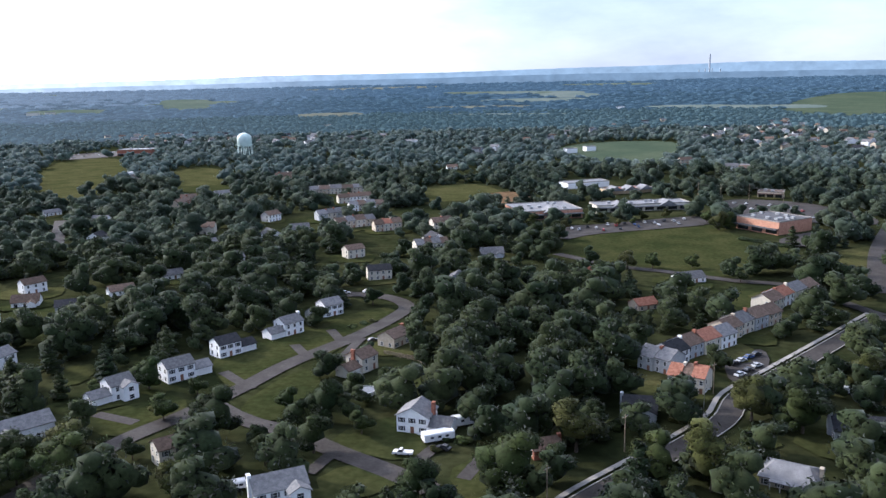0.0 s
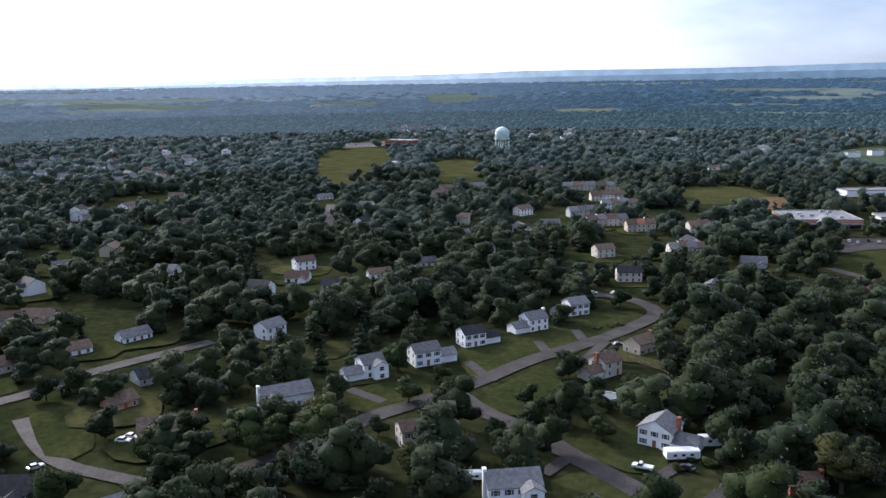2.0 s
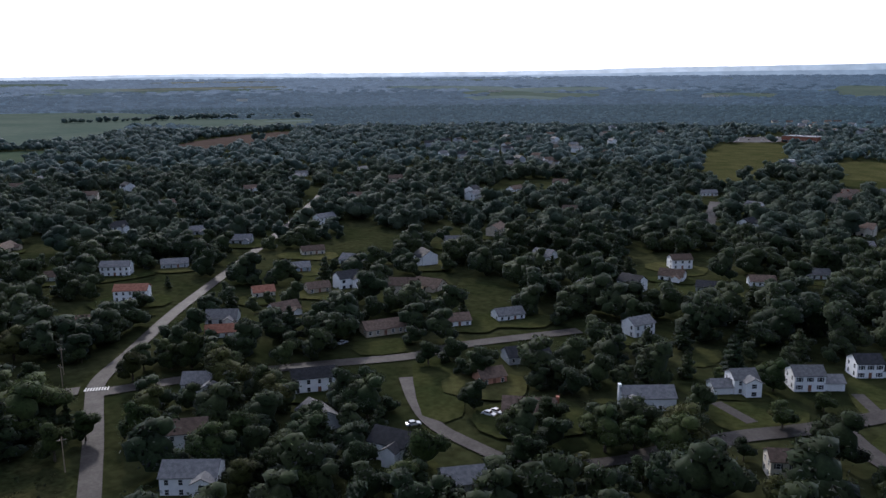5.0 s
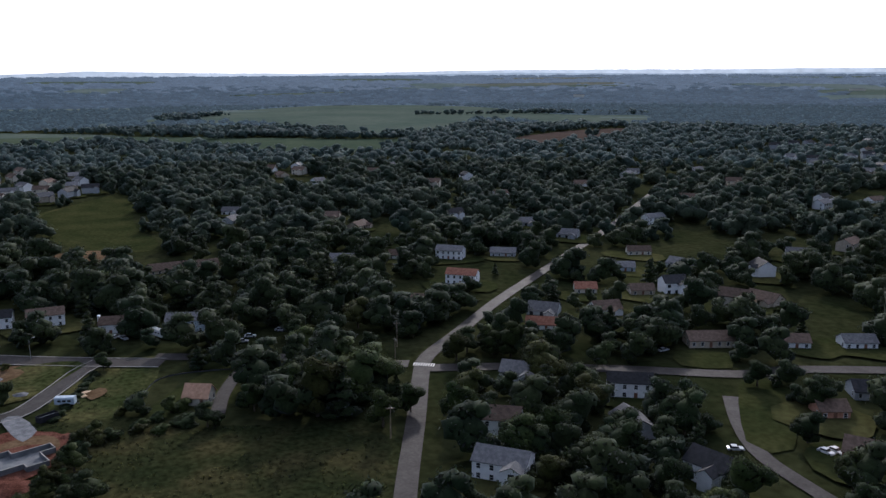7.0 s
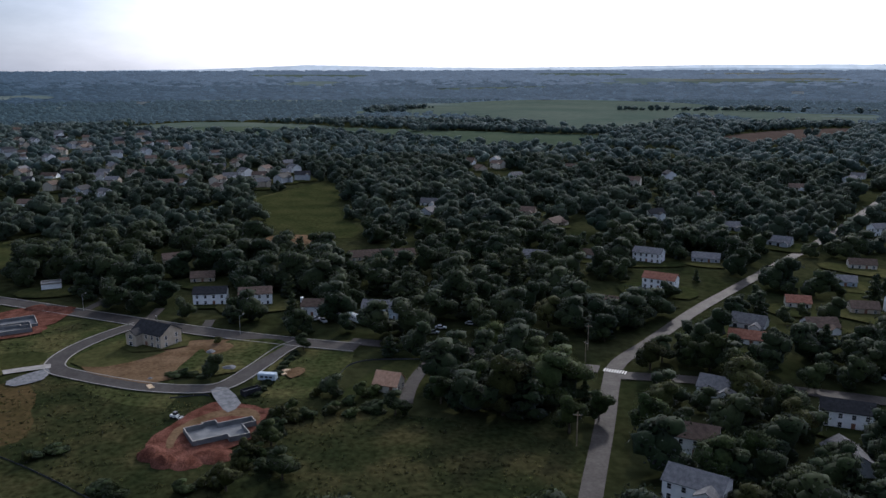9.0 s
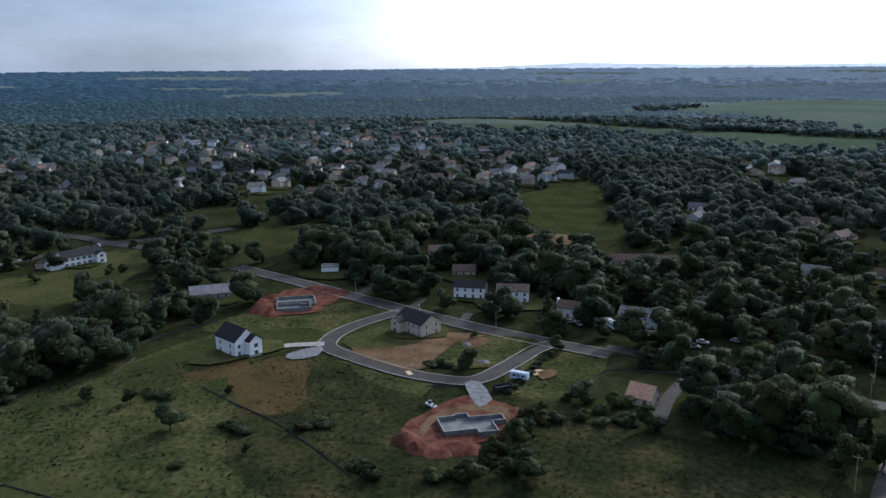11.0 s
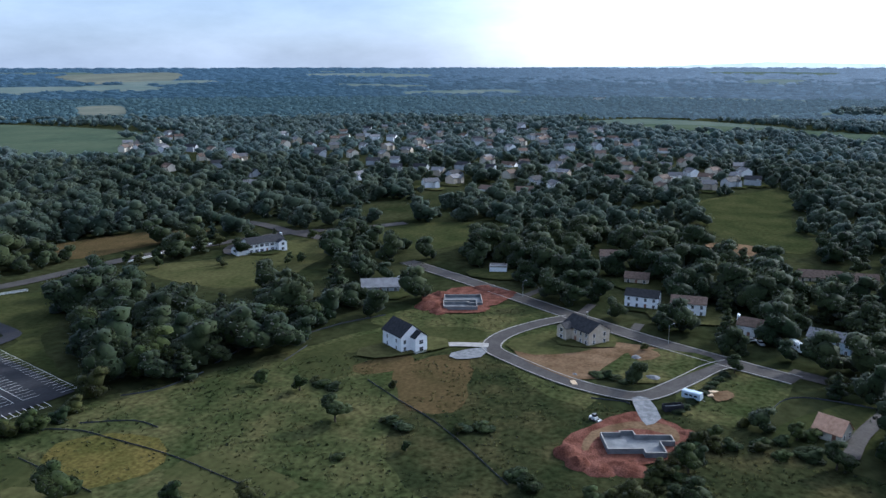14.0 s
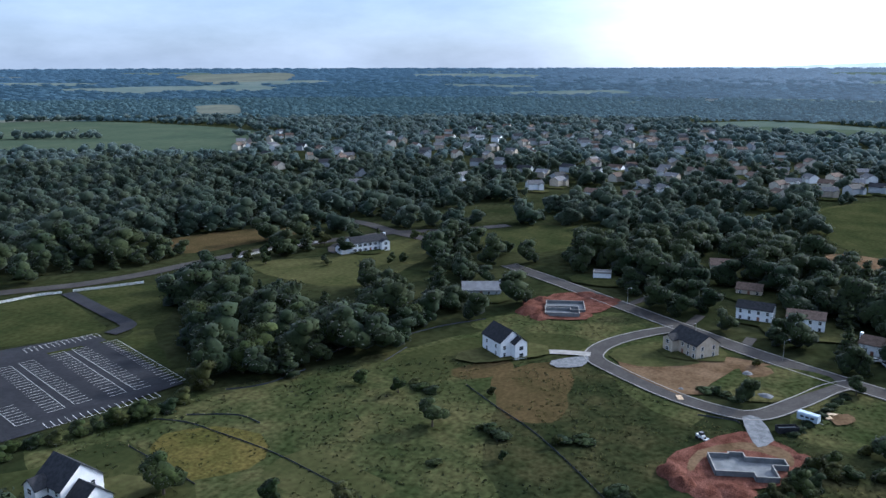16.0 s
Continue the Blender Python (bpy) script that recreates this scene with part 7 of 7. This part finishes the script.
def bush(x, y, h, w, kind="green", shape=0):
    """A low bush whose leaf tufts reach the ground."""
    key = ("bush", kind, shape)
    if key not in TREE_MESH:
        v, f, n = SHAPES_NEAR[shape % 6]
        v = v.copy()
        v[:, 2] = v[:, 2] * 1.05 - 0.22
        TREE_MESH[key] = raw_mesh("bush", v, f, n, LEAVES[kind])
    ob = new("bush", TREE_MESH[key])
    ob.matrix_basis = pose(x, y, 0, 0, 0, shape * 61) @ Matrix.Diagonal((w, w, h, 1))
    tagged(ob, "dense low green bush in the meadow", "bush", "meadow bushes")


for some in ([(-252.6, -109.8, 2.2, 7), (-251.3, -105.1, 2.5, 6), (-255.3, -113.3, 1.8, 5), (-232.5, -76.6, 2.4, 6), (-230.2, -73.0, 2.2, 7), (-233.9, -79.8, 1.6, 5), (-208.0, -82.3, 1.5, 5), (-240.7, 5.4, 4, 8), (-234.2, 2.5, 3, 6), (-289.5, -26.5, 1.5, 6), (-289.1, -22.1, 1.3, 6), (-292.9, -24.9, 1.2, 5)],
             [(-252.0, 11.0, 5, 6), (-238.0, 7.5, 4.5, 7), (-219.2, -1.7, 4.5, 7), (-225.0, 2.9, 3.5, 6), (-247.3, 15.8, 3.5, 6), (-248.9, 22.8, 3, 6), (-246.5, 28.9, 2.5, 6), (-248.3, 36.5, 3.5, 8), (-210.3, -7.9, 4, 7), (-208.6, -15.4, 3, 6), (-207.9, -31.0, 4, 7), (-307.7, 47.8, 4, 8), (-303.3, 52.8, 3.5, 7), (-249.7, 34.4, 2.5, 6)],
             [(-289.4, -21.0, 1.4, 6), (-287.0, -17.1, 1.2, 5), (-290.8, -28.4, 1.2, 4), (-237.6, -51.1, 2, 7), (-235.2, -56.2, 2, 6), (-264.0, 19.2, 3, 5), (-251.8, 23.7, 3, 6), (-255.1, 29.1, 3, 5), (-245.8, 11.8, 4, 6), (-221.3, -1.7, 4, 7), (-215.4, 4.2, 4, 7), (-210.8, -10.8, 3, 6), (-260.5, 36.6, 4, 7), (-212.7, -34.9, 3, 7)],
             [(-164.0, -188.7, 4, 6), (-169.1, -186.2, 4, 6), (-173.0, -182.1, 4, 6), (-179.6, -180.9, 4.5, 6), (-184.8, -178.9, 4, 6), (-189.9, -175.4, 5, 6), (-196.4, -171.0, 5, 7), (-203.4, -169.9, 5, 7), (-210.5, -171.0, 5, 7), (-159.4, -187.0, 4, 6), (-193.7, -173.8, 4, 6), (-220.2, -174.1, 6, 8)],
             [(-38.0, 333.0, 1.4, 5), (-33.7, 337.6, 1.4, 5), (-30.4, 340.7, 1.4, 5), (-52.4, 252.0, 2.5, 4), (-47.3, 243.4, 3, 6), (-90.9, 248.1, 3, 6), (-84.7, 270.1, 3, 4), (-0.2, 220.4, 2.5, 4), (-3.3, 213.3, 2, 4), (4.6, 218.3, 2.5, 6), (9.6, 223.8, 2.5, 6), (68.3, 230.8, 3, 6), (48.9, 225.7, 3, 5)]):
    for j, (x, y, h, w) in enumerate(some):
        bush(x, y, h * 1.15, w, ("green", "dark", "olive")[j % 3], j % 6)
# hedge along the plot
for k in range(14):
    (x0, y0), (x1, y1) = [(183.1, 501.6), (201.9, 475.0)]
    bush(x0 + (x1 - x0) * k / 13, y0 + (y1 - y0) * k / 13, 2.6, 5.0, "dark", k % 6)
for k in range(9):
    (x0, y0), (x1, y1) = [(-267.5, 0.9), (-303.8, 13.3)]
    bush(x0 + (x1 - x0) * k / 8, y0 + (y1 - y0) * k / 8, 1.6, 4.5, "dark", k % 6)

# grass tufts of the uncut meadow
tuft_rs = np.random.RandomState(77)
tufts = []
for zone in ([(-211.0, -177.2), (-251.8, -149.9), (-281.4, -135.4), (-317.2, -114.8), (-300.6, -68.7), (-279.4, -36.8), (-241.9, -29.2), (-219.2, -8.8), (-164.2, -69.5), (-158.6, -144.9), (-165.4, -186.0)], [(-266.9, -42.0), (-265.3, 12.2), (-240.1, 51.1), (-225.0, 87.6), (-173.9, 71.3), (-191.0, -16.4)], [(-320.9, -123.8), (-350.9, -103.3), (-358.2, -64.4), (-326.5, -72.0), (-317.1, -91.3)], [(-283.3, 0.7), (-306.7, 14.0), (-308.8, 23.6), (-267.0, 14.6), (-265.4, 3.3)]):
    zx, zy = np.array([q[0] for q in zone]), np.array([q[1] for q in zone])
    cnt = int((zx.max() - zx.min()) * (zy.max() - zy.min()) * 0.35)
    px, py = tuft_rs.uniform(zx.min(), zx.max(), cnt), tuft_rs.uniform(zy.min(), zy.max(), cnt)
    ok = inside(px, py, zone)
    px, py = px[ok], py[ok]
    for kind, line in [(c[0], c) for c in CLEAR if c[0] == "line"]:
        sel = ~near_line(px, py, line[1], line[2] - 3)
        px, py = px[sel], py[sel]
    sel = np.array([noise.noise((x * 0.05, y * 0.05, 1.5)) + 0.6 * noise.noise((x * 0.2, y * 0.2, 4.5)) > -0.12 for x, y in zip(px, py)], bool)
    px, py = px[sel], py[sel]
    hh = tuft_rs.uniform(0.25, 0.75, len(px))
    tufts.append(np.stack([px, py, hh, hh * tuft_rs.uniform(1.2, 2.2, len(px)), tuft_rs.uniform(0, 6.28, len(px)), tuft_rs.randint(0, 3, len(px))], 1))
tufts = np.concatenate(tufts)


def tuft_shape(seed):
    r = np.random.RandomState(seed)
    n = 7
    a = r.uniform(0, math.tau, n)
    root = np.stack([np.cos(a) * 0.15, np.sin(a) * 0.15, np.zeros(n)], 1)
    side = np.stack([-np.sin(a), np.cos(a), np.zeros(n)], 1) * 0.16
    tip = np.stack([np.cos(a) * 0.55, np.sin(a) * 0.55, r.uniform(0.6, 1.0, n)], 1)
    up = np.repeat(np.stack([np.cos(a) * 0.5, np.sin(a) * 0.5, np.ones(n)], 1), 3, 0)
    return np.stack([root - side, root + side, tip], 1).reshape(-1, 3), np.arange(n * 3).reshape(n, 3), up / np.linalg.norm(up, axis=1)[:, None]


meadow_tufts = scatter("meadow_tufts", tufts, [tuft_shape(i) for i in range(3)], leaf_material("tuft_grass", (0.052, 0.066, 0.022), (0.110, 0.105, 0.042), 0.5, 0.06, 0.35), "tall uneven grass tufts and weeds of the meadow")
meadow_tufts["category"] = "grass"

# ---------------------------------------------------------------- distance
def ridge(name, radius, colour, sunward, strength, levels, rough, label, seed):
    """A far hill line as one solid bank: levels are (degrees left of +y, metres high), fitted to the camera's skyline.
    """
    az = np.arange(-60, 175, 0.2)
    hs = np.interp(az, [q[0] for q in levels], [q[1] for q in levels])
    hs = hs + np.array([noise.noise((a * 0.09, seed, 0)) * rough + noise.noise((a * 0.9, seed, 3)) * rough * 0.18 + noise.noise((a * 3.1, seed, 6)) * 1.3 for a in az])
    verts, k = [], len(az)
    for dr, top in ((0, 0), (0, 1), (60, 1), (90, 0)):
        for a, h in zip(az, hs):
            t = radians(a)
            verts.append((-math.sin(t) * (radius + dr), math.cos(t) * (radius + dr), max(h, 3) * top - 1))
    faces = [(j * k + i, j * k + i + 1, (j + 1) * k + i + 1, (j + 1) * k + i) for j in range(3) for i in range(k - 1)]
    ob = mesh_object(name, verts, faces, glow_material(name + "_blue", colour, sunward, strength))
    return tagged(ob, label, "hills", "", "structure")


# Both banks glow: haze, brighter towards the sun, is put into emission.
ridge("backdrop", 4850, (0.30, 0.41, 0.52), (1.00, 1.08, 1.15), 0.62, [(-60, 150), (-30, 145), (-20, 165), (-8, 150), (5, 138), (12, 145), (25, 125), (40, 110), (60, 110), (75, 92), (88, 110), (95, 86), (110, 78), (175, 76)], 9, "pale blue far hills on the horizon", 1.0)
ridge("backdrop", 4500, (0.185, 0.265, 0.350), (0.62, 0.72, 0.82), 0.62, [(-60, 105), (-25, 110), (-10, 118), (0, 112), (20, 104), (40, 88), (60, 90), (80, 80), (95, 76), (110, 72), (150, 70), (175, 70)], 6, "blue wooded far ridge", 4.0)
